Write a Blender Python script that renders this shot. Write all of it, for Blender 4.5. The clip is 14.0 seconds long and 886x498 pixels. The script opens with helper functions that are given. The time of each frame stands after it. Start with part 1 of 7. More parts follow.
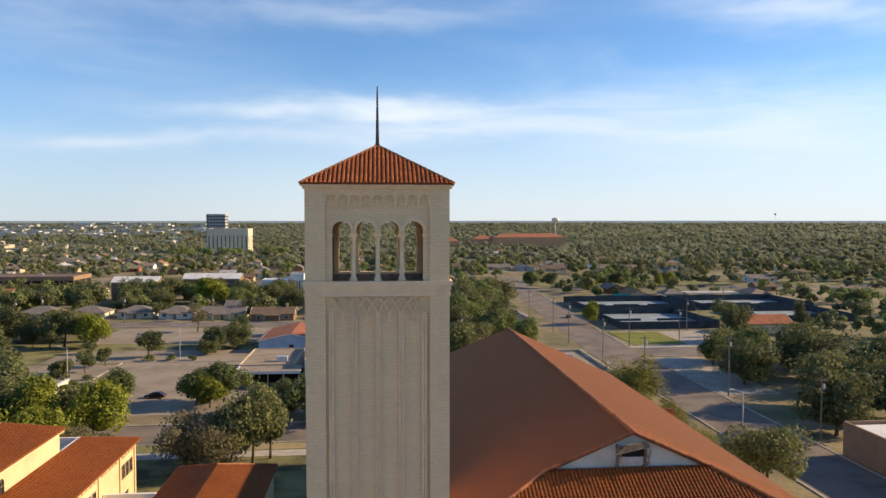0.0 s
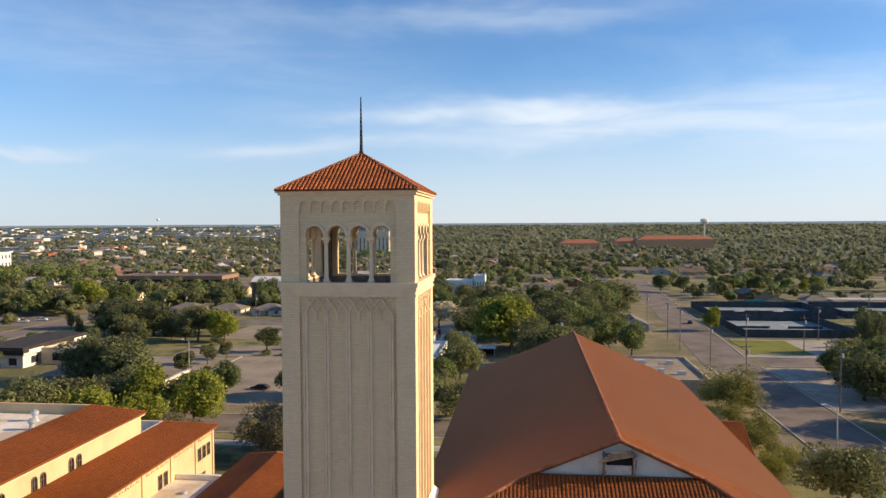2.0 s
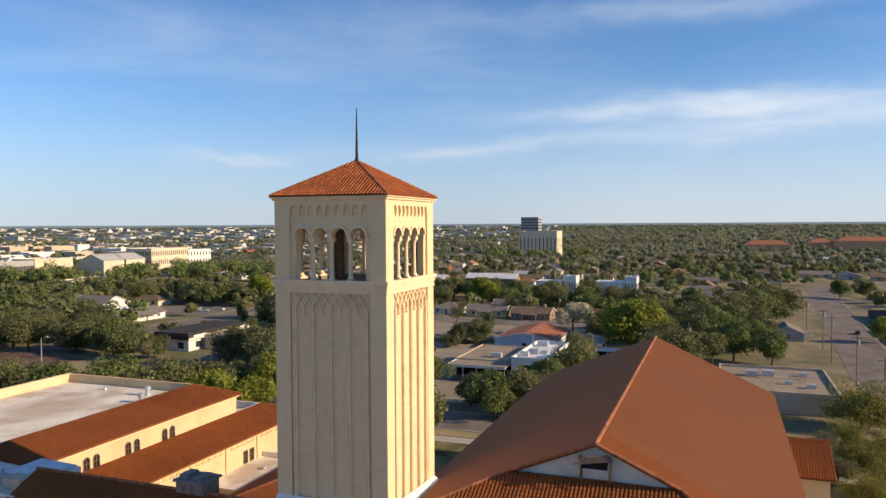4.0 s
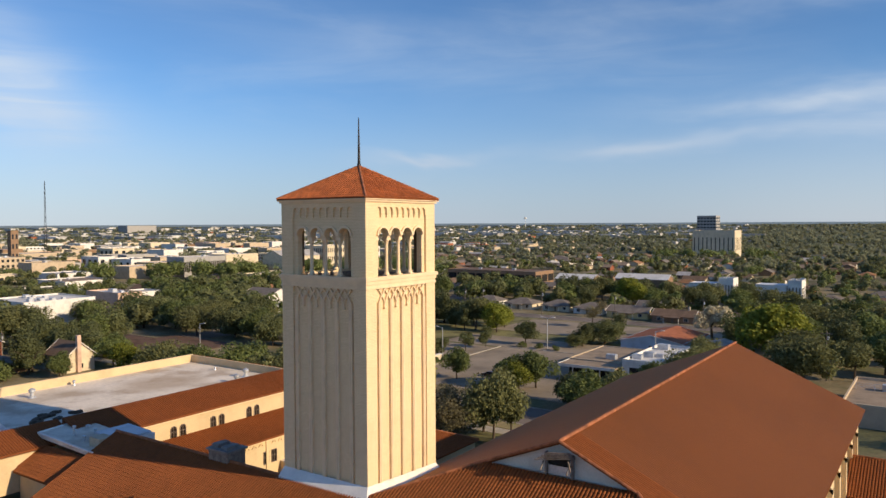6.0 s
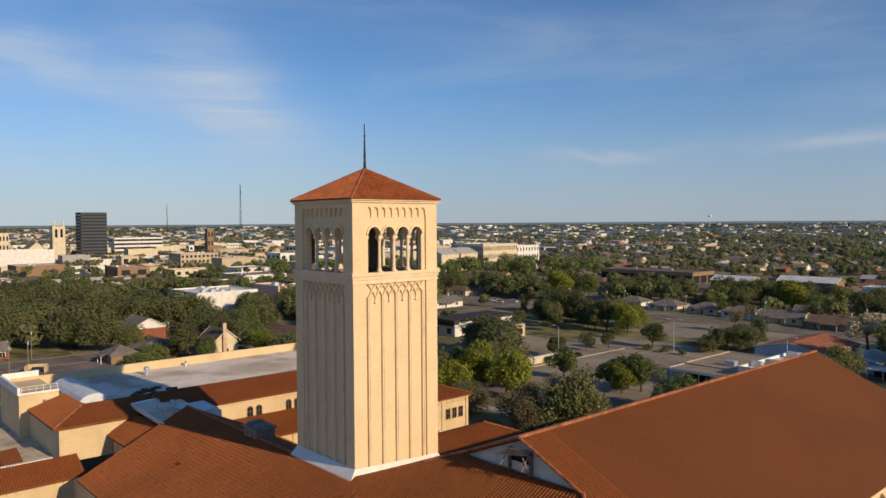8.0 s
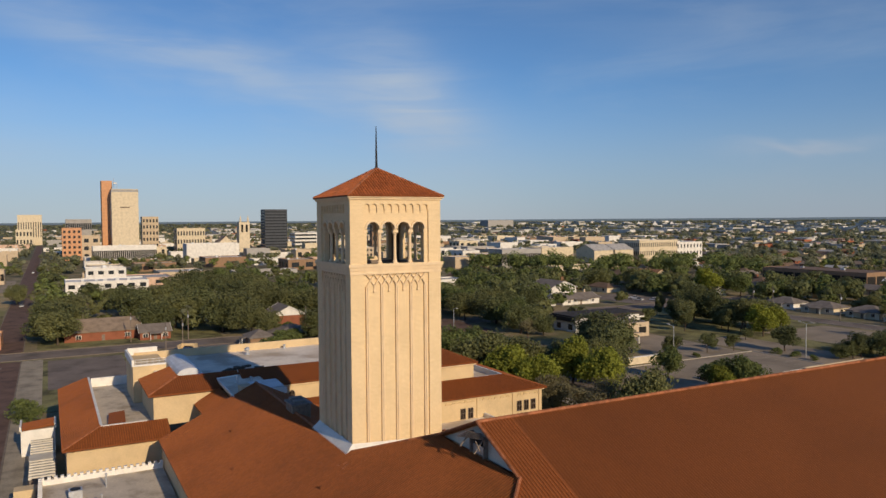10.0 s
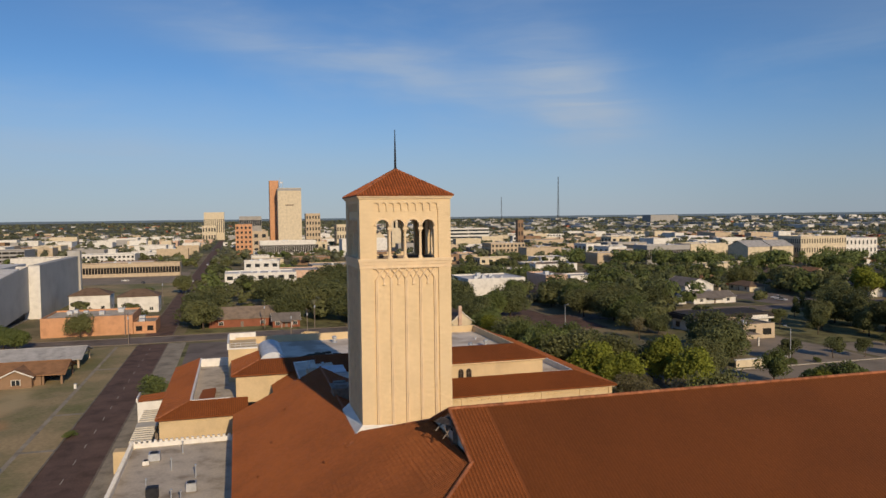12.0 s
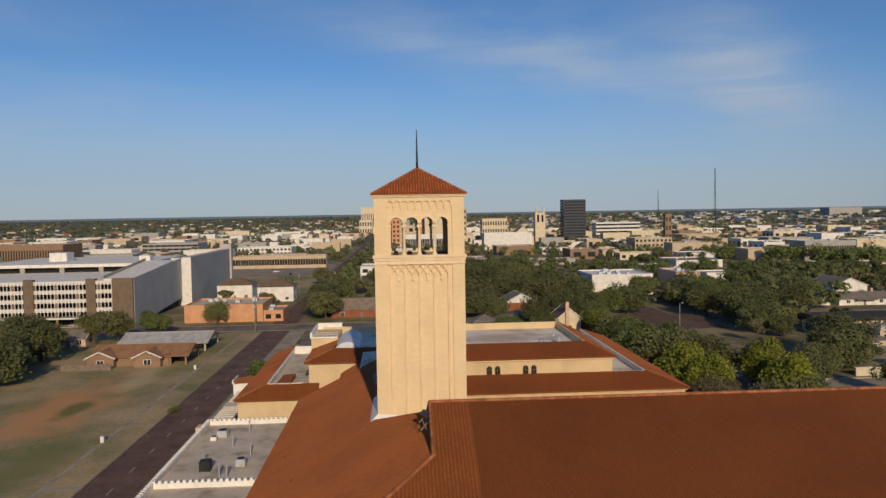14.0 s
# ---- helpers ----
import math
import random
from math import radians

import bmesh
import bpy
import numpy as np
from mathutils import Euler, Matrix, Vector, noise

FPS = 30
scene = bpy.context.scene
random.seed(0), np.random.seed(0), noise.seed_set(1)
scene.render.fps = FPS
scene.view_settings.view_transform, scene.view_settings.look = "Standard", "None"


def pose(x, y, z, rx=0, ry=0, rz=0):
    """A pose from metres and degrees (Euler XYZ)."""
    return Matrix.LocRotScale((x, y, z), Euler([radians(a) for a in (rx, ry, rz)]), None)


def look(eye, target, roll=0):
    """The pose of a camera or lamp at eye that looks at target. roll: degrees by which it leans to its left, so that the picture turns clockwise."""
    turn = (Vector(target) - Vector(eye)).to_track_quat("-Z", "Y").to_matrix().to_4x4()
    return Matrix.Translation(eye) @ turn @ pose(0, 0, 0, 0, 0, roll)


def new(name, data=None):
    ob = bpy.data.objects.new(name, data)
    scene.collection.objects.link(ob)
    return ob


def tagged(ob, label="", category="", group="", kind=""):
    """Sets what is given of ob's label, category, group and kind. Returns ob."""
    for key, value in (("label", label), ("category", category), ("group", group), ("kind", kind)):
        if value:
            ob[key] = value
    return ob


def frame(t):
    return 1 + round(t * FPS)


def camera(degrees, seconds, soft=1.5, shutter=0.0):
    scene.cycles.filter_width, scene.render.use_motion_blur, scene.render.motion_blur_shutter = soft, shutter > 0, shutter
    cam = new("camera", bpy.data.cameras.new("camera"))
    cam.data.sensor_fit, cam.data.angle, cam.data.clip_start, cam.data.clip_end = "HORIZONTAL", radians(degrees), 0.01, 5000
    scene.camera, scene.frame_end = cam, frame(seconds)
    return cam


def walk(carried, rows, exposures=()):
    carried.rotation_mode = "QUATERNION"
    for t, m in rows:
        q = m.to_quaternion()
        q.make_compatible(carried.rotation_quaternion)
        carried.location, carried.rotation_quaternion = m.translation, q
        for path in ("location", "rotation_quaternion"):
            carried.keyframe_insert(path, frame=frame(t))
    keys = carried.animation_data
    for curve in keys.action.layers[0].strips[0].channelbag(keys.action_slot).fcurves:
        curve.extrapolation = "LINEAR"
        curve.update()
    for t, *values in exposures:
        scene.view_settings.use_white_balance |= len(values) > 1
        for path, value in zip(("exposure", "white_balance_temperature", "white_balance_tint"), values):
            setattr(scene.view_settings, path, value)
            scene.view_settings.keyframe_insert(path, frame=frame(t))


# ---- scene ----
cam = camera(61.9, 14.0)
METRES, EYE, TILT, LEAN, TURN = 125.0, 40.5, 0.0, 0.0, -5.0
ROWS = [
    (0.0, 0.0, 0.0, 0.0, -0.0, -2.18, 0.02),
    (0.5, 0.0235, -0.0008, 0.0004, 2.72, -2.13, 0.13),
    (1.0, 0.05, -0.0024, 0.0005, 5.58, -2.0, 0.21),
    (1.5, 0.0819, -0.0032, 0.0005, 8.55, -2.0, 0.27),
    (2.0, 0.1149, -0.0019, 0.0009, 11.47, -1.98, 0.32),
    (2.5, 0.1506, 0.001, 0.0015, 15.08, -1.97, 0.28),
    (3.0, 0.1841, 0.0051, 0.002, 18.52, -1.97, 0.28),
    (5.5, 0.3614, 0.0548, 0.0025, 36.13, -1.93, 0.29),
    (6.0, 0.3934, 0.0714, 0.0029, 39.51, -1.97, 0.28),
    (6.5, 0.4246, 0.0918, 0.0033, 43.03, -2.02, 0.28),
    (7.0, 0.4535, 0.1135, 0.0035, 46.4, -2.03, 0.34),
    (7.5, 0.4835, 0.1387, 0.0029, 49.95, -2.04, 0.38),
    (8.0, 0.513, 0.164, 0.0027, 53.33, -2.01, 0.36),
    (10.5, 0.6428, 0.3062, 0.0008, 69.99, -2.33, 0.51),
    (11.0, 0.6638, 0.335, 0.0007, 73.05, -2.4, 0.62),
    (11.5, 0.6804, 0.3689, 0.0013, 76.25, -2.46, 0.65),
    (12.0, 0.6934, 0.4037, 0.0018, 79.37, -2.48, 0.69),
    (12.5, 0.7033, 0.4375, 0.0024, 82.33, -2.53, 0.73),
    (13.0, 0.7103, 0.473, 0.0028, 85.43, -2.6, 0.79),
    (13.5, 0.7156, 0.5068, 0.0033, 88.45, -2.67, 0.84),
    (14.0, 0.7194, 0.5412, 0.0035, 91.59, -2.78, 0.93),
]
walk(cam, [(t, pose(0, 0, EYE, TILT, LEAN, TURN) @ pose(METRES * x, METRES * y, METRES * z, 90 + pitch, roll, yaw)) for t, x, y, z, yaw, pitch, roll in ROWS],
     [(0.0, 0.60, 7100, 9), (3.0, 0.44, 6850, 9), (6.5, 0.03, 6600, 9), (8.0, -0.21, 6620, 9), (11.0, -0.46, 6450, 9), (14.0, -0.60, 6450, 9)])
import itertools
from math import sin, cos, pi, sqrt, atan2, hypot

# ---- world and sun ----
SUN_AZ, SUN_EL = 6.5, 22.1
SUN_DIR = Vector((cos(radians(SUN_EL)) * cos(radians(SUN_AZ)), cos(radians(SUN_EL)) * sin(radians(SUN_AZ)), sin(radians(SUN_EL))))
world = bpy.data.worlds.new("world")
scene.world = world
world.use_nodes = True


def build_sky():
    nt = world.node_tree
    nt.nodes.clear()
    N = nt.nodes.new
    out, bg = N("ShaderNodeOutputWorld"), N("ShaderNodeBackground")
    sky = N("ShaderNodeTexSky")
    sky.sky_type, sky.sun_disc = "NISHITA", False
    sky.sun_elevation, sky.sun_rotation = radians(SUN_EL), radians(90 - SUN_AZ)
    sky.altitude, sky.air_density, sky.dust_density, sky.ozone_density = 1000, 1.0, 0.15, 3.0
    bg.inputs["Strength"].default_value = SKY
    co, sep = N("ShaderNodeTexCoord"), N("ShaderNodeSeparateXYZ")
    nt.links.new(co.outputs["Generated"], sep.inputs[0])

    def math_node(op, a, b=None):
        m = N("ShaderNodeMath")
        m.operation = op
        for i, v in enumerate((a, b)):
            if v is None:
                continue
            if isinstance(v, (int, float)):
                m.inputs[i].default_value = v
            else:
                nt.links.new(v, m.inputs[i])
        return m.outputs[0]

    # thin cirrus: soft streaks by compass bearing and height, combed by a stretched noise
    deg = 180 / pi
    az = math_node("MULTIPLY", math_node("ARCTAN2", math_node("MULTIPLY", sep.outputs[0], -1.0), sep.outputs[1]), deg)
    el = math_node("MULTIPLY", math_node("ARCSINE", sep.outputs[2]), deg)
    com = N("ShaderNodeCombineXYZ")
    nt.links.new(az, com.inputs[0])
    nt.links.new(el, com.inputs[1])

    def veil_noise(along, across, slant, detail, warp):
        mp = N("ShaderNodeMapping")
        mp.inputs["Rotation"].default_value = (0, 0, radians(slant))
        mp.inputs["Scale"].default_value = (along, across, 1)
        nt.links.new(com.outputs[0], mp.inputs[0])
        n = N("ShaderNodeTexNoise")
        n.inputs["Scale"].default_value, n.inputs["Detail"].default_value, n.inputs["Roughness"].default_value = 1.0, detail, 0.58
        n.inputs["Distortion"].default_value = warp
        nt.links.new(mp.outputs[0], n.inputs["Vector"])
        return n.outputs["Fac"]

    def stretch(value, lo, hi, out0, out1):
        r = N("ShaderNodeMapRange")
        r.interpolation_type = "SMOOTHSTEP"
        for k, v in zip(("From Min", "From Max", "To Min", "To Max"), (lo, hi, out0, out1)):
            r.inputs[k].default_value = v
        nt.links.new(value, r.inputs["Value"])
        return r.outputs[0]

    fibre = veil_noise(0.07, 0.55, -4, 7, 0.6)
    wobble = math_node("MULTIPLY", math_node("SUBTRACT", veil_noise(0.10, 0.25, 0, 3, 0.3), 0.5), 4.0)
    el_w = math_node("ADD", el, wobble)
    total = None
    for a0, e0, along, across, slant, amount in CIRRUS:
        du, dv = math_node("SUBTRACT", az, a0), math_node("SUBTRACT", el_w, e0)
        c, k = cos(radians(slant)), sin(radians(slant))
        u = math_node("ADD", math_node("MULTIPLY", du, c / along), math_node("MULTIPLY", dv, k / along))
        v = math_node("ADD", math_node("MULTIPLY", du, -k / across), math_node("MULTIPLY", dv, c / across))
        far = math_node("ADD", math_node("MULTIPLY", u, u), math_node("MULTIPLY", v, v))
        g = math_node("MULTIPLY", math_node("EXPONENT", math_node("MULTIPLY", far, -0.62)), amount)
        total = g if total is None else math_node("ADD", total, g)
    thin = stretch(veil_noise(0.045, 0.16, -8, 6, 0.5), 0.44, 0.82, 0.0, 0.19)
    cover = math_node("ADD", math_node("MULTIPLY", total, stretch(fibre, 0.28, 0.68, 0.45, 0.98)), thin)
    cover = math_node("MINIMUM", cover, 0.85)
    mix = N("ShaderNodeMix")
    mix.data_type = "RGBA"
    nt.links.new(cover, mix.inputs["Factor"])
    tint = N("ShaderNodeMix")
    tint.data_type, tint.blend_type = "RGBA", "MULTIPLY"
    tint.inputs["Factor"].default_value = 1.0
    tint.inputs["B"].default_value = SKY_TINT
    nt.links.new(sky.outputs[0], tint.inputs["A"])
    nt.links.new(tint.outputs["Result"], mix.inputs["A"])
    mix.inputs["B"].default_value = CLOUD
    # pale haze low over the horizon
    low = N("ShaderNodeMapRange")
    low.interpolation_type = "SMOOTHSTEP"
    low.inputs["From Min"].default_value, low.inputs["From Max"].default_value = -0.01, 0.20
    low.inputs["To Min"].default_value, low.inputs["To Max"].default_value = 0.72, 0.0
    nt.links.new(sep.outputs[2], low.inputs["Value"])
    veil = N("ShaderNodeMix")
    veil.data_type = "RGBA"
    nt.links.new(low.outputs[0], veil.inputs["Factor"])
    nt.links.new(mix.outputs["Result"], veil.inputs["A"])
    # the haze is thinner to the north-west
    dim = N("ShaderNodeMix")
    dim.data_type = "RGBA"
    nt.links.new(math_node("MULTIPLY", stretch(az, 3, 22, 0.0, 1.0), stretch(az, 46, 64, 1.0, 0.0)), dim.inputs["Factor"])
    dim.inputs["A"].default_value, dim.inputs["B"].default_value = HAZE, HAZE_THIN
    nt.links.new(dim.outputs["Result"], veil.inputs["B"])
    nt.links.new(veil.outputs["Result"], bg.inputs["Color"])
    nt.links.new(bg.outputs[0], out.inputs[0])


HAZE, HAZE_THIN = (5.45, 5.85, 7.15, 1), (4.35, 4.85, 6.25, 1)
# bearing and height of each streak, half length, half width, slant (degrees), density
CIRRUS = [
    (-1.0, 8.0, 9.0, 1.0, 1.7, 0.40), (4.6, 8.3, 9.9, 0.7, -0.2, 0.44), (4.0, 6.3, 13.0, 0.6, -2.0, 0.42),
    (-22.9, 7.5, 12.9, 2.0, 0.3, 0.46), (-32.2, 4.3, 9.5, 3.3, 0.1, 0.38), (-30.6, 14.1, 6.1, 1.0, 10.4, 0.50),
    (3.6, 15.3, 11.5, 0.8, -0.8, 0.28), (17.6, 11.8, 7.1, 1.6, 4.3, 0.15), (36.0, 12.8, 13.0, 2.2, 5.0, 0.15), (36.3, 4.9, 3.2, 0.4, -1.3, 0.28),
    (64.3, 9.3, 4.6, 2.5, 33.0, 0.72), (35.4, 5.1, 3.9, 0.3, 0.6, 0.30), (19.8, 5.5, 3.4, 0.5, -2.7, 0.34),
    (80.5, 11.6, 10.5, 1.5, 11.1, 0.54), (103.8, 4.6, 13.6, 2.6, 3.8, 0.30),
]
SKY, SKY_TINT, CLOUD = 0.092, (0.79, 1.06, 1.33, 1), (7.2, 7.9, 8.7, 1)
build_sky()
lamp = bpy.data.lights.new("sun", "SUN")
lamp.energy, lamp.angle, lamp.color = 5.0, radians(0.53), (1.0, 0.775, 0.51)
sun = new("sun", lamp)
sun.matrix_world = look((0, 0, 100), Vector((0, 0, 100)) - SUN_DIR)


# ---- materials ----
def material(name, base, rough=0.85, vary=0.12, scale=0.6, grain=14.0, bump=0.25, dist=0.02, dark=None, light=None, metal=0.0, island=0.0, per_object=0.0, translucent=0.0, spec=0.3):
    """A painted, plastered or mineral surface: broad stains and fine grain in colour, and a fine relief."""
    m = bpy.data.materials.new(name)
    m.use_nodes = True
    nt = m.node_tree
    b = nt.nodes["Principled BSDF"]
    b.inputs["Roughness"].default_value, b.inputs["Metallic"].default_value = rough, metal
    b.inputs["Specular IOR Level"].default_value = spec
    N, Lk = nt.nodes.new, nt.links.new
    co = N("ShaderNodeTexCoord")
    big, small = N("ShaderNodeTexNoise"), N("ShaderNodeTexNoise")
    for n, s, d in ((big, scale, 4), (small, grain, 3)):
        n.inputs["Scale"].default_value, n.inputs["Detail"].default_value = s, d
        n.inputs["Roughness"].default_value = 0.6
        Lk(co.outputs["Object"], n.inputs["Vector"])
    ramp = N("ShaderNodeValToRGB")
    lo = dark if dark else tuple(c * (1 - 2.2 * vary) for c in base)
    hi = light if light else tuple(min(1, c * (1 + 1.4 * vary)) for c in base)
    e = ramp.color_ramp.elements
    e[0].position, e[0].color = 0.30, (*lo, 1)
    e[1].position, e[1].color = 0.72, (*hi, 1)
    mid = ramp.color_ramp.elements.new(0.5)
    mid.color = (*base, 1)
    Lk(big.outputs["Fac"], ramp.inputs[0])
    mul = N("ShaderNodeMix")
    mul.data_type, mul.blend_type = "RGBA", "MULTIPLY"
    mul.inputs["Factor"].default_value = 1.0
    g = N("ShaderNodeMapRange")
    g.inputs["From Min"].default_value, g.inputs["From Max"].default_value = 0.25, 0.75
    g.inputs["To Min"].default_value, g.inputs["To Max"].default_value = 1 - vary, 1 + vary
    Lk(small.outputs["Fac"], g.inputs["Value"])
    Lk(ramp.outputs[0], mul.inputs["A"])
    Lk(g.outputs[0], mul.inputs["B"])
    col = mul.outputs["Result"]
    for amount, node, out in ((island, "ShaderNodeNewGeometry", "Random Per Island"), (per_object, "ShaderNodeObjectInfo", "Random")):
        if amount:
            r, mr, mm = N(node), N("ShaderNodeMapRange"), N("ShaderNodeMix")
            mr.inputs["To Min"].default_value, mr.inputs["To Max"].default_value = 1 - amount, 1 + amount
            mm.data_type, mm.blend_type = "RGBA", "MULTIPLY"
            mm.inputs["Factor"].default_value = 1.0
            Lk(r.outputs[out], mr.inputs["Value"])
            Lk(col, mm.inputs["A"])
            Lk(mr.outputs[0], mm.inputs["B"])
            col = mm.outputs["Result"]
    Lk(col, b.inputs["Base Color"])
    if bump:
        bp = N("ShaderNodeBump")
        bp.inputs["Strength"].default_value, bp.inputs["Distance"].default_value = bump, dist
        Lk(small.outputs["Fac"], bp.inputs["Height"])
        Lk(bp.outputs[0], b.inputs["Normal"])
    if translucent:
        tr, ms = N("ShaderNodeBsdfTranslucent"), N("ShaderNodeMixShader")
        ms.inputs[0].default_value = translucent
        Lk(col, tr.inputs[0])
        Lk(b.outputs[0], ms.inputs[1])
        Lk(tr.outputs[0], ms.inputs[2])
        Lk(ms.outputs[0], nt.nodes["Material Output"].inputs[0])
    return m


def brick_material(name, base, mortar, w=0.31, h=0.105, rough=0.9, vary=0.12):
    """Fine coursed brick on upright faces: courses run level, whichever way the wall faces."""
    m = material(name, base, rough, vary, 0.35, 9.0, 0.2)
    nt = m.node_tree
    N, Lk = nt.nodes.new, nt.links.new
    b = nt.nodes["Principled BSDF"]
    src = b.inputs["Base Color"].links[0].from_socket
    co, sep, com, add = N("ShaderNodeTexCoord"), N("ShaderNodeSeparateXYZ"), N("ShaderNodeCombineXYZ"), N("ShaderNodeMath")
    Lk(co.outputs["Object"], sep.inputs[0])
    Lk(sep.outputs[0], add.inputs[0])
    Lk(sep.outputs[1], add.inputs[1])
    Lk(add.outputs[0], com.inputs[0])
    Lk(sep.outputs[2], com.inputs[1])
    br = N("ShaderNodeTexBrick")
    br.inputs["Scale"].default_value = 1.0
    br.inputs["Brick Width"].default_value, br.inputs["Row Height"].default_value = w, h
    br.inputs["Mortar Size"].default_value = h * 0.12
    br.inputs["Color1"].default_value, br.inputs["Color2"].default_value = (1, 1, 1, 1), (0.91, 0.90, 0.885, 1)
    br.inputs["Mortar"].default_value = (*mortar, 1)
    Lk(com.outputs[0], br.inputs["Vector"])
    mul = N("ShaderNodeMix")
    mul.data_type, mul.blend_type = "RGBA", "MULTIPLY"
    mul.inputs["Factor"].default_value = 1.0
    Lk(src, mul.inputs["A"])
    Lk(br.outputs["Color"], mul.inputs["B"])
    Lk(mul.outputs["Result"], b.inputs["Base Color"])
    return m


def glass_material(name, tint, rough=0.2):
    m = bpy.data.materials.new(name)
    m.use_nodes = True
    b = m.node_tree.nodes["Principled BSDF"]
    b.inputs["Base Color"].default_value = (*tint, 1)
    b.inputs["Roughness"].default_value = rough
    b.inputs["Specular IOR Level"].default_value = 0.35
    return m


BUFF = brick_material("buff_brick", (0.815, 0.645, 0.41), (0.74, 0.71, 0.66), 0.42, 0.14, vary=0.025)
STONE = material("cast_stone", (0.77, 0.605, 0.40), 0.85, 0.05, 0.8, 10)
PLASTER = material("cream_plaster", (0.63, 0.487, 0.295), 0.9, 0.07, 0.25, 5)
PLASTER_PALE = material("pale_plaster", (0.62, 0.58, 0.50), 0.9, 0.08, 0.3, 5)
TILE = material("clay_roof_tile", (0.262, 0.0815, 0.0225), 0.7, 0.09, 0.10, 4.0, 0.2, 0.02, island=0.10, spec=0.2)
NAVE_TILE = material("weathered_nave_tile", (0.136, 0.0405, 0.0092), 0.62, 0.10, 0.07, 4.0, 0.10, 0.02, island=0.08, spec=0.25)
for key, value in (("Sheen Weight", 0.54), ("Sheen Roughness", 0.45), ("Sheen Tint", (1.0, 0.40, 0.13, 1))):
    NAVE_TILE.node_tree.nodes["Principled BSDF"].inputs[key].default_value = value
TILE_BED = material("tile_bed", (0.192, 0.060, 0.018), 0.85, 0.1, 0.3, 6)
TILE_TOWER = material("tower_roof_tile", (0.40, 0.115, 0.034), 0.7, 0.12, 0.5, 5.0, 0.3, 0.02, island=0.22)
RIDGE = material("ridge_tile", (0.31, 0.115, 0.052), 0.75, 0.2, 1.2, 9, island=0.2)
WHITE = material("white_flashing", (0.78, 0.76, 0.72), 0.6, 0.06, 0.7, 6)
MEMBRANE = material("roof_membrane", (0.73, 0.655, 0.555), 0.85, 0.10, 0.10, 2.0, 0.15, dark=(0.53, 0.43, 0.33))
ROOF_GREY = material("weathered_flat_roof", (0.55, 0.48, 0.385), 0.9, 0.12, 0.22, 3.0, dark=(0.30, 0.245, 0.185))
IRON = material("dark_iron", (0.035, 0.036, 0.042), 0.55, 0.2, 2, 12, metal=0.4)
# near-black stands in for shade inside openings, porches and deep fronts
DARK = material("recess_shade", (0.02, 0.019, 0.018), 0.9, 0.2, 1, 8)
GLASS = glass_material("window_glass", (0.03, 0.035, 0.04))
CHURCH_GLASS = glass_material("dark_church_glass", (0.022, 0.015, 0.011), 0.45)
CHURCH_GLASS.node_tree.nodes["Principled BSDF"].inputs["Specular IOR Level"].default_value = 0.12
TIMBER = material("grey_timber", (0.22, 0.18, 0.15), 0.9, 0.2, 2, 14)
# dark brown that carries the shade inside the belfry
BELFRY_SHADE = material("belfry_shade", (0.15, 0.105, 0.07), 0.9, 0.2, 1, 8)
VENT_GREY = material("dull_grey_sheet", (0.20, 0.195, 0.19), 0.7, 0.15, 1.2, 8)
METAL = material("galvanised_metal", (0.55, 0.57, 0.60), 0.45, 0.1, 1.0, 8, metal=0.5)
BLUE_METAL = material("blue_white_sheet", (0.60, 0.62, 0.66), 0.5, 0.08, 0.6, 6)
GROUND = material("dry_grass_ground", (0.20, 0.165, 0.095), 0.95, 0.25, 0.045, 0.9, 0.3, 0.05, dark=(0.13, 0.13, 0.06))
LAWN = material("mown_lawn", (0.175, 0.165, 0.070), 0.95, 0.25, 0.12, 2.5, 0.3, 0.04)
GREEN_LAWN = material("watered_lawn", (0.165, 0.175, 0.024), 0.95, 0.15, 0.15, 3, 0.3, 0.04)
DIRT = material("bare_dirt_lot", (0.285, 0.235, 0.120), 0.95, 0.2, 0.040, 1.2, dark=(0.185, 0.180, 0.072), light=(0.40, 0.30, 0.16))
for m in (DIRT, MEMBRANE, GROUND, LAWN):
    ramp_node = [n for n in m.node_tree.nodes if n.type == "VALTORGB"][0]
    ramp_node.color_ramp.elements[0].position, ramp_node.color_ramp.elements[2].position = 0.40, 0.62


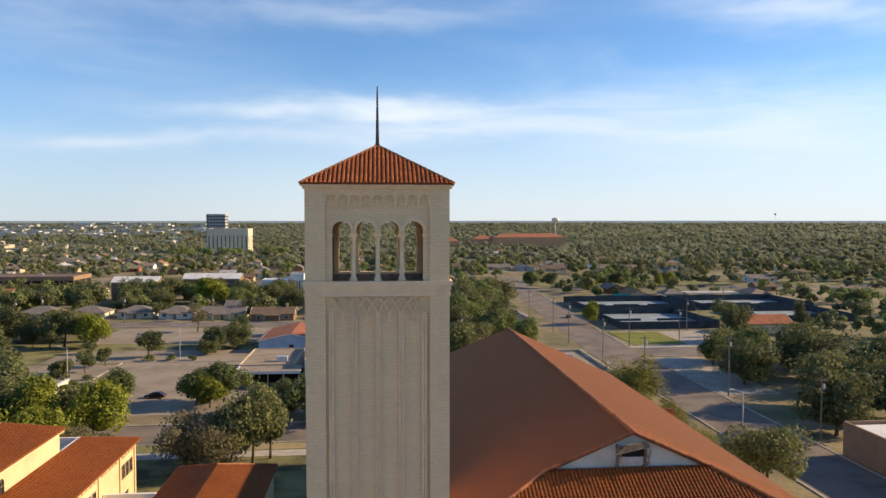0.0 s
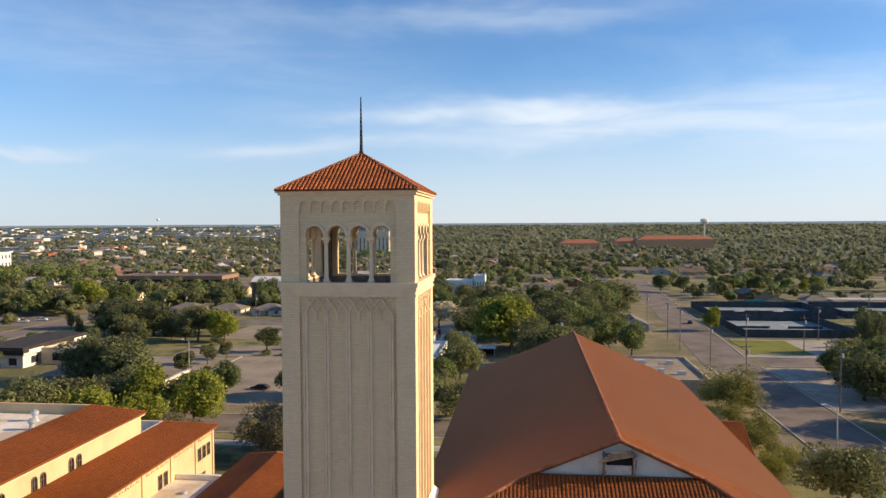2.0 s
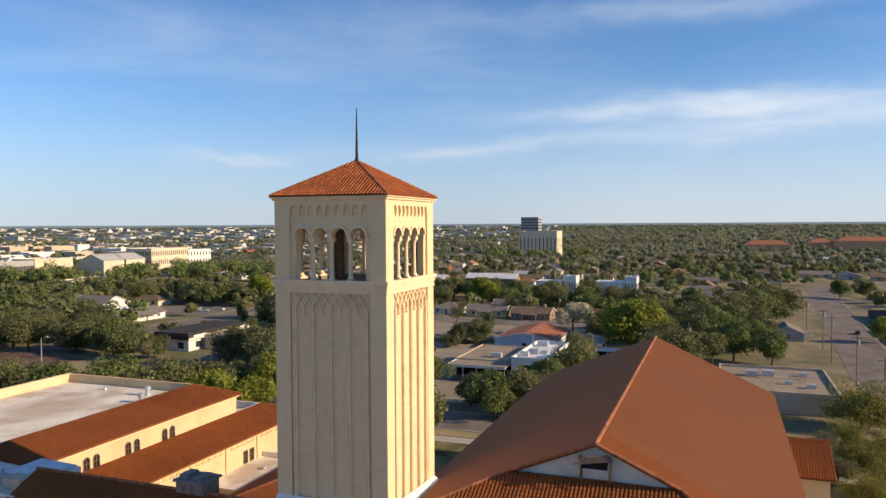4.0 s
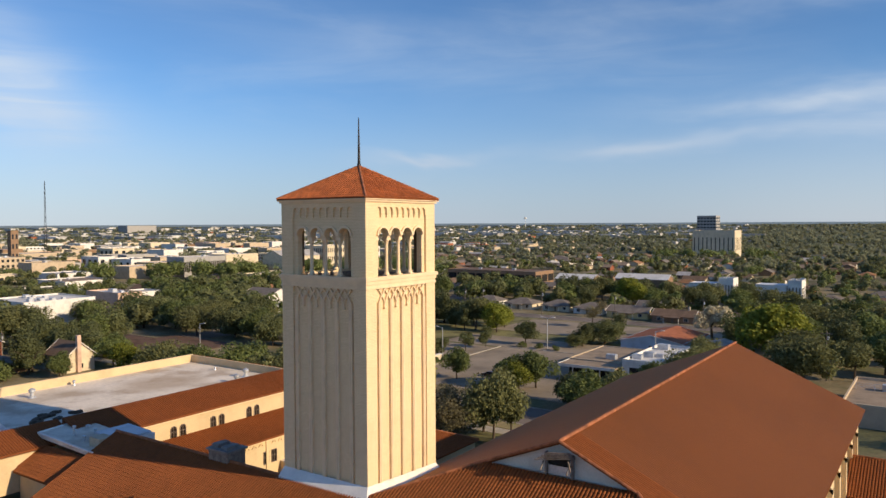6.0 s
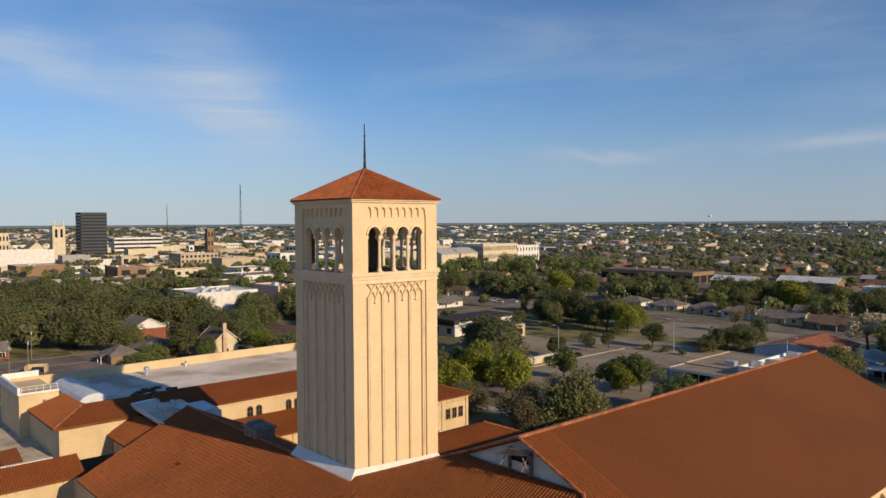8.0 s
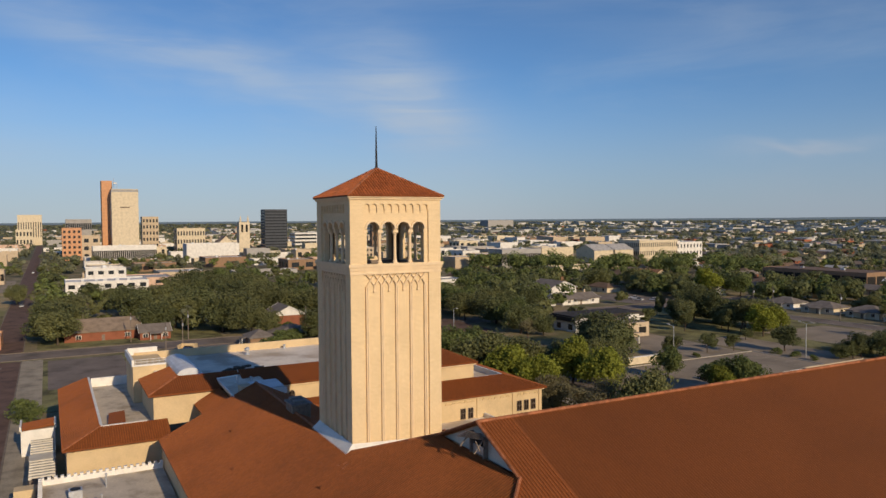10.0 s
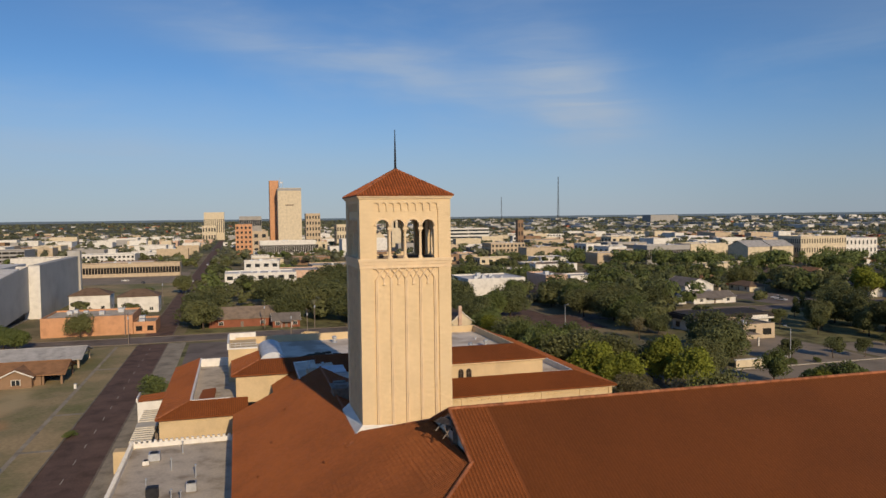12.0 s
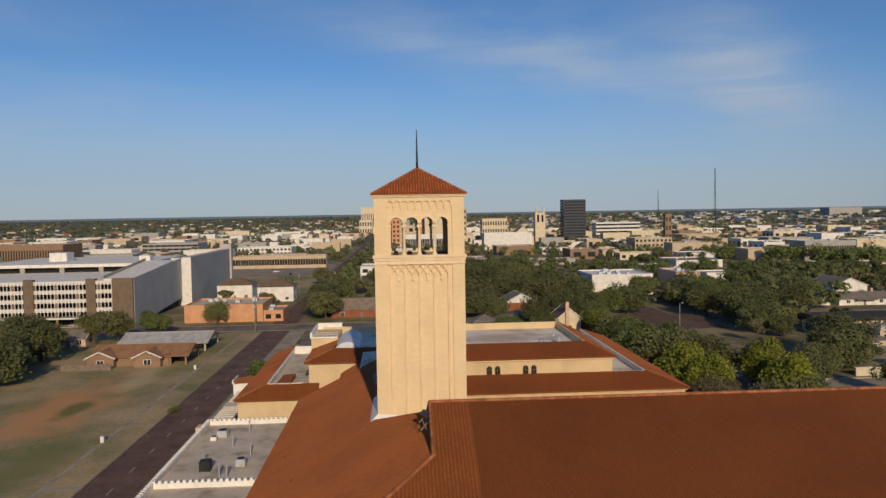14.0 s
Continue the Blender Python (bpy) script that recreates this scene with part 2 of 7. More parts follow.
def bare_spot(mat, spots):
    """Bare earth or greener growth of a loose round outline in a lot: centre, half widths, colour, density."""
    nt = mat.node_tree
    N, Lk = nt.nodes.new, nt.links.new
    b = nt.nodes["Principled BSDF"]
    co, wob = N("ShaderNodeTexCoord"), N("ShaderNodeTexNoise")
    wob.inputs["Scale"].default_value, wob.inputs["Detail"].default_value = 0.11, 6
    Lk(co.outputs["Object"], wob.inputs["Vector"])
    for x, y, rx, ry, colour, density in spots:
        src = b.inputs["Base Color"].links[0].from_socket
        mp, ln, add, fac, mx = N("ShaderNodeMapping"), N("ShaderNodeVectorMath"), N("ShaderNodeMath"), N("ShaderNodeMapRange"), N("ShaderNodeMix")
        mp.inputs["Location"].default_value = (-x / rx, -y / ry, 0)
        mp.inputs["Scale"].default_value = (1 / rx, 1 / ry, 0)
        Lk(co.outputs["Object"], mp.inputs[0])
        ln.operation = "LENGTH"
        Lk(mp.outputs[0], ln.inputs[0])
        add.operation = "MULTIPLY_ADD"
        add.inputs[1].default_value = 1.8
        Lk(wob.outputs["Fac"], add.inputs[0])
        Lk(ln.outputs["Value"], add.inputs[2])
        fac.inputs["From Min"].default_value, fac.inputs["From Max"].default_value = 1.35, 2.05
        fac.inputs["To Min"].default_value, fac.inputs["To Max"].default_value = density, 0.0
        Lk(add.outputs[0], fac.inputs["Value"])
        mx.data_type = "RGBA"
        mx.inputs["B"].default_value = (*colour, 1)
        Lk(fac.outputs[0], mx.inputs["Factor"])
        Lk(src, mx.inputs["A"])
        Lk(mx.outputs["Result"], b.inputs["Base Color"])


bare_spot(DIRT, ((-66, -14, 30, 10, (0.50, 0.25, 0.10), 0.85), (-100, -7, 22, 4.5, (0.46, 0.36, 0.20), 0.8), (-66, -11, 9, 3.0, (0.12, 0.135, 0.035), 0.85), (-30, -2, 14, 7, (0.16, 0.165, 0.05), 0.7), (-140, -4, 24, 8, (0.20, 0.18, 0.08), 0.7)))
bare_spot(MEMBRANE, ((-60, 80, 6, 8, (0.42, 0.30, 0.19), 0.6), (-66, 66, 5, 6, (0.45, 0.36, 0.25), 0.45)))
WOODED = material("wooded_plain", (0.110, 0.118, 0.066), 0.95, 0.25, 0.02, 0.15, 0.2, 0.3, dark=(0.075, 0.088, 0.050), light=(0.165, 0.145, 0.085))
ASPHALT = material("worn_asphalt", (0.186, 0.153, 0.130), 0.92, 0.18, 0.12, 3, 0.2)
LOT = material("parking_asphalt", (0.284, 0.236, 0.180), 0.92, 0.14, 0.08, 3, 0.2)
BRICK_ROAD = material("brick_paving", (0.132, 0.082, 0.062), 0.9, 0.2, 0.2, 3.5, 0.3)
CONCRETE = material("pale_concrete", (0.36, 0.32, 0.27), 0.9, 0.14, 0.3, 4)
DUSTY = material("dusty_concrete", (0.33, 0.285, 0.215), 0.92, 0.16, 0.25, 4)
KERB = material("kerb_concrete", (0.42, 0.38, 0.33), 0.9, 0.12, 0.6, 6)
DIRTY_KERB = material("dirty_kerb", (0.20, 0.165, 0.13), 0.9, 0.2, 0.5, 5)
PAINT = material("road_paint", (0.40, 0.36, 0.30), 0.8, 0.2, 1.2, 8)
BARK = material("bark", (0.10, 0.075, 0.055), 0.95, 0.25, 2, 12)
# the horizon leaf is paler and greyer: distance haze put into its colour
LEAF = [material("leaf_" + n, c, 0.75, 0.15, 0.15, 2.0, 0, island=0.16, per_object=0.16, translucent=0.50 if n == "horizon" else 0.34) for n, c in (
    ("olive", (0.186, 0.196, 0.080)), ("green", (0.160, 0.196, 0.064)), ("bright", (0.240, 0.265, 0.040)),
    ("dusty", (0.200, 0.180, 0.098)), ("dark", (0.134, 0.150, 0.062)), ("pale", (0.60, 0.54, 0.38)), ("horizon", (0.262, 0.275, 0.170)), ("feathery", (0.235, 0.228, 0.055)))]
WALLS = [material("wall_" + n, c, 0.9, 0.08, 0.4, 6) for n, c in (
    ("white", (0.72, 0.70, 0.66)), ("tan", (0.52, 0.42, 0.30)), ("cream", (0.64, 0.55, 0.40)), ("grey", (0.36, 0.35, 0.34)),
    ("orange", (0.58, 0.31, 0.17)), ("redbrick", (0.26, 0.095, 0.055)), ("brownbrick", (0.27, 0.175, 0.11)), ("pink", (0.60, 0.42, 0.32)), ("yellow", (0.68, 0.54, 0.27)), ("paleblue", (0.42, 0.49, 0.56)), ("charcoal", (0.075, 0.08, 0.095)))]
W = dict(zip("white tan cream grey orange redbrick brownbrick pink yellow paleblue charcoal".split(), WALLS))
ROOFS = [material("shingle_" + n, c, 0.9, 0.15, 0.4, 7, island=0.1) for n, c in (
    ("grey", (0.19, 0.165, 0.145)), ("brown", (0.17, 0.115, 0.08)), ("red", (0.33, 0.12, 0.062)), ("pale", (0.42, 0.41, 0.40)), ("tan", (0.26, 0.20, 0.15)), ("red2", (0.29, 0.155, 0.078)), ("school", (0.37, 0.15, 0.085)))]
R = dict(zip("grey brown red pale tan red2 school".split(), ROOFS))
RW = material("white_flat_roof", (0.66, 0.65, 0.63), 0.8, 0.1, 0.15, 2)
# self-lit blue-grey: the haze of distance is put into this colour
HAZE_RIM = material("haze_rim", (0.02, 0.02, 0.02), 1.0, 0.1, 0.004, 0.02, 0, spec=0.0)
HAZE_RIM.node_tree.nodes["Principled BSDF"].inputs["Emission Color"].default_value = (0.145, 0.185, 0.225, 1)
HAZE_RIM.node_tree.nodes["Principled BSDF"].inputs["Emission Strength"].default_value = 1.0


# ---- mesh tools ----
class MB:
    """Collects corners and faces of one mesh."""

    def __init__(self):
        self.v, self.f = [], []

    def quad(self, *pts):
        n = len(self.v)
        self.v += [tuple(p) for p in pts]
        self.f.append(tuple(range(n, n + len(pts))))
        return self

    def box(self, x0, x1, y0, y1, z0, z1):
        n = len(self.v)
        self.v += [(x0, y0, z0), (x1, y0, z0), (x1, y1, z0), (x0, y1, z0), (x0, y0, z1), (x1, y0, z1), (x1, y1, z1), (x0, y1, z1)]
        self.f += [tuple(n + i for i in q) for q in ((3, 2, 1, 0), (4, 5, 6, 7), (0, 1, 5, 4), (1, 2, 6, 5), (2, 3, 7, 6), (3, 0, 4, 7))]
        return self

    def prism(self, pts, z0, z1):
        """A level polygon, anticlockwise, raised from z0 to z1."""
        n, k = len(self.v), len(pts)
        self.v += [(p[0], p[1], z0) for p in pts] + [(p[0], p[1], z1) for p in pts]
        self.f += [tuple(range(n + k - 1, n - 1, -1)), tuple(range(n + k, n + 2 * k))]
        self.f += [(n + i, n + (i + 1) % k, n + k + (i + 1) % k, n + k + i) for i in range(k)]
        return self

    def slab(self, pts, drop):
        """A polygon in any plane, made a slab by going straight down."""
        n, k = len(self.v), len(pts)
        self.v += [tuple(p) for p in pts] + [(p[0], p[1], p[2] - drop) for p in pts]
        self.f += [tuple(range(n, n + k)), tuple(range(n + 2 * k - 1, n + k - 1, -1))]
        self.f += [(n + i, n + k + i, n + k + (i + 1) % k, n + (i + 1) % k) for i in range(k)]
        return self

    def lathe(self, profile, cx=0.0, cy=0.0, sides=12):
        """Rings of (radius, height) round an upright axis."""
        n = len(self.v)
        for r, z in profile:
            self.v += [(cx + r * cos(2 * pi * i / sides), cy + r * sin(2 * pi * i / sides), z) for i in range(sides)]
        for j in range(len(profile) - 1):
            for i in range(sides):
                a, b = n + j * sides + i, n + j * sides + (i + 1) % sides
                self.f.append((a, b, b + sides, a + sides))
        self.f.append(tuple(range(n + sides - 1, n - 1, -1)))
        self.f.append(tuple(range(n + (len(profile) - 1) * sides, n + len(profile) * sides)))
        return self

    def tube(self, a, b, r0, r1, sides=6):
        a, b = Vector(a), Vector(b)
        d = (b - a).normalized()
        s = d.orthogonal().normalized()
        t = d.cross(s)
        n = len(self.v)
        for c, r in ((a, r0), (b, r1)):
            self.v += [tuple(c + (s * cos(2 * pi * i / sides) + t * sin(2 * pi * i / sides)) * r) for i in range(sides)]
        self.f += [(n + i, n + (i + 1) % sides, n + sides + (i + 1) % sides, n + sides + i) for i in range(sides)]
        self.f += [tuple(range(n + sides - 1, n - 1, -1)), tuple(range(n + sides, n + 2 * sides))]
        return self

    def beam(self, a, b, w, h):
        """A straight timber of section w by h from a to b."""
        a, b = Vector(a), Vector(b)
        d = (b - a).normalized()
        s = d.cross(Vector((0, 0, 1)))
        s = s.normalized() if s.length > 1e-4 else Vector((1, 0, 0))
        t = s.cross(d)
        n = len(self.v)
        for c in (a, b):
            self.v += [tuple(c + s * i * w / 2 + t * j * h / 2) for i, j in ((-1, -1), (1, -1), (1, 1), (-1, 1))]
        self.f += [tuple(n + i for i in q) for q in ((0, 3, 2, 1), (4, 5, 6, 7), (0, 1, 5, 4), (1, 2, 6, 5), (2, 3, 7, 6), (3, 0, 4, 7))]
        return self

    def moved(self, m):
        self.v = [tuple(m @ Vector(p)) for p in self.v]
        return self

    def mesh(self, name, mat, smooth=False):
        me = bpy.data.meshes.new(name)
        me.from_pydata(self.v, [], self.f)
        me.materials.append(mat)
        if smooth:
            me.shade_smooth()
        me.update()
        return me


def part(name, mb, mat, parent=None, label="", smooth=False):
    ob = new(name, mb.mesh(name, mat, smooth) if isinstance(mb, MB) else mb)
    if parent:
        ob.parent = parent
    if label:
        ob["label"] = label
    return ob


def thing(name, label, category, group="", at=None, kind=""):
    ob = tagged(new(name), label, category, group, kind)
    if at is not None:
        ob.matrix_basis = at
    return ob


def structure(name, mb, mat, label, category, smooth=False):
    return tagged(part(name, mb, mat, smooth=smooth), label, category, "", "structure")


def tile_field(mb, poly, pitch=0.34, course=0.45, r=0.115, lift=0.025, stretch=None, loose=None, relief=0.8):
    """Half-round clay tiles in columns down the fall of a convex roof plane, course over course."""
    P = [Vector(p) for p in poly]
    nrm = (P[1] - P[0]).cross(P[2] - P[0]).normalized()
    if nrm.z < 0:
        nrm = -nrm
    fall = Vector((nrm.x, nrm.y, 0))
    fall = (fall - nrm * fall.dot(nrm)).normalized()
    side = nrm.cross(fall).normalized()
    o = P[0]
    q = [((p - o).dot(side), (p - o).dot(fall)) for p in P]
    s0, s1 = min(a for a, b in q), max(a for a, b in q)
    s = s0 + pitch / 2
    rng = random.Random(int(abs(s0 * 100) + len(poly)))
    while s < s1:
        cuts = []
        for (a0, b0), (a1, b1) in zip(q, q[1:] + q[:1]):
            if (a0 - s) * (a1 - s) < 0:
                cuts.append(b0 + (b1 - b0) * (s - a0) / (a1 - a0))
        if len(cuts) >= 2:
            f0, f1 = min(cuts), max(cuts)
            k = max(1, int(round((f1 - f0) / course)))
            for i in range(k):
                u0, u1 = f0 + (f1 - f0) * i / k, f0 + (f1 - f0) * (i + 1) / k + 0.03
                n = len(mb.v)
                j = rng.uniform(-0.012, 0.012)
                at = o + side * (s + j) + fall * u0
                if stretch and stretch[0] < at.x < stretch[1] and stretch[2] < at.y < stretch[3]:
                    loose.append(Matrix(((-side.x, fall.x * (u1 - u0), nrm.x, at.x), (-side.y, fall.y * (u1 - u0), nrm.y, at.y), (-side.z, fall.z * (u1 - u0), nrm.z, at.z), (0, 0, 0, 1))))
                    continue
                for u, rr, up in ((u0, r * 0.86, 0.0), (u1, r, lift)):
                    for a, h in ((-rr, 0.0), (-rr * 0.55, rr * relief), (rr * 0.55, rr * relief), (rr, 0.0)):
                        mb.v.append(tuple(o + side * (s + a + j) + fall * u + nrm * (h + up)))
                mb.f += [(n, n + 4, n + 5, n + 1), (n + 1, n + 5, n + 6, n + 2), (n + 2, n + 6, n + 7, n + 3), (n + 4, n + 7, n + 6, n + 5)]
        s += pitch
    return mb


def ridge_caps(mb, a, b, r=0.17, step=0.5):
    """Overlapping half-round cap tiles along a ridge or hip."""
    a, b = Vector(a), Vector(b)
    d = b - a
    k = max(1, int(d.length / step))
    for i in range(k):
        p, q = a + d * i / k, a + d * ((i + 1) / k + 0.04 / d.length)
        mb.tube(p, q, r * 0.85, r, 7)
    return mb


def tiled_slope(parent, poly, mat=None, bed=None, drop=0.25, name="roof_slope", pitch=0.34, stretch=None, relief=0.8):
    """A roof plane: a bed slab and the tiles on it."""
    slope = part(name, MB().slab(poly if poly_up(poly) else poly[::-1], drop), bed or TILE_BED, parent)
    loose, r = [], pitch * 0.335
    ob = part("roof_tiles", tile_field(MB(), poly, pitch, r=r, stretch=stretch, loose=loose, relief=relief), mat or TILE, slope)
    ob["kind"] = "stuff"
    if loose:
        one = MB()
        one.v = [(a * k, u, h * k + up) for u, k, up in ((0.0, 0.86, 0.0), (1.0, 1.0, 0.025)) for a, h in ((r, 0.0), (r * 0.55, r * 0.8), (-r * 0.55, r * 0.8), (-r, 0.0))]
        one.f = [(0, 4, 5, 1), (1, 5, 6, 2), (2, 6, 7, 3), (4, 7, 6, 5)]
        single = one.mesh("tile", mat or TILE)
        for m in loose:
            part("tile", single, None, slope).matrix_basis = m
    return slope


def poly_up(poly):
    P = [Vector(p) for p in poly]
    return (P[1] - P[0]).cross(P[2] - P[0]).z > 0


# ---- ground and streets ----
CX, CY = 0.0, 60.0


def far_height(r):
    """The plain lies level, then swells very gently towards the horizon."""
    k = min(1, max(0, (r - 1800) / 3000))
    return 37.5 * k * k * (3 - 2 * k)


def ground_sheet(radii, mat, name, label):
    mb, n = MB(), 96
    for r in radii:
        for i in range(n):
            a = 2 * pi * i / n
            mb.v.append((CX + r * cos(a), CY + r * sin(a), far_height(r) + (noise.noise(Vector((cos(a) * 3, sin(a) * 3, r / 700))) * 1.0 if r > 2500 else 0)))
    for j in range(len(radii) - 1):
        for i in range(n):
            a, b = j * n + i, j * n + (i + 1) % n
            mb.f.append((a, a + n, b + n, b))
    return structure(name, mb, mat, label, "ground", True)


ground_sheet([0.01, 60, 150, 300, 600, 850], GROUND, "ground", "dry grassy town ground between the streets")
ground_sheet([850, 1200, 1500, 1800] + [1800 + 160 * i for i in range(1, 20)], WOODED, "ground_far", "wooded olive plain reaching to the horizon")
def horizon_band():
    """A glowing blue-grey rim, haze put into its colour, where plain meets sky."""
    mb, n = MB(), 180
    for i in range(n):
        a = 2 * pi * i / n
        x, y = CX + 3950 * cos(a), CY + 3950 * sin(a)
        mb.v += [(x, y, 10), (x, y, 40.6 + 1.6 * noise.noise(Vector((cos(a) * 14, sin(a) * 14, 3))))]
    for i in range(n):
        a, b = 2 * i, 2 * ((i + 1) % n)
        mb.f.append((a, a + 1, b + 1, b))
    structure("backdrop", mb, HAZE_RIM, "glowing blue-grey rim standing in for horizon haze", "backdrop", True)


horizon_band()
BLOCKED = []  # plan rectangles where no tree or chance house stands


def block(x0, x1, y0, y1):
    BLOCKED.append((x0, x1, y0, y1))


def is_free(x, y, m=0.0):
    return not any(a - m < x < b + m and c - m < y < d + m for a, b, c, d in BLOCKED)


def patch(name, x0, x1, y0, y1, z, mat, label, category, keep=True):
    ob = structure(name, MB().box(x0, x1, y0, y1, -0.3, z), mat, label, category)
    if keep:
        block(x0, x1, y0, y1)
    return ob


def street(name, x0, x1, y0, y1, mat, label, kerb=True, z=0.03):
    """A road slab with concrete kerbs along its long sides."""
    ob = patch(name, x0, x1, y0, y1, z, mat, label, "road")
    if kerb:
        mb = MB()
        if x1 - x0 > y1 - y0:
            mb.box(x0, x1, y0 - 0.35, y0, -0.2, 0.16).box(x0, x1, y1, y1 + 0.35, -0.2, 0.16)
        else:
            mb.box(x0 - 0.35, x0, y0, y1, -0.2, 0.16).box(x1, x1 + 0.35, y0, y1, -0.2, 0.16)
        part("kerb", mb, DIRTY_KERB if mat is BRICK_ROAD or name == "road_west" else KERB, ob, "worn concrete kerb")
    return ob


street("road_south", -168.0, 240, 11.0, 20.0, BRICK_ROAD, "dark purple-brown brick paved street")
street("road_south_west", -1400, -186.0, 11.0, 20.0, BRICK_ROAD, "long straight street running into downtown")
street("road_west", -184.0, -170.0, -300, 700, ASPHALT, "worn grey asphalt cross street")
street("road_north", -168.0, 62, 136.0, 149.0, ASPHALT, "asphalt street beside the church lawn")
street("road_north_west", -420, -186.0, 148.0, 164.0, BRICK_ROAD, "purple brick street between dark trees")
street("road_east", 65.0, 79.0, -60, 212, ASPHALT, "grey asphalt side street", z=0.042)
street("road_houses", -168, 64, 289, 299, ASPHALT, "asphalt street before a row of small houses")
street("road_courts", 82, 420, 213, 226, ASPHALT, "asphalt street along the tennis park")
street("road_far", -168, 420, 424, 434, ASPHALT, "asphalt street beyond the tennis park")


def slanted_road():
    mb = MB()
    mb.slab([(64, 212, 0.046), (79, 212, 0.046), (96, 520, 0.046), (82, 520, 0.046)], 0.3)
    ob = structure("road_north_east", mb, ASPHALT, "grey asphalt street running north past tennis courts", "road")
    kb = MB()
    kb.slab([(79, 226, 0.15), (79.4, 226, 0.15), (96.4, 520, 0.15), (96, 520, 0.15)], 0.3)
    part("kerb", kb, KERB, ob, "pale concrete kerb")
    block(62, 97, 212, 520)


slanted_road()
patch("pavement_south", -168, 62, 20.35, 25.8, 0.10, DUSTY, "dusty tan concrete strip beside the brick street", "pavement")
patch("pavement_north", -168, 62, 127.6, 131.0, 0.12, KERB, "pale concrete pavement along the lawn", "pavement")
patch("pavement_courts", 80, 108, 227.5, 231, 0.1, CONCRETE, "pale concrete corner pavement", "pavement")
patch("brick_verge", -168, 62, 131.7, 135.6, 0.05, DIRT, "brown brick strip beside the street", "verge", False)
patch("walk_lot", -166, 20, 4.2, 5.1, 0.06, DUSTY, "worn pale concrete footpath across the vacant lot", "footpath", False)
for cx in (-128, -79, -53, -18):
    patch("walk_link", cx - 0.6, cx + 0.6, 5.1, 10.6, 0.062, DUSTY, "short worn concrete path to the kerb", "footpath", False)
patch("side_drive", -169.6, -154, 60.2, 84, 0.05, ASPHALT, "worn asphalt drive behind the annex", "driveway", False)
patch("church_lawn", -70, 60, 100, 127.6, 0.05, LAWN, "shaded mown lawn behind the church", "lawn", False)
patch("vacant_lot", -166, 60, -70, 8.0, 0.04, DIRT, "bare reddish dirt lot with patchy dry grass", "lot", False)
patch("verge", -166, 60, 8.0, 10.6, 0.05, DIRT, "strip of dry grass beside the street", "verge", False)
patch("side_yard", -166, -98, 25.8, 60, 0.05, LAWN, "dry grass yard behind the church school", "lawn")
patch("gravel_lot", -165, -122, 27, 47, 0.055, ASPHALT, "worn grey gravel lot behind the church school", "lot", False)
patch("parking_lot", -72, -12, 157, 216, 0.05, LOT, "tan asphalt parking lot almost empty", "parking lot")
patch("parking_lot_far", -96, -14, 216.6, 236, 0.045, LOT, "tan asphalt parking lot with planted islands", "parking lot", False)
patch("lot_grass", -168, -96, 216, 288, 0.04, LAWN, "dry grass with scattered trees beside the lot", "lawn", False)
patch("lot_grass_strip", -96, -40, 236, 250, 0.042, LAWN, "dry grass strip between two lots", "lawn", False)
patch("parking_lot_back", -96, -14, 250, 284, 0.045, LOT, "tan asphalt lot before the houses", "parking lot", False)
patch("drive_apron", -118, -73, 184, 214, 0.045, LOT, "tan asphalt drive round the canopy", "driveway", False)
patch("lot_corner", -228, -186.5, 274, 304, 0.05, ASPHALT, "open asphalt lot beside the cross street", "parking lot")
patch("house_lawn", -232, -187, 24, 82, 0.05, LAWN, "dry lawn round the brick houses", "lawn", False)
block(170, 330, 1080, 1172)
block(-168, -12, 216, 312)
block(88, 136, 500, 600)
patch("corner_street", -186, -150, 132, 172, 0.18, BRICK_ROAD, "purple brick paved street corner", "road", False)
patch("pocket_lawn", 83, 101, 233, 260, 0.1, GREEN_LAWN, "bright green watered lawn at the street corner", "lawn")
patch("court_apron", 84, 122, 229, 262, 0.06, CONCRETE, "pale concrete apron round the lawn", "pavement", False)
patch("drive_lot", 80, 94, 164, 211, 0.05, CONCRETE, "pale concrete driveway beside the side street", "driveway")
patch("park_lawn", 98, 420, 436, 520, 0.04, LAWN, "park lawn beyond the courts", "lawn", False)
patch("field_west", -420, -300, -90, 10, 0.05, DIRT, "bare tan field by the downtown street", "field")
patch("lot_west", -520, -390, -100, 8, 0.04, LOT, "wide asphalt lot before a low shop row", "parking lot")
patch("boulevard", -300, -286, -300, 10, 0.05, LAWN, "strip of green grass", "verge", False)


# ---- bell tower ----
TX, TY, TH = -0.05, 62.0, 5.5
Z_SILL, Z_EAVE, Z_APEX, Z_TIP = 35.9, 43.15, 46.75, 51.65


def arcade(mb, centres, a, z_foot, z_spring, z_top, u0, u1, v0, v1, steps=8):
    """A wall strip from u0 to u1 with round-headed gaps cut up from below; feet between the gaps hang to z_foot. v0 back, v1 front."""
    line = [(u1, z_top), (u0, z_top), (u0, z_foot)]
    for c in centres:
        line += [(c - a, z_foot)] + [(c - a * cos(pi * i / steps), z_spring + a * sin(pi * i / steps)) for i in range(steps + 1)] + [(c + a, z_foot)]
    line.append((u1, z_foot))
    n, k = len(mb.v), len(line)
    mb.v += [(u, v, z) for v in (v0, v1) for u, z in line]
    mb.f += [tuple(range(n + k - 1, n - 1, -1)), tuple(range(n + k, n + 2 * k))]
    mb.f += [(n + i, n + (i + 1) % k, n + k + (i + 1) % k, n + k + i) for i in range(k)]
    return mb


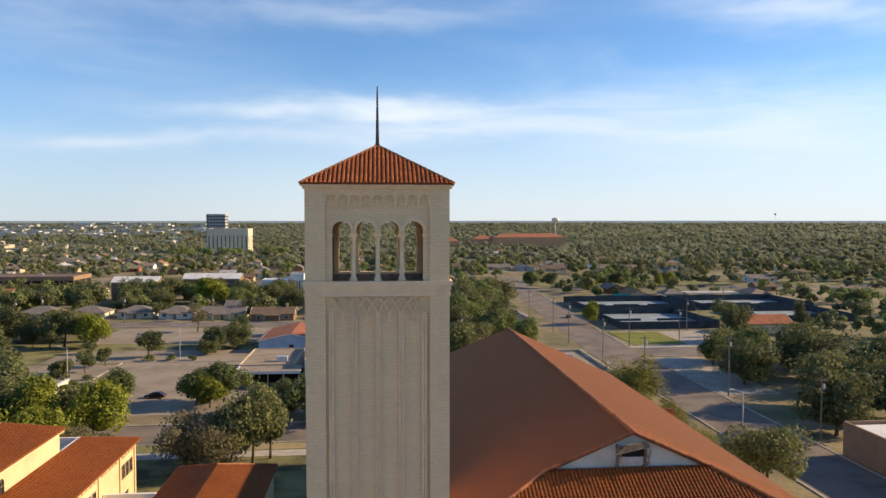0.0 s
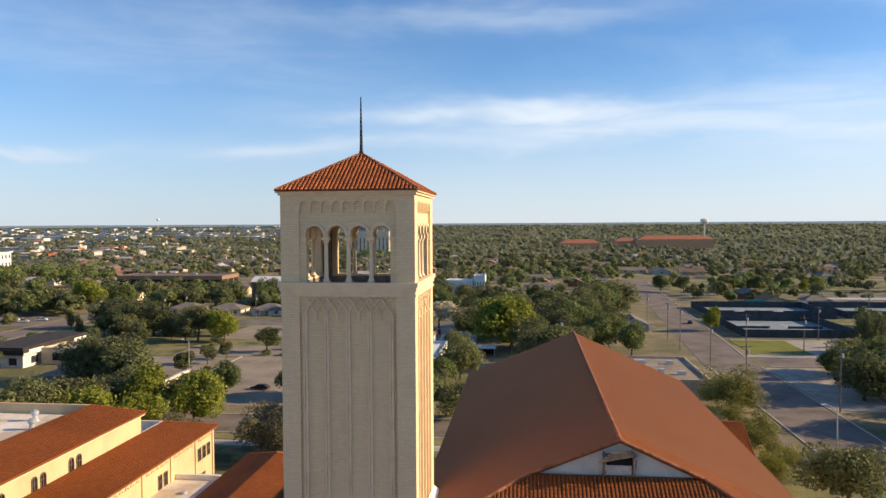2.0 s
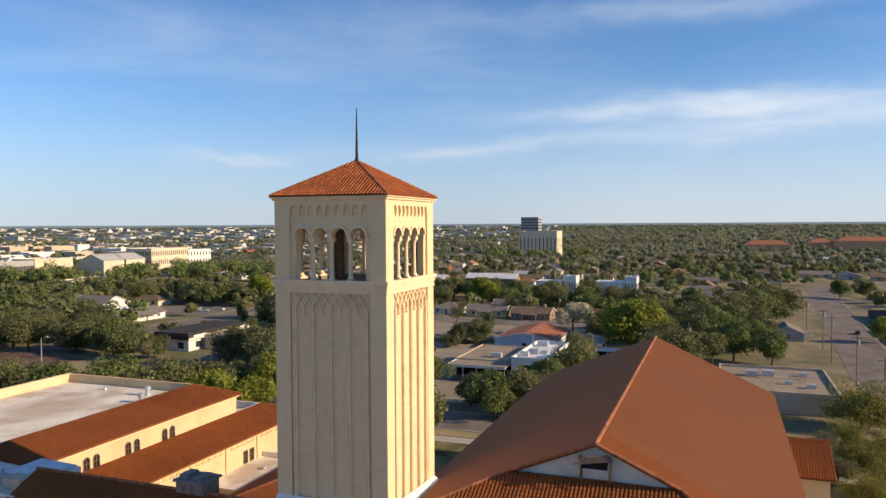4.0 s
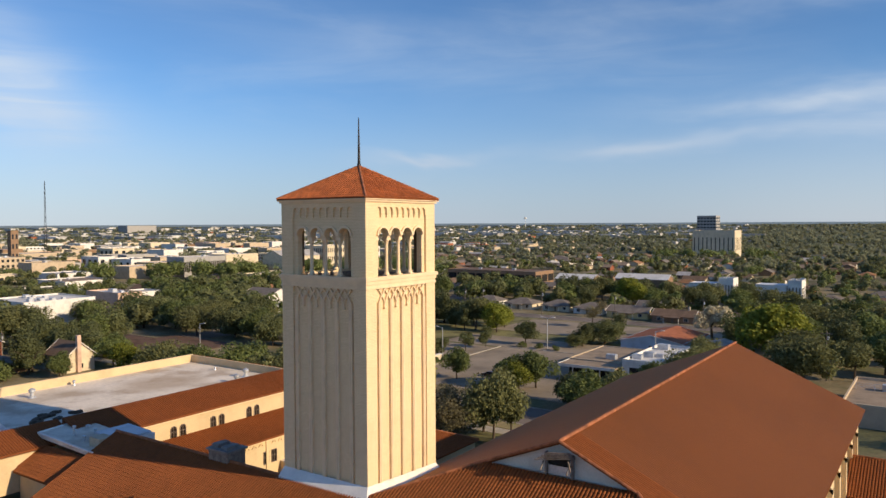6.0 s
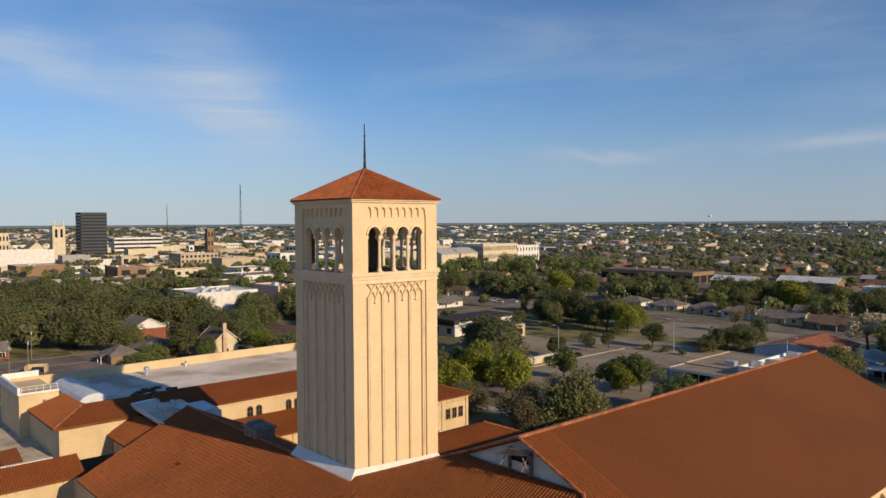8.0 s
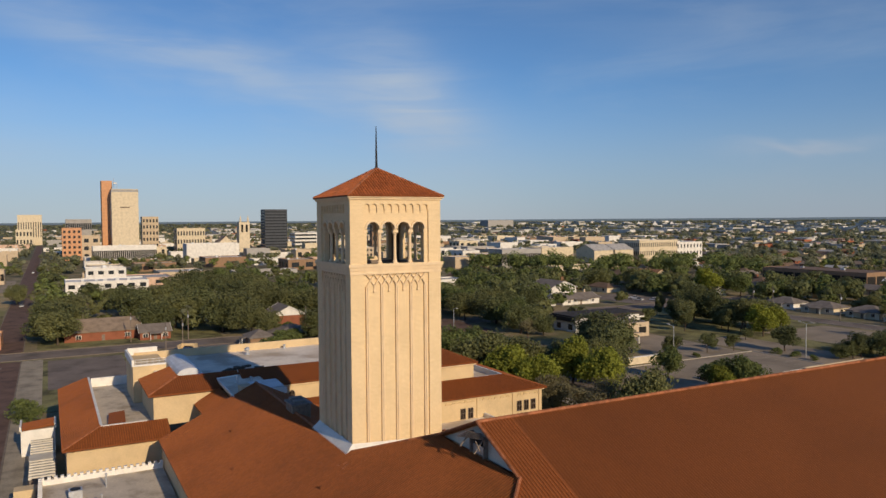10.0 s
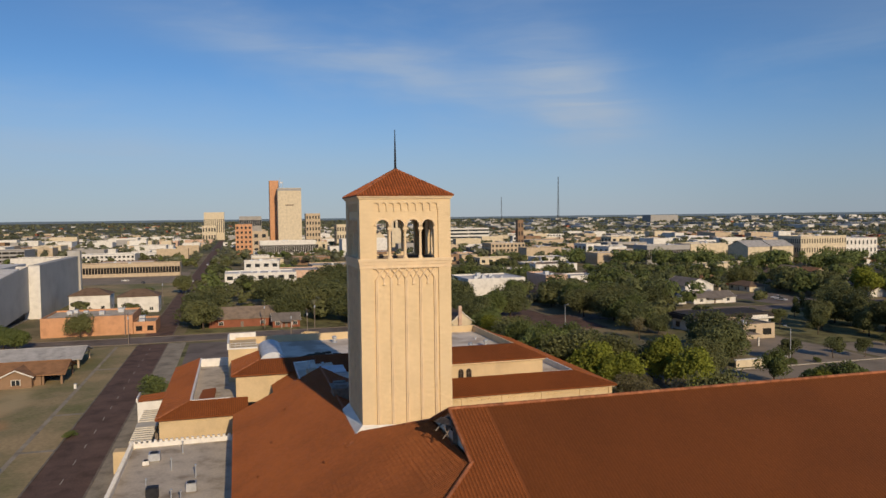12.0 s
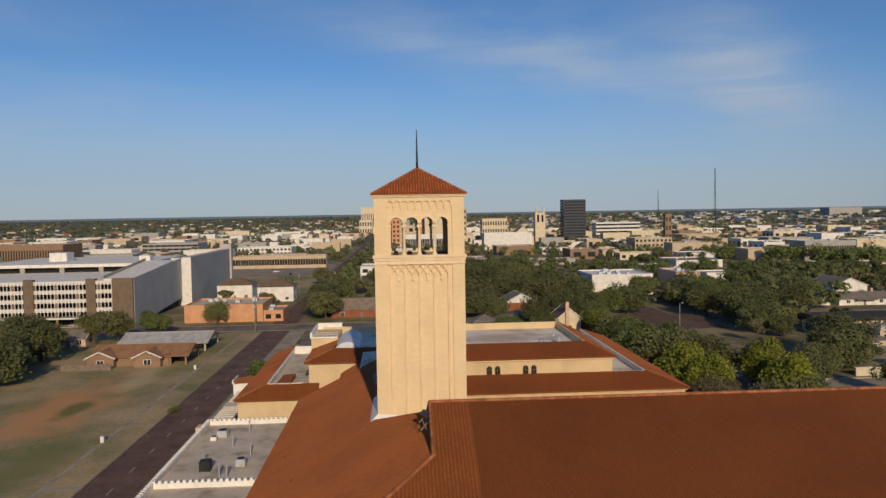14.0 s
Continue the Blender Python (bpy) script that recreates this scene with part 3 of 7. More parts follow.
def arch_band(mb, c, z, r0, r1, v0, v1, a0=0.0, a1=pi, steps=12):
    """A curved moulding of square section, upright, round the point (c, z)."""
    for i in range(steps):
        p, q = a0 + (a1 - a0) * i / steps, a0 + (a1 - a0) * (i + 1) / steps
        A = [(c + r * cos(t), z + r * sin(t)) for t, r in ((p, r0), (p, r1), (q, r1), (q, r0))]
        n = len(mb.v)
        mb.v += [(u, v, zz) for v in (v0, v1) for u, zz in A]
        mb.f += [(n, n + 1, n + 2, n + 3), (n + 7, n + 6, n + 5, n + 4), (n, n + 4, n + 5, n + 1), (n + 2, n + 6, n + 7, n + 3), (n, n + 3, n + 7, n + 4), (n + 1, n + 5, n + 6, n + 2)]
    return mb


def bell_tower():
    tower = thing("bell_tower", "tall square buff brick bell tower with red tiled cap", "tower", at=pose(TX, TY, 0))
    pz = TH - 0.22  # the panel plane, behind the corner piers
    part("shaft", MB().box(-pz, pz, -pz, pz, 0, 33.6), BUFF, tower)
    part("belfry_floor", MB().box(-4.7, 4.7, -4.7, 4.7, 33.6, 34.7), TIMBER, tower, "dark boarded belfry floor")
    for sx, sy in ((-1, -1), (1, -1), (1, 1), (-1, 1)):
        x0, x1 = sorted((sx * 3.98, sx * TH))
        y0, y1 = sorted((sy * 3.98, sy * TH))
        part("corner_pier", MB().box(x0, x1, y0, y1, 0, Z_EAVE), BUFF, tower)
        px, py = sx * 3.93, sy * 3.93
        # added dark sheets: the belfry's inner shade is put into their colour
        part("pier_shade", MB().box(*sorted((px, sx * 3.977)), *sorted((py, sy * 4.66)), 34.7, 42.4).box(*sorted((sx * 3.98, sx * 4.66)), *sorted((py, sy * 3.977)), 34.7, 42.4), BELFRY_SHADE, tower, "dark brown sheet added for belfry shade")
    # near-black ceiling: the shade under the roof is its colour
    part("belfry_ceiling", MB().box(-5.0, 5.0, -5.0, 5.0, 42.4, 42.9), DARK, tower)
    cols = (-1.86, 0.0, 1.86)
    gaps = (-2.76, -0.93, 0.93, 2.76)
    for k in range(4):
        m = pose(0, 0, 0, 0, 0, 90 * k) @ Matrix.Diagonal((1, -1, 1, 1))
        # local v grows outward; v = pz is the panel plane
        wall = arcade(MB(), gaps, 0.72, 39.55, 39.75, 42.9, -3.98, 3.98, pz - 0.62, pz)
        for s in (-1, 1):
            part("jamb", MB().box(*sorted((s * 3.48, s * 3.98)), pz - 0.62, pz - 0.003, 35.9, 39.55).moved(m), BUFF, tower)
        part("belfry_parapet", MB().box(-3.98, 3.98, pz - 0.62, pz - 0.002, 33.6, 35.9).moved(m), BUFF, tower)
        # added sheet that darkens the parapet's shaded inner face by colour
        part("parapet_shade", MB().box(-4.4, 4.4, pz - 0.70, pz - 0.625, 34.7, 35.75).moved(m), TIMBER, tower, "dark sheet added for shade behind the parapet")
        part("belfry_wall", wall.moved(m), BUFF, tower)
        hood = MB()
        for c in gaps:
            arch_band(hood, c, 39.75, 0.74, 0.95, pz - 0.1, pz + 0.17)
        part("arch_moulding", hood.moved(m), STONE, tower, "pale stone round arch mouldings")
        for u in cols + (-3.62, 3.62):
            if abs(u) < 3:
                col = MB().lathe([(0.27, 35.95), (0.29, 36.02), (0.25, 36.12), (0.19, 36.25), (0.18, 36.4), (0.155, 38.9), (0.17, 38.95), (0.17, 39.0), (0.25, 39.2), (0.28, 39.3)], u, pz - 0.3, 12)
                col.box(u - 0.3, u + 0.3, pz - 0.6, pz + 0.0, 39.3, 39.56).box(u - 0.3, u + 0.3, pz - 0.6, pz + 0.0, 35.9, 35.97)
                part("column", col.moved(m), STONE, tower, "slender pale stone belfry column", False)
            else:
                part("impost", MB().box(u - 0.2, u + 0.2, pz - 0.3, pz + 0.06, 39.3, 39.56).moved(m), STONE, tower)
        n9 = [(-3.98 + 7.96 * (i + 0.5) / 9) for i in range(9)]
        small = arcade(MB(), n9, 0.33, 41.75, 42.15, 43.0, -3.98, 3.98, pz - 0.05, pz + 0.215)
        for i in range(8):
            u = (n9[i] + n9[i + 1]) / 2
            part("corbel", MB().box(u - 0.09, u + 0.09, pz, pz + 0.15, 41.5, 41.75).moved(m), BUFF, tower)
        part("corbel_arcade", small.moved(m), BUFF, tower, "row of nine small blind arches under the eave")
        for name, a, b, z0, z1, p in (("sill_cornice", -1, 1, 35.55, 35.9, 0.24), ("sill_band", -1, 1, 35.2, 35.55, 0.12), ("string_course", -1, 1, 34.75, 34.95, 0.09), ("frieze", -1, 1, 34.95, 35.2, 0.03), ("eave_cornice", -1, 1, 42.95, 43.15, 0.16), ("eave_mould", -1, 1, 43.15, 43.36, 0.32)):
            h = TH + p
            strip = MB()
            n = len(strip.v)
            inner = 4.6
            strip.v += [(-h, h, z0), (h, h, z0), (inner, inner, z0), (-inner, inner, z0), (-h, h, z1), (h, h, z1), (inner, inner, z1), (-inner, inner, z1)]
            strip.f += [(0, 1, 2, 3), (7, 6, 5, 4), (0, 4, 5, 1), (2, 6, 7, 3), (1, 5, 6, 2), (3, 7, 4, 0)]
            part(name, strip.moved(m), STONE, tower)
        for u in (-3.55, -1.775, 0.0, 1.775, 3.55):
            rib = MB()
            for d in (-0.10, 0.10):
                rib.box(u + d - 0.075, u + d + 0.075, pz - 0.02, pz + 0.262, 8, 33.45)
            rib.box(u - 0.17, u + 0.17, pz - 0.02, pz + 0.145, 8, 33.44)
            part("rib", rib.moved(m), STONE, tower)
        # interlaced arches, each springing from one support and landing on the next but one
        lattice = MB()
        zs, rise = 33.30, 1.38
        for i in range(9):
            c = -3.55 + 0.8875 * i
            front = pz + 0.185 + 0.02 * (i % 4)
            for s in (-1, 1):
                if abs(c + s * 0.8875) > 3.6:
                    continue
                # each side is a shallow curve from the springing to the point
                line = [(c + s * 0.8875 * (1 - (k / 9) ** 1.4), zs + rise * k / 9) for k in range(10)]
                for (ua, za), (ub, zb) in zip(line, line[1:]):
                    d = Vector((ub - ua, zb - za)).normalized()
                    nx, nz = -d.y * 0.075, d.x * 0.075
                    ua, za, ub, zb = ua - d.x * 0.01, za - d.y * 0.01, ub + d.x * 0.01, zb + d.y * 0.01
                    n = len(lattice.v)
                    A = [(ua - nx, za - nz), (ua + nx, za + nz), (ub + nx, zb + nz), (ub - nx, zb - nz)]
                    lattice.v += [(u, v, z) for v in (pz - 0.02, front) for u, z in A]
                    lattice.f += [(n, n + 1, n + 2, n + 3), (n + 7, n + 6, n + 5, n + 4), (n, n + 4, n + 5, n + 1), (n + 2, n + 6, n + 7, n + 3), (n, n + 3, n + 7, n + 4), (n + 1, n + 5, n + 6, n + 2)]
        for i in range(1, 9, 2):
            c = -3.55 + 0.8875 * i
            lattice.box(c - 0.11, c + 0.11, pz - 0.02, pz + 0.178, 32.93, 33.5).box(c - 0.16, c + 0.16, pz - 0.02, pz + 0.27, 32.80, 32.94)
        part("arch_lattice", lattice.moved(m), STONE, tower, "interlaced pointed blind arches")
        e = TH + 0.33
        tri = [tuple(m @ Vector(p)) for p in ((-e, e, 43.36), (e, e, 43.36), (0, 0, Z_APEX))]
        tiled_slope(tower, tri, TILE_TOWER, drop=0.12)
        part("hip_tiles", ridge_caps(MB(), tri[0], tri[2], 0.15, 0.45), RIDGE, tower)
    part("spire", MB().lathe([(0.22, 46.55), (0.2, 46.9), (0.15, 47.0), (0.05, Z_TIP)], 0, 0, 8), IRON, tower, "thin dark metal spire")
    skirt = MB()
    skirt.slab([(-5.5, -5.5, 16.4), (-5.5, -6.5, 15.55), (6.2, -6.5, 15.55), (5.5, -5.5, 16.4)], 0.12)
    skirt.slab([(5.5, -5.5, 16.4), (6.2, -6.5, 15.55), (6.1, 5.5, 15.3), (5.5, 5.5, 15.75)], 0.12)
    skirt.slab([(-6.4, -6.6, 15.2), (-5.5, -6.6, 15.5), (-5.5, 5.5, 16.0), (-6.3, 5.5, 14.0)], 0.12)
    part("base_flashing", skirt, WHITE, tower, "white painted sheet flashing round the foot")
    return tower


bell_tower()


# ---- church ----
def E_(x):
    return 22.0 - 0.455 * (x - 22.2)


def W_(x):
    return 22.0 - 0.41 * (22.2 - x)


def S_(y):
    return 18.85 - 0.488 * (62.4 - y)


def arched_window(parent, face, c, z0, w, h, plane, arched=True, sign=1):
    """A dark glazed window with a recessed pane, frame bar and sill on a wall facing x or y."""
    mb, fr = MB(), MB()
    pts = [(c - w / 2, z0), (c + w / 2, z0)]
    if arched:
        r = w / 2
        pts += [(c + r * cos(pi * i / 8), z0 + h - r + r * sin(pi * i / 8)) for i in range(9)]
    else:
        pts += [(c + w / 2, z0 + h), (c - w / 2, z0 + h)]
    def P(u, z, d):
        return (plane + sign * d, u, z) if face == "x" else (u, plane + sign * d, z)
    q = [P(u, z, 0.012) for u, z in pts]
    mb.quad(*(q if (face == "x") == (sign > 0) else q[::-1]))
    win = part("window", mb, CHURCH_GLASS, parent)
    k = len(pts)
    for i in range(k):
        (ua, za), (ub, zb) = pts[i], pts[(i + 1) % k]
        a, b = Vector(P(ua, za, 0.05)), Vector(P(ub, zb, 0.05))
        fr.beam(a, b, 0.1, 0.1)
    fr.beam(P(c, z0, 0.04), P(c, z0 + h, 0.04), 0.06, 0.05)
    fr.beam(P(c - w / 2, z0 + h * 0.55, 0.04), P(c + w / 2, z0 + h * 0.55, 0.04), 0.05, 0.06)
    part("window_frame", fr, TIMBER, win)
    return win


def church():
    ch = thing("church", "large cream church with long red tiled gabled nave roof", "church")
    walls = MB()
    walls.box(5.2, 39.2, 56, 125, 0, 13.2)
    part("nave_wall", walls, PLASTER, ch)
    north = MB()
    n = len(north.v)
    pts = [(5.2, 0, 13.2), (39.2, 0, 13.2), (39.2, 0, E_(39.2) - .3), (22.2, 0, 21.7), (5.2, 0, W_(5.2) - .3)]
    for y in (124.4, 125.0):
        north.v += [(p[0], y, p[2]) for p in pts]
    north.f += [(0, 1, 2, 3, 4), (9, 8, 7, 6, 5)] + [(i, i + 5, (i + 1) % 5 + 5, (i + 1) % 5) for i in range(5)]
    part("gable_wall", north, PLASTER, ch)
    # buttress strips and tall windows on the east wall
    for i in range(11):
        y = 54 + i * 6.4
        part("buttress", MB().box(39.2, 39.75, y, y + 0.9, 0, 12.2).slab([(39.2, y, 12.9), (39.75, y, 12.2), (39.75, y + .9, 12.2), (39.2, y + .9, 12.9)], 0.6), PLASTER, ch)
        if i < 10:
            arched_window(ch, "x", y + 3.65, 5.0, 1.9, 5.4, 39.2)
    part("east_eave", MB().box(39.2, 39.7, 52.2, 125.3, 13.0, 13.55), STONE, ch, "pale moulded eave")
    part("west_eave", MB().box(4.5, 5.2, 67.6, 125.3, 14.0, 14.5), STONE, ch, "pale moulded eave")
    # roof planes
    yn = 125.4
    ys = 66.2  # the newer tiles end here
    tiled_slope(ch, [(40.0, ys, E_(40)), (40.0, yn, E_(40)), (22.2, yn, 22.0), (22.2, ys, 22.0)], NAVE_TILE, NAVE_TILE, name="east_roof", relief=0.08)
    tiled_slope(ch, [(40.0, 52.1, E_(40)), (40.0, ys, E_(40)), (22.2, ys, 22.0), (22.2, 62.4, 22.0), (29.05, 62.4, E_(29.05))], name="east_roof_end", relief=0.6)
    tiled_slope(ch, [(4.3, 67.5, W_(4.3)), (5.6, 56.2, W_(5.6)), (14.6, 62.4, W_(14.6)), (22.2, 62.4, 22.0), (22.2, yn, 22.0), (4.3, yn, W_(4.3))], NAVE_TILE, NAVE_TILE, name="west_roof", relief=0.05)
    tiled_slope(ch, [(5.6, 41.5, S_(41.5)), (40.0, 41.5, S_(41.5)), (40.0, 52.1, S_(52.1)), (29.05, 62.4, S_(62.4)), (14.6, 62.4, S_(62.4)), (5.6, 56.0, S_(56.0))], name="south_roof", stretch=(27.0, 34.0, 44.0, 49.2))
    tiled_slope(ch, [(-34.2, 41.5, S_(41.5)), (5.6, 41.5, S_(41.5)), (5.6, 55.8, S_(55.8)), (-34.2, 55.8, S_(55.8))], name="wing_south_roof")
    tiled_slope(ch, [(-34.2, 55.8, S_(55.8)), (-5.6, 55.8, S_(55.8)), (-5.6, 67.5, 10.0), (-34.2, 67.5, 10.0)], name="wing_north_roof")
    part("ridge_tiles", ridge_caps(MB(), (22.2, 62.3, 22.05), (22.2, yn, 22.05), 0.2), RIDGE, ch)
    part("hip_tiles", ridge_caps(MB(), (29.05, 62.4, 18.95), (40, 52.1, 14.0), 0.19), RIDGE, ch, "knobbly ridge tiles down the hip")
    part("hip_tiles", ridge_caps(MB(), (14.6, 62.4, 18.95), (5.7, 56.0, 15.6), 0.19), RIDGE, ch, "knobbly ridge tiles down the hip")
    part("ridge_tiles", ridge_caps(MB(), (-34.2, 55.8, 15.7), (-5.6, 55.8, 15.7), 0.18), RIDGE, ch)
    for a, b in (((29.05, 62.25, 18.95), (22.2, 62.25, 22.05)), ((14.6, 62.25, 18.95), (22.2, 62.25, 22.05))):
        part("verge_tiles", ridge_caps(MB(), a, b, 0.16, 0.4), RIDGE, ch)
    # gablet
    part("gablet_wall", MB().quad((14.8, 62.75, 18.8), (28.9, 62.75, 18.8), (22.2, 62.75, 21.75)).quad((22.2, 63.0, 21.75), (28.9, 63.0, 18.8), (14.8, 63.0, 18.8)), PLASTER_PALE, ch, "weathered grey plaster gablet")
    # a near-black sheet paints the shade of the louvre hole
    part("gablet_opening", MB().box(20.9, 23.3, 62.70, 62.745, 18.9, 20.55), DARK, ch, "dark louvre opening")
    fr = MB()
    for x in (20.85, 23.35):
        fr.box(x - 0.08, x + 0.08, 62.3, 62.7, 18.9, 20.9)
    fr.box(20.7, 23.5, 62.3, 62.7, 20.55, 20.7)
    part("opening_frame", fr, TIMBER, ch)
    sl = MB()
    for i in range(5):
        sl.beam((20.3 + 0.25 * i, 61.3 + 0.1 * i, 20.4 + 0.16 * i), (23.6 - 0.1 * i, 62.2, 20.75 + 0.1 * i), 0.22, 0.05)
    sl.beam((20.9, 61.2, 19.6), (20.9, 62.4, 20.8), 0.1, 0.1).beam((23.3, 61.3, 19.5), (23.3, 62.4, 20.8), 0.1, 0.1)
    sl.beam((23.4, 61.4, 20.7), (23.4, 62.2, 18.9), 0.09, 0.09)
    part("broken_louvre", sl, TIMBER, ch, "broken grey wooden louvre slats hanging out")
    part("opening_grille", MB().box(21.0, 23.2, 62.55, 62.62, 18.95, 19.75), METAL, ch)
    # wing walls and west gable
    part("wing_wall", MB().box(-33.9, -5.6, 42.0, 66.8, 0, 8.3), PLASTER, ch)
    gw = MB()
    gw.v += [(x, y, z) for x in (-33.95, -33.4) for y, z in ((42.0, 8.3), (55.8, 15.3), (66.9, 9.9), (66.9, 8.3))]
    gw.f += [(3, 2, 1, 0), (4, 5, 6, 7), (0, 1, 5, 4), (1, 2, 6, 5), (2, 3, 7, 6), (3, 0, 4, 7)]
    part("west_gable", gw, PLASTER, ch)
    part("wing_eave", MB().box(-34, 40, 41.7, 42.0, 8.0, 8.35), STONE, ch)
    part("front_wall", MB().box(5.6, 39.4, 42.0, 55.9, 0, 8.3), PLASTER, ch)
    vent = MB().box(-16.1, -13.0, 55.4, 57.8, 13.6, 16.6)
    part("roof_vent", vent, TIMBER, ch, "boxy grey ventilator on the ridge")
    part("vent_cap", MB().box(-16.3, -12.8, 55.2, 58.0, 16.6, 16.8).box(-15.9, -15.0, 55.7, 57.4, 16.8, 17.2).box(-14.4, -13.4, 55.7, 57.4, 16.8, 17.1), VENT_GREY, ch)
    for x, y in ((9.5, 51.5), (-20, 49), (14, 47.0), (25, 51), (-8, 46.5), (2, 44.5)):
        part("vent_pipe", MB().lathe([(0.1, S_(y) - 0.2), (0.1, S_(y) + 0.3), (0.13, S_(y) + 0.32), (0.13, S_(y) + 0.4)], x, y, 8), TILE_BED, ch)
    debris = MB()
    for i in range(5):
        a = random.Random(i).uniform(0, 6.28)
        x, y = 7.6 + 0.55 * (i % 3) + 0.2 * sin(a), 54.2 + 0.35 * (i // 3)
        debris.beam((x, y, S_(y) + 0.15), (x + 0.5 * cos(a), y + 0.4 * sin(a), S_(y) + 0.3), 0.14, 0.08)
    part("loose_tiles", debris, RIDGE, ch, "heap of loose broken roof tiles")
    block(-36, 42, 40, 126)
    return ch


church()


def hip_roof(parent, x0, x1, y0, y1, z, rise, over=0.5, tiles=True, mat=None, name="roof"):
    """A hipped roof over a rectangle, tiled or plain."""
    x0, x1, y0, y1 = x0 - over, x1 + over, y0 - over, y1 + over
    d = min(x1 - x0, y1 - y0) / 2
    if x1 - x0 >= y1 - y0:
        a, b = (x0 + d, (y0 + y1) / 2, z + rise), (x1 - d, (y0 + y1) / 2, z + rise)
        faces = [[(x0, y0, z), (x1, y0, z), b, a], [(x1, y1, z), (x0, y1, z), a, b], [(x1, y0, z), (x1, y1, z), b], [(x0, y1, z), (x0, y0, z), a]]
    else:
        a, b = ((x0 + x1) / 2, y0 + d, z + rise), ((x0 + x1) / 2, y1 - d, z + rise)
        faces = [[(x1, y0, z), (x1, y1, z), b, a], [(x0, y1, z), (x0, y0, z), a, b], [(x0, y0, z), (x1, y0, z), a], [(x1, y1, z), (x0, y1, z), b]]
    for f in faces:
        f = [p for i, p in enumerate(f) if Vector(p) != Vector(f[i - 1])]
        if tiles:
            tiled_slope(parent, f, mat)
        else:
            part(name, MB().slab(f, 0.2), mat, parent)
    if tiles:
        for p, q in (((x0, y0, z), a), ((x1, y1, z), b)) + ((((x1, y0, z), b), ((x0, y1, z), a)) if x1 - x0 >= y1 - y0 else (((x1, y0, z), a), ((x0, y1, z), b))):
            part("hip_tiles", ridge_caps(MB(), Vector(p) + Vector((0, 0, .06)), Vector(q) + Vector((0, 0, .06)), 0.16), RIDGE, parent)


def annex():
    """The two-storey school wing north-west of the tower, flat roofed behind tiled skirts."""
    an = thing("annex", "cream two-storey church wing with red tile skirts and white flat roof", "building")
    # lower block
    part("lower_wall", MB().box(-92, -35.9, 60, 111.4, 0, 8.2), PLASTER, an)
    tiled_slope(an, [(-35.2, 62, 8.4), (-35.2, 112.1, 8.4), (-41.4, 105.9, 10.4), (-41.4, 62, 10.4)], name="lower_east_roof")
    tiled_slope(an, [(-35.2, 112.1, 8.4), (-92.6, 112.1, 8.4), (-92.6, 105.9, 10.4), (-41.4, 105.9, 10.4)], name="lower_north_roof")
    part("lower_flat_roof", MB().box(-92, -41.4, 99.8, 105.9, 8.2, 9.3), MEMBRANE, an, "pale flat roof recess")
    part("lower_parapet", MB().box(-92, -41.4, 105.6, 105.95, 9.3, 10.42).box(-41.7, -41.38, 99.8, 105.6, 9.3, 10.42), WHITE, an)
    for i in range(34):
        y = 67.2 + i * 1.3
        if i % 6 != 5:
            one = arch_band(MB(), 0, 0, 0.28, 0.44, 0, 0.16, steps=5)
            one.v = [(-35.9 + p[1], y + p[0], 7.25 + p[2]) for p in one.v]
            part("blind_arch", one, PLASTER, an)
    part("lower_eave", MB().box(-35.9, -35.5, 60, 111.8, 7.95, 8.2), STONE, an)
    for y in (73.6, 81.4, 89.2, 97.0, 104.8, 110.9):
        part("pilaster", MB().box(-35.9, -35.72, y - 0.25, y + 0.25, 0, 7.95), PLASTER, an)
    for c, k in ((107.75, 3), (94.65, 2), (82.0, 2), (69.3, 2)):
        for i in range(k):
            arched_window(an, "x", c + (i - (k - 1) / 2) * 1.6, 4.3, 1.05, 1.9, -35.9, False)
    # upper block
    part("upper_wall", MB().box(-73, -41.6, 56, 99.5, 8.2, 13.2), PLASTER, an)
    part("south_wall", MB().box(-73, -44.1, 42, 56, 8.2, 13.0), PLASTER, an)
    tiled_slope(an, [(-41.0, 56.0, 13.4), (-41.0, 100.1, 13.4), (-46.8, 95.6, 15.35), (-46.8, 56.0, 15.35)], name="upper_east_roof")
    tiled_slope(an, [(-43.5, 41.2, 13.2), (-43.5, 56.0, 13.2), (-48.6, 56.0, 14.95), (-48.6, 46.4, 14.95)], name="upper_east_roof")
    tiled_slope(an, [(-41.0, 100.1, 13.4), (-73.4, 100.1, 13.4), (-73.4, 95.7, 15.35), (-46.8, 95.7, 15.35)], name="upper_north_roof")
    tiled_slope(an, [(-58.0, 41.2, 13.2), (-43.5, 41.2, 13.2), (-48.6, 46.4, 14.95), (-58.0, 46.4, 14.95)], name="upper_south_roof")
    part("hip_tiles", ridge_caps(MB(), (-43.5, 41.2, 13.3), (-48.6, 46.4, 15.0)), RIDGE, an)
    part("upper_flat_roof", MB().box(-72.6, -46.9, 44, 95.4, 13.2, 14.0), MEMBRANE, an, "white flat roof membrane with brown stains")
    part("north_parapet", MB().box(-73, -46.8, 95.3, 95.68, 14.0, 15.37), PLASTER, an)
    part("west_parapet", MB().box(-73.1, -72.6, 42, 95.7, 13.2, 15.45), PLASTER, an, "cream parapet lit by low sun")
    part("east_parapet", MB().box(-47.1, -46.78, 56.0, 95.3, 14.0, 15.37), TILE_BED, an)
    part("upper_eave", MB().box(-41.6, -41.2, 56.0, 99.9, 12.9, 13.2), STONE, an)
    for c in (83.65, 76.75, 69.85, 62.95):
        for d in (-0.78, 0.78):
            arched_window(an, "x", c + d, 10.15, 1.0, 1.85, -41.6)
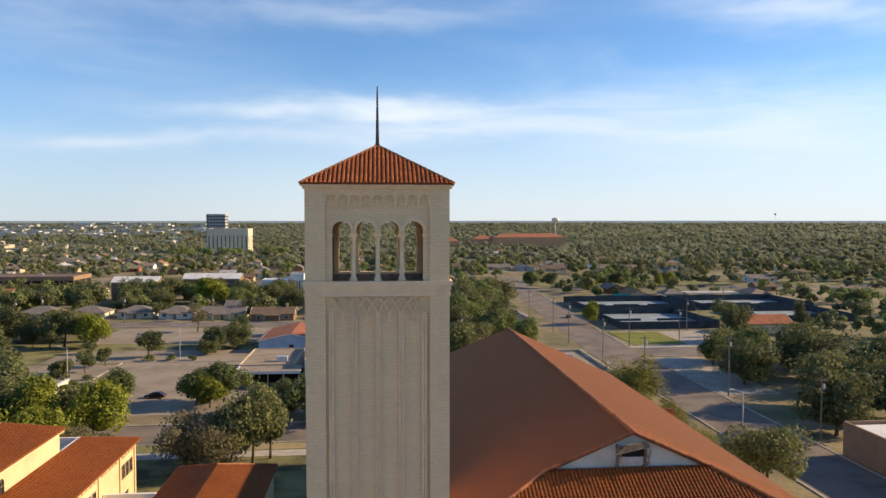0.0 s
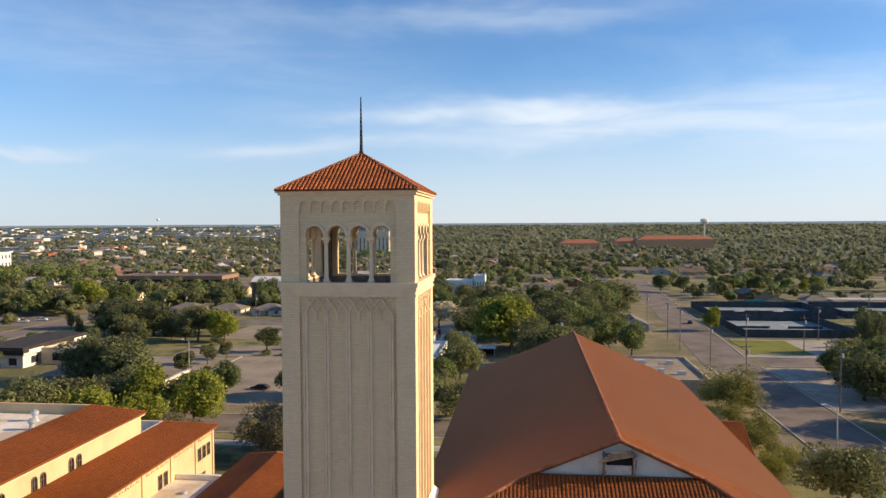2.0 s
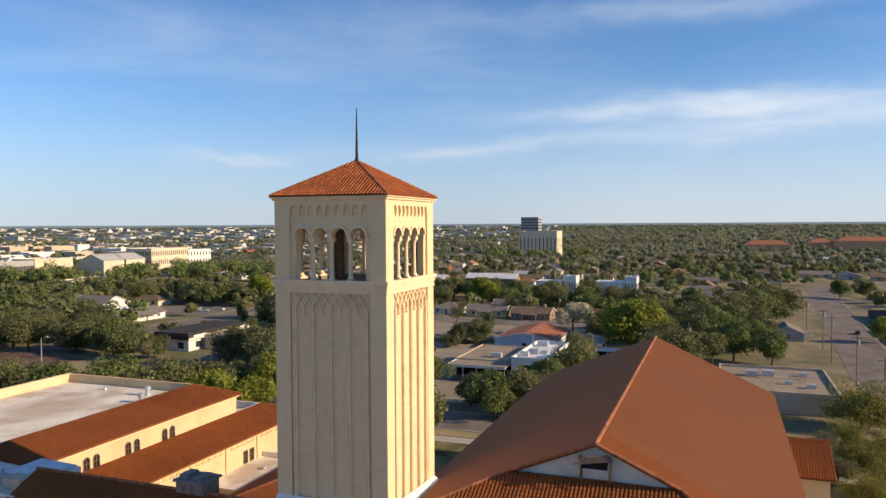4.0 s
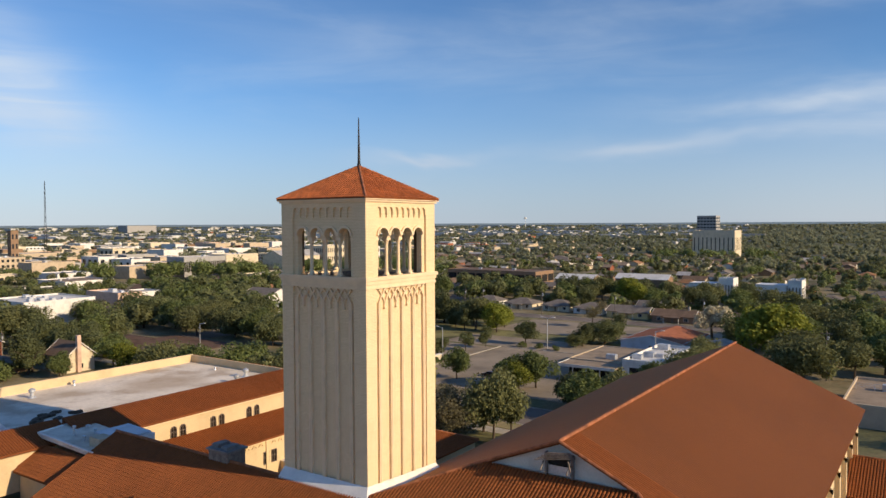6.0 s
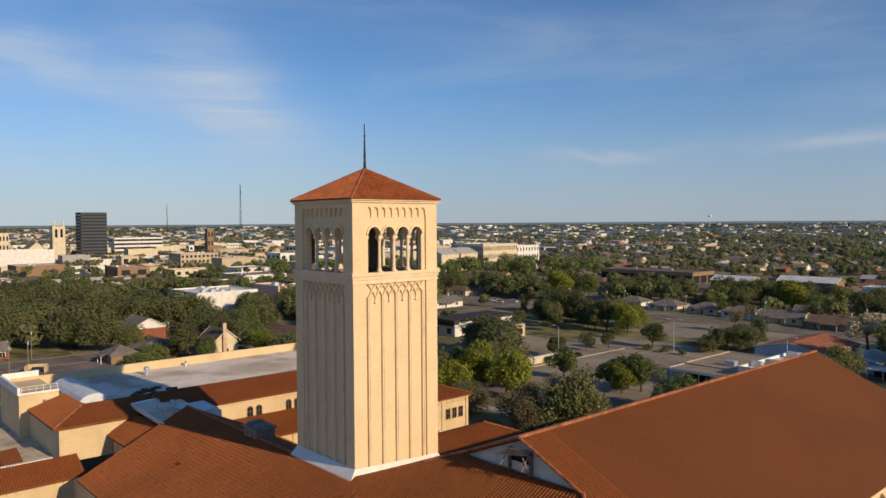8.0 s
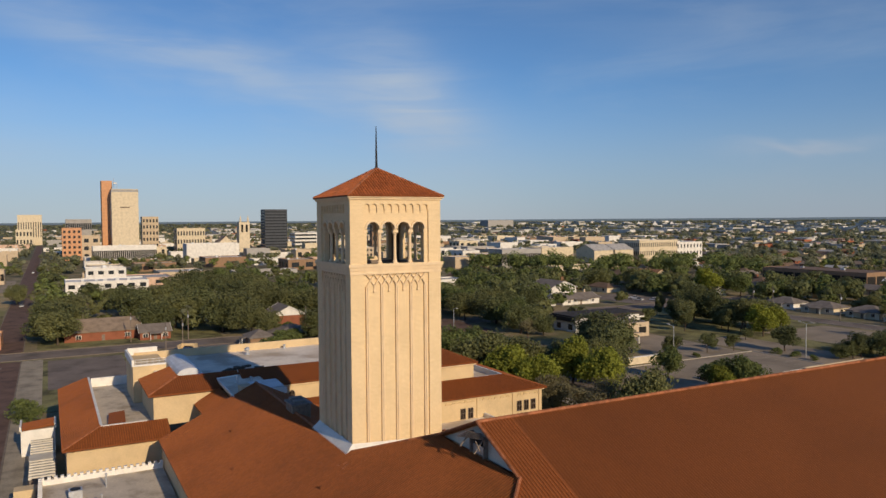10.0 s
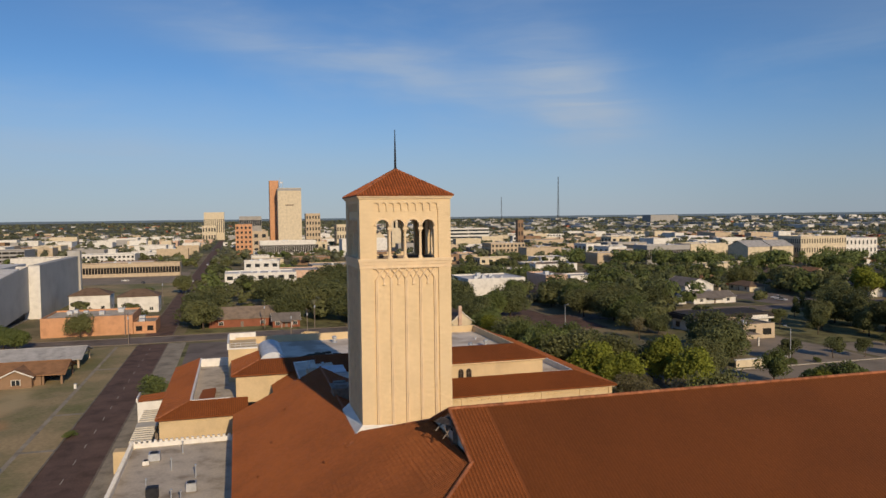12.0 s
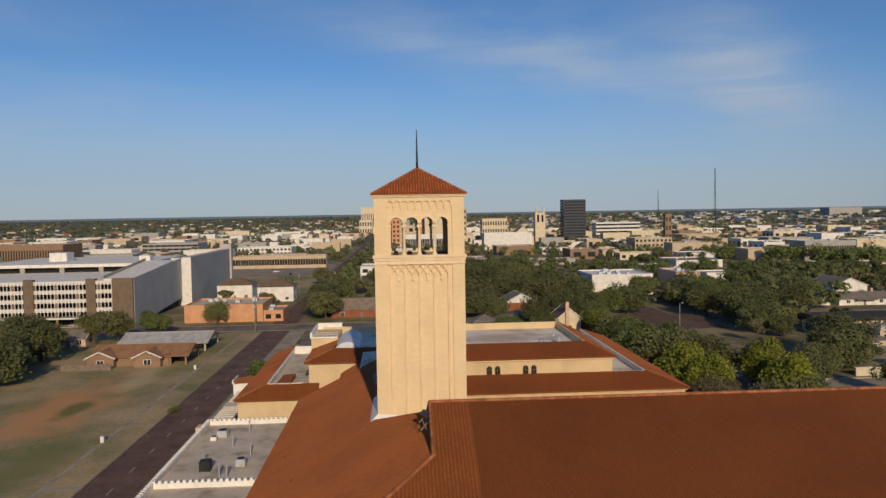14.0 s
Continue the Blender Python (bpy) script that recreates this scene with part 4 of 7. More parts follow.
    for x, y, s in ((-52.5, 91.6, 1), (-50, 87.5, 1), (-68, 62.5, 1), (-71.3, 71, .6), (-62, 92.5, .4)):
        part("turbine_vent", MB().lathe([(0.6 * s, 14.0), (0.42 * s, 14.25), (0.32 * s, 14.3), (0.32 * s, 14.8 * s + 14 * (1 - s) + .0), (0.52 * s, 14 + 0.95 * s), (0.52 * s, 14 + 1.3 * s), (0.2 * s, 14 + 1.5 * s)], x, y, 12), METAL, an, "white metal roof vent")
    for i in range(14):
        q = random.Random(40 + i)
        x, y, a = -53.5 + q.uniform(-2.6, 2.6), 58.0 + q.uniform(-3.6, 3.6), q.uniform(0, 3.1)
        part("roofing_scrap", MB().beam((x, y, 14.15), (x + 1.1 * cos(a), y + 1.1 * sin(a), 14.25), 0.7, 0.35), BARK, an, "dark brown roofing scrap")
    # barrel skylight and stair head on the south-west of the roof
    bar = MB()
    for i in range(8):
        p, q = pi * i / 8, pi * (i + 1) / 8
        bar.quad((-67, 48.8 + 2.3 * cos(p), 14 + 1.6 * sin(p)), (-51.5, 48.8 + 2.3 * cos(p), 14 + 1.6 * sin(p)), (-51.5, 48.8 + 2.3 * cos(q), 14 + 1.6 * sin(q)), (-67, 48.8 + 2.3 * cos(q), 14 + 1.6 * sin(q)))
    ring = [(48.8 + 2.3 * cos(pi * i / 8), 14 + 1.6 * sin(pi * i / 8)) for i in range(9)]
    bar.quad(*[(-51.5, a, b) for a, b in ring])
    bar.quad(*[(-67, a, b) for a, b in ring[::-1]])
    part("barrel_roof", bar, BLUE_METAL, an, "blue-white barrel shaped sheet roof")
    part("stair_head", MB().box(-73, -60.5, 40.6, 46.2, 8, 15.0), PLASTER, an)
    part("stair_parapet", MB().box(-73.2, -60.3, 40.4, 40.8, 15.0, 16.2).box(-73.2, -72.8, 40.8, 46.2, 15.0, 16.4).box(-60.7, -60.3, 40.8, 46.2, 15.0, 15.3), WHITE, an)
    rail = MB()
    for i in range(6):
        rail.tube((-60.5, 41 + i, 15.2), (-60.5, 41 + i, 16.2), 0.04, 0.04, 5)
    rail.tube((-60.5, 41, 16.2), (-60.5, 46, 16.2), 0.04, 0.04, 5).tube((-60.5, 41, 15.75), (-60.5, 46, 15.75), 0.04, 0.04, 5)
    part("roof_rail", rail, WHITE, an)
    # small connecting roofs beside the wing's west gable
    part("link_wall", MB().box(-44.0, -34.2, 49, 60.5, 0, 10.9), PLASTER, an)
    tiled_slope(an, [(-44.0, 48.2, 11.0), (-34.3, 48.2, 11.0), (-34.3, 52.2, 13.2), (-44.6, 52.2, 13.2)], name="link_roof")
    part("link_flat", MB().slab([(-46.0, 52.3, 14.35), (-33.3, 52.3, 13.9), (-33.3, 58.9, 13.9), (-46.6, 58.9, 14.6)], 0.5), MEMBRANE, an, "pale sheeted connecting roof")
    part("link_edge", MB().beam((-46.0, 52.3, 14.42), (-33.3, 52.3, 13.97), 0.22, 0.16).beam((-46.6, 58.9, 14.67), (-46.0, 52.3, 14.42), 0.22, 0.16), WHITE, an, "white metal roof edge")
    part("duct_box", MB().box(-36.4, -34.2, 53.6, 55.4, 13.9, 15.1), W["tan"], an, "tan sheet metal duct box")
    part("sheet_cover", MB().slab([(-38.6, 55.6, 14.9), (-33.6, 55.6, 14.75), (-33.6, 60.2, 14.75), (-38.6, 60.2, 14.95)], 0.18), BLUE_METAL, an, "loose pale blue roofing sheet")
    for px, py, ph in ((-41.6, 54.6, 1.1), (-40.2, 56.6, 0.5), (-43.0, 57.2, 0.4), (-38.6, 54.2, 0.4)):
        part("vent_pipe", MB().lathe([(0.16, 14.0), (0.16, 14.2 + ph), (0.24, 14.22 + ph), (0.24, 14.36 + ph)], px, py, 8), METAL, an)
    part("link_curb", MB().box(-33.9, -33.3, 53.5, 60.5, 13.6, 14.5), WHITE, an)
    part("roof_fan", MB().box(-36.8, -35.8, 55, 56, 13.4, 14.6), TIMBER, an)
    block(-94, -34, 38, 114)
    return an


annex()


def south_block():
    sb = thing("south_block", "low cream classroom block with red tile skirt roof", "building")
    part("block_wall", MB().box(-84, -39.8, 29.5, 43.5, 0, 7.3), PLASTER, sb)
    tiled_slope(sb, [(-84.6, 28.9, 7.5), (-39.2, 28.9, 7.5), (-43.4, 34.2, 9.4), (-84.6, 34.2, 9.4)], name="south_skirt")
    tiled_slope(sb, [(-39.2, 28.9, 7.5), (-39.2, 44.0, 7.5), (-43.4, 44.0, 9.4), (-43.4, 34.2, 9.4)], name="east_skirt")
    part("hip_tiles", ridge_caps(MB(), (-39.2, 28.9, 7.6), (-43.4, 34.2, 9.5)), RIDGE, sb)
    part("flat_roof", MB().box(-83.8, -43.4, 34.3, 43.6, 7.3, 8.5), ROOF_GREY, sb, "stained grey flat roof")
    part("parapet", MB().box(-79, -78.5, 34.6, 41.4, 8.5, 10.2).box(-84, -43.4, 34.2, 34.6, 8.5, 9.5).box(-43.8, -43.35, 34.6, 41, 8.5, 9.5), WHITE, sb, "white parapet")
    tilepile = MB().slab([(-52, 36, 9.3), (-45, 35.4, 8.8), (-45, 38, 8.7), (-52, 38.4, 9.5)], 0.6)
    part("small_roof", tilepile, TILE, sb)
    part("link_wall", MB().box(-39.8, -33.5, 42.5, 49, 0, 7.4), PLASTER, sb)
    for i in range(7):
        arched_window(sb, "y", -46 - i * 6.4, 2.2, 1.6, 2.6, 29.5, False, -1)
    for i in range(12):
        y = 30.3 + i * 1.1
        part("corbel", MB().box(-39.8, -39.62, y, y + 0.4, 6.7, 7.05), PLASTER, sb)
    block(-94, -33, 28, 44)
    cr = thing("crenellated_block", "low flat-roofed block with white crenellated parapet", "building")
    part("block_wall", MB().box(-33, 30, 26, 41.8, 0, 4.9), PLASTER, cr)
    part("flat_roof", MB().box(-32.6, 30, 26.4, 41.8, 4.9, 5.0), ROOF_GREY, cr, "stained grey flat roof")
    walls = MB().box(-33.1, 30, 25.9, 26.4, 4.6, 5.7).box(-33.1, -32.6, 26.4, 41.8, 4.6, 5.7).box(-3.4, -2.9, 26.4, 41.8, 5.0, 5.7)
    part("parapet", walls, WHITE, cr)
    for i in range(78):
        x = -32.9 + i * 0.8
        part("merlon", MB().box(x, x + 0.42, 25.9, 26.4, 5.7, 6.05), WHITE, cr)
    for i in range(20):
        y = 26.2 + i * 0.8
        part("merlon", MB().box(-33.1, -32.6, y, y + 0.42, 5.7, 6.05), WHITE, cr)
        part("merlon", MB().box(-3.4, -2.9, y, y + 0.42, 5.7, 6.05), WHITE, cr)
    block(-34, 42, 25, 44)
    for x, y, w, h, mt in ((-9.5, 31.5, 1.5, 1.5, IRON), (-10.8, 36.2, 1.3, 1.2, METAL), (-25.5, 30.2, 1.6, 1.2, METAL), (-23.6, 29.2, 0.9, 0.7, WHITE)):
        ac = thing("air_conditioner", "small grey air conditioning unit on the flat roof", "air conditioner", "roof units")
        ac.matrix_basis = pose(x, y, 5.0)
        part("housing", MB().box(-w / 2, w / 2, -w / 2, w / 2, 0.12, h), mt, ac)
        part("fan", MB().lathe([(w * .4, h), (w * .4, h + .08), (w * .12, h + .1)], 0, 0, 14), IRON, ac)
        part("skid", MB().box(-w / 2, w / 2, -w / 2, -w / 2 + .1, 0, .12).box(-w / 2, w / 2, w / 2 - .1, w / 2, 0, .12), TIMBER, ac)
    for x, y in ((-7.0, 34), (-12.0, 30.5), (-6.2, 35.2), (-20, 33), (-16, 36.5), (-28, 34)):
        vp = thing("vent_pipe", "thin metal vent pipe on the flat roof", "pipe", "roof pipes", pose(x, y, 5.0))
        part("pipe", MB().lathe([(0.1, 0), (0.1, 1.6), (0.16, 1.65), (0.16, 1.85)], 0, 0, 8), METAL, vp)


south_block()


def side_hall():
    sh = thing("side_hall", "low hall with hipped red tile roof", "building")
    part("hall_wall", MB().box(-28.6, -15.4, 76, 108.5, 0, 4.6), PLASTER, sh)
    hip_roof(sh, -28.6, -15.4, 76, 108.5, 4.7, 2.6)
    fh = thing("flat_link", "small white flat-roofed link building", "building")
    part("wall", MB().box(-35.85, -29.2, 84, 98.6, 0, 4.0), PLASTER, fh)
    part("roof", MB().box(-35.85, -29.2, 84, 98.6, 4.0, 4.15), MEMBRANE, fh)
    part("parapet", MB().box(-35.85, -29.2, 98.2, 98.7, 4.0, 4.9).box(-29.6, -29.1, 84, 98.2, 4.0, 4.5), WHITE, fh)
    part("roof_fan", MB().lathe([(0.4, 4.15), (0.4, 4.5), (0.15, 4.6)], -32, 93, 10), METAL, fh)
    block(-29, -8, 80, 108)
    lt = thing("east_aisle", "lean-to with red tiled roof beside the nave", "building")
    part("aisle_wall", MB().box(39.8, 45.6, 105.9, 118.5, 0, 7.4), PLASTER, lt)
    part("aisle_gable", MB().quad((45.6, 105.9, 7.4), (45.6, 118.5, 7.4), (45.6, 112.2, 10.35)), PLASTER, lt)
    tiled_slope(lt, [(39.5, 105.3, 7.5), (46.2, 105.3, 7.5), (46.2, 112.2, 10.7), (39.5, 112.2, 10.7)], name="south_slope")
    tiled_slope(lt, [(46.2, 119.1, 7.5), (39.5, 119.1, 7.5), (39.5, 112.2, 10.7), (46.2, 112.2, 10.7)], name="north_slope")
    part("ridge_tiles", ridge_caps(MB(), (39.6, 112.2, 10.75), (46.25, 112.2, 10.75), 0.16), RIDGE, lt)
    part("window", MB().box(45.6, 45.66, 110.4, 113.8, 2.0, 5.0), CHURCH_GLASS, lt)
    block(39, 48, 104, 120)
    gt = thing("gate_house", "small white plastered porch with timber pergola slats", "porch")
    part("porch_wall", MB().box(-71, -66, 22.9, 28.2, 0, 4.6), WHITE, gt)
    part("porch_parapet", MB().box(-71.2, -65.8, 22.7, 23.0, 4.6, 5.4).box(-71.2, -65.8, 28.1, 28.4, 4.6, 5.4), WHITE, gt)
    tiled_slope(gt, [(-71, 23.1, 4.75), (-66, 23.1, 4.75), (-66, 28.0, 5.2), (-71, 28.0, 5.2)])
    for x0, x1 in ((-62.2, -53.2), (-50.2, -41.8)):
        for i in range(7):
            x = x0 + (x1 - x0) * i / 6
            part("slat", MB().beam((x, 24.5, 3.62), (x, 28.0, 3.62), 0.5, 0.22), PLASTER_PALE, gt)
        for y in (24.7, 26.25, 27.8):
            part("rail", MB().beam((x0 - 0.2, y, 3.4), (x1 + 0.2, y, 3.4), 0.42, 0.24), PLASTER_PALE, gt)
    part("canopy_slab", MB().box(-52.95, -50.45, 24.4, 28.1, 3.5, 3.74), PLASTER_PALE, gt)
    # dark slab added so the shade under the slats is in its colour
    part("pergola_shade", MB().box(-62.6, -41.6, 24.2, 28.3, 0.0, 0.115), ASPHALT, gt, "dark slab added for the shade under the pergola")
    part("end_block", MB().box(-38.5, -36.3, 22.8, 25.4, 0, 3.6), PLASTER, gt)
    for x in (-62, -53, -50.4, -42):
        for y in (24.7, 27.8):
            part("post", MB().box(x - 0.12, x + 0.12, y - 0.12, y + 0.12, 0, 3.2), TIMBER, gt)
    block(-72, -36, 22.6, 29)


side_hall()


# ---- trees ----
def leaf_cloud(rng, n, rx, ry, rz, cz, size, lumps=9, hollow=0.45, ragged=0.55):
    """Corners and faces of many small leaf cards, gathered in uneven clumps inside a crown."""
    cs = []
    for _ in range(lumps):
        a, e, k = rng.uniform(0, 2 * pi), rng.uniform(-1.1, 1.2), rng.uniform(0.25, 0.80)
        cs.append((rx * k * cos(a) * cos(e), ry * k * sin(a) * cos(e), rz * k * sin(e), rng.uniform(0.26, 0.50)))
    c = np.array(cs)
    g = np.random.default_rng(rng.randrange(1 << 30))
    pick = g.integers(0, lumps, n)
    d = g.normal(size=(n, 3))
    d /= np.linalg.norm(d, axis=1)[:, None]
    rad = (hollow + (1 - hollow) * g.random(n) ** 0.6 + 0.35 * g.random(n) ** 6)[:, None] * c[pick, 3][:, None]
    p = c[pick, :3] + d * rad * np.array([rx, ry, rz])
    p[:, 2] = np.maximum(p[:, 2], -rz * 0.75) + cz
    nrm = d * 0.6 + g.normal(size=(n, 3)) * ragged
    nrm[:, 2] += 0.25
    nrm /= np.linalg.norm(nrm, axis=1)[:, None]
    t = np.cross(nrm, g.normal(size=(n, 3)))
    t /= np.linalg.norm(t, axis=1)[:, None] + 1e-9
    b = np.cross(nrm, t)
    s = (size * (0.6 + 0.8 * g.random(n)))[:, None]
    quad = np.stack([p - t * s - b * s * 0.6, p + t * s - b * s * 0.6, p + b * s * 1.1], axis=1)
    return quad.reshape(-1, 3)


def cards_mesh(name, verts, mat):
    n = len(verts) // 3
    me = bpy.data.meshes.new(name)
    me.vertices.add(3 * n)
    me.vertices.foreach_set("co", verts.astype(np.float32).ravel())
    me.loops.add(3 * n)
    me.loops.foreach_set("vertex_index", np.arange(3 * n, dtype=np.int32))
    me.polygons.add(n)
    me.polygons.foreach_set("loop_start", np.arange(0, 3 * n, 3, dtype=np.int32))
    me.materials.append(mat)
    me.update(calc_edges=True)
    return me


def trunk_mesh(rng, h, crown_z, r):
    mb = MB()
    lean = Vector((rng.uniform(-.05, .05) * h, rng.uniform(-.05, .05) * h, 0))
    fork = Vector((lean.x, lean.y, crown_z))
    mb.tube((0, 0, -0.2), fork * 0.5, r, r * 0.8, 7).tube(fork * 0.5, fork, r * 0.8, r * 0.62, 7)
    for i in range(5):
        a = 2 * pi * i / 5 + rng.uniform(-.4, .4)
        e = fork + Vector((cos(a) * h * 0.22, sin(a) * h * 0.22, h * rng.uniform(0.18, 0.34)))
        mb.tube(fork, e, r * 0.45, r * 0.16, 5)
        for j in range(2):
            b = a + rng.uniform(-.8, .8)
            mb.tube(e, e + Vector((cos(b) * h * .12, sin(b) * h * .12, h * rng.uniform(.05, .16))), r * .16, r * .05, 4)
    return mb.mesh("trunk", BARK)


KINDS = {}


def tree_kind(key, seed, h, rx, leaf, n=2600, size=0.30, trunk=0.28, low=0.32, lumps=11, tall=1.0):
    """One tree of unit crown, kept as two meshes for its repeats: trunk with limbs, and a ragged leaf crown."""
    rng = random.Random(seed)
    rz = h * (1 - low) / 2 * tall
    crown = cards_mesh("crown", leaf_cloud(rng, n, rx, rx * rng.uniform(.85, 1.1), rz * 1.15, h * low + rz, size, lumps), leaf)
    KINDS[key] = (trunk_mesh(rng, h, h * low + rz * 0.25, trunk), crown, h)


tree_kind("round", 1, 9.0, 5.0, LEAF[1], 9400, 0.21, low=0.12, lumps=26)
tree_kind("round2", 2, 9.0, 4.8, LEAF[0], 9200, 0.21, low=0.14, lumps=24)
tree_kind("bright", 3, 9.0, 4.7, LEAF[2], 9200, 0.21, low=0.12, lumps=24)
tree_kind("dusty", 4, 9.0, 5.4, LEAF[3], 7000, 0.17, low=0.1, lumps=22)
tree_kind("dark", 5, 9.0, 4.9, LEAF[4], 9400, 0.21, low=0.12, lumps=26)
tree_kind("small", 6, 6.0, 2.9, LEAF[4], 4600, 0.15, trunk=0.16, low=0.2, lumps=14)
tree_kind("open", 7, 9.0, 4.6, LEAF[0], 6400, 0.19, low=0.26, lumps=16)
tree_kind("pine", 8, 11.0, 2.8, LEAF[4], 5600, 0.18, low=0.12, lumps=18, tall=1.05)
tree_kind("blossom", 9, 8.0, 3.8, LEAF[5], 5200, 0.18, lumps=12)
tree_kind("shrub", 10, 2.6, 2.4, LEAF[1], 2200, 0.12, trunk=0.08, low=0.05, lumps=9)
tree_kind("bare", 11, 7.0, 3.2, LEAF[3], 1300, 0.15, trunk=0.2, lumps=9)
tree_kind("feather", 12, 9.0, 5.6, LEAF[7], 11000, 0.15, low=0.06, lumps=34)
TREE_LABEL = {
    "feather": "wide dark olive tree with fine feathery foliage",
    "round": "round leafy green street tree", "round2": "olive green broadleaf tree with uneven crown", "bright": "bright yellow-green leafy tree lit by sun",
    "dusty": "dusty brownish-green spreading tree", "dark": "dense dark green broadleaf tree", "small": "small dark tree in a planted island", "open": "open crowned olive tree",
    "pine": "tall dark conifer with ragged outline", "blossom": "pale cream blossoming tree", "shrub": "low rounded green garden shrub", "bare": "thin tree with sparse leaves"}


def tree(kind, x, y, h, wide=1.0, group=""):
    tr, cr, h0 = KINDS[kind]
    s = h / h0
    rot = (x * 37.3 + y * 11.7) % 360
    ob = thing("shrub" if kind == "shrub" else "tree", TREE_LABEL[kind], "shrub" if kind == "shrub" else "tree", group)
    ob.matrix_basis = pose(x, y, 0, 0, 0, rot) @ Matrix.Diagonal((s * wide, s * wide, s, 1))
    part("trunk", tr, None, ob)
    part("crown", cr, None, ob)
    return ob


def plant(group, rows):
    for k, x, y, h, w in rows:
        tree(k, x, y, h, w, group)


plant("trees by the parking lot", [
    ("bright", -52, 139, 11, 0.95), ("bright", -64, 141, 12, 0.9), ("round2", -58, 147, 9, 1.0), ("round", -57, 166, 8, 0.95), ("small", -68, 225, 8, 1.2),
    ("small", -78, 189, 6.5, 1.2), ("small", -78, 203, 6, 1.1), ("small", -76, 212, 5.5, 1),
])
plant("trees by the lawn", [
    ("round", -40, 165, 8, 1.15), ("round", -34.5, 167.5, 9, 1.1), ("bright", -36.5, 162.5, 7, 1.1), ("round", -14, 151, 9, 1.1), ("round2", -7, 156, 9, 1.1), ("round2", -3, 188, 10, 1.0), ("round", -7, 176, 8, 1.1), ("round2", -6, 214, 9, 0.9), ("dark", -20, 156, 7, 1.2), ("round", -11, 146, 6.5, 1.2), ("round2", 0, 150, 7, 1.2), ("dusty", -31, 121.5, 9, 1.15), ("dusty", -26, 119, 8, 1.1), ("round2", -21, 124, 13, 0.7), ("open", -18.5, 126.5, 10, 0.8), ("round2", -25, 127, 9, 0.95), ("dusty", -49, 126, 6, 1.1),
])
plant("trees by the lot edge", [
    ("round2", 20, 205, 12, 1.2), ("round", 31, 262, 13, 1.2), ("bright", 42, 250, 9, 0.8),
    ("round", 36, 232, 12, 1.1), ("dark", 43, 264, 11, 1.1), ("dark", -52, 228, 4.5, 1.4), ("dark", -51, 236, 5, 1.3), ("dark", -54, 244, 5, 1.3), ("dark", -55, 252, 5, 1.3),
])
plant("trees by the side street", [
    ("bright", 83, 283, 9, 0.9), ("feather", 58, 163, 9, 1.3), ("feather", 53, 147, 5, 1.4), ("round2", 59, 107, 9, 1.15),
    ("feather", 54, 135, 5, 1.4), ("dusty", 49.5, 128, 4, 1.4), ("feather", 57.5, 142, 4.5, 1.4), ("dark", 86, 131, 12, 1.1), ("feather", 52, 119, 4.5, 1.4), ("feather", 56, 125, 4.5, 1.4), ("dusty", 49, 141, 4, 1.6),
])
plant("trees by the eastern grove", [
    ("dark", 90, 174, 11, 1.2), ("round2", 101, 205, 9, 1.3), ("round", 98, 187, 12, 1.2), ("dark", 109, 178, 12, 1.3), ("round2", 99, 150, 12, 1.3),
    ("dark", 118, 166, 13, 1.3), ("round2", 121, 200, 11, 1.2), ("round", 93, 198, 8, 1), ("dark", 113, 190, 11, 1.2), ("dark", 106, 142, 12, 1.2),
])
plant("trees by the tennis park", [
    ("small", 104, 436, 10, 1.1), ("small", 127, 438, 10, 1.1), ("small", 144, 436, 10, 1.1), ("round", 92, 442, 10, 1), ("bright", 170, 436, 8, 0.8), ("bright", 178, 440, 9, 0.8),
    ("round", 205, 300, 11, 1.1), ("dark", 120, 238, 12, 0.8), ("pine", 117, 234, 12, 0.9), ("pine", 127, 249, 10, 0.8), ("pine", 150, 250, 12, 0.9),
])
plant("trees by the northern wood", [
    ("round2", 56, 350, 13, 1.2), ("round", 48, 330, 13, 1.2), ("round2", 40, 310, 13, 1.2), ("dark", 38, 296, 11, 1.1), ("round", 22, 300, 13, 1.2),
    ("round2", 10, 290, 12, 1.2), ("bright", 9, 238, 17, 1.3), ("blossom", -17.5, 266, 13, 1.15), ("open", 30, 290, 13, 1.1),
    ("round2", 16, 226, 11, 1.1), ("dark", 26, 240, 12, 1.1), ("round", 14, 254, 12, 1.1), ("round2", 24, 262, 12, 1.1), ("dark", 1, 264, 12, 1.2), ("round", 37, 278, 12, 1.1), ("dark", 22, 278, 12, 1.2),
    ("round", 46, 228, 10, 1.0), ("open", 30, 218, 11, 1.0), ("round2", 6, 278, 12, 1.2), ("dark", -6, 256, 11, 1.1), ("round", 44, 250, 10, 1.0),
])
plant("trees by the lot islands", [
    ("dark", -111, 247, 8, 0.9), ("open", -119, 237, 9, 0.9), ("small", -139, 251, 8, 1.0), ("pine", -150, 253, 8, 1.0), ("dark", -131, 254, 12, 1.0), ("dark", -122, 255, 12, 1.0), ("small", -130, 242, 5, 1.0), ("small", -103, 241, 9, 1.1), ("open", -100, 244, 13, 1.05),
    ("bright", -90, 243, 11, 0.95), ("dark", -139, 270, 12, 1.1), ("bare", -66, 276, 9, 1.1), ("open", -112, 270, 10, 1), ("small", -88, 232, 4, 1.2), ("shrub", -50, 262, 3, 1.2),
])
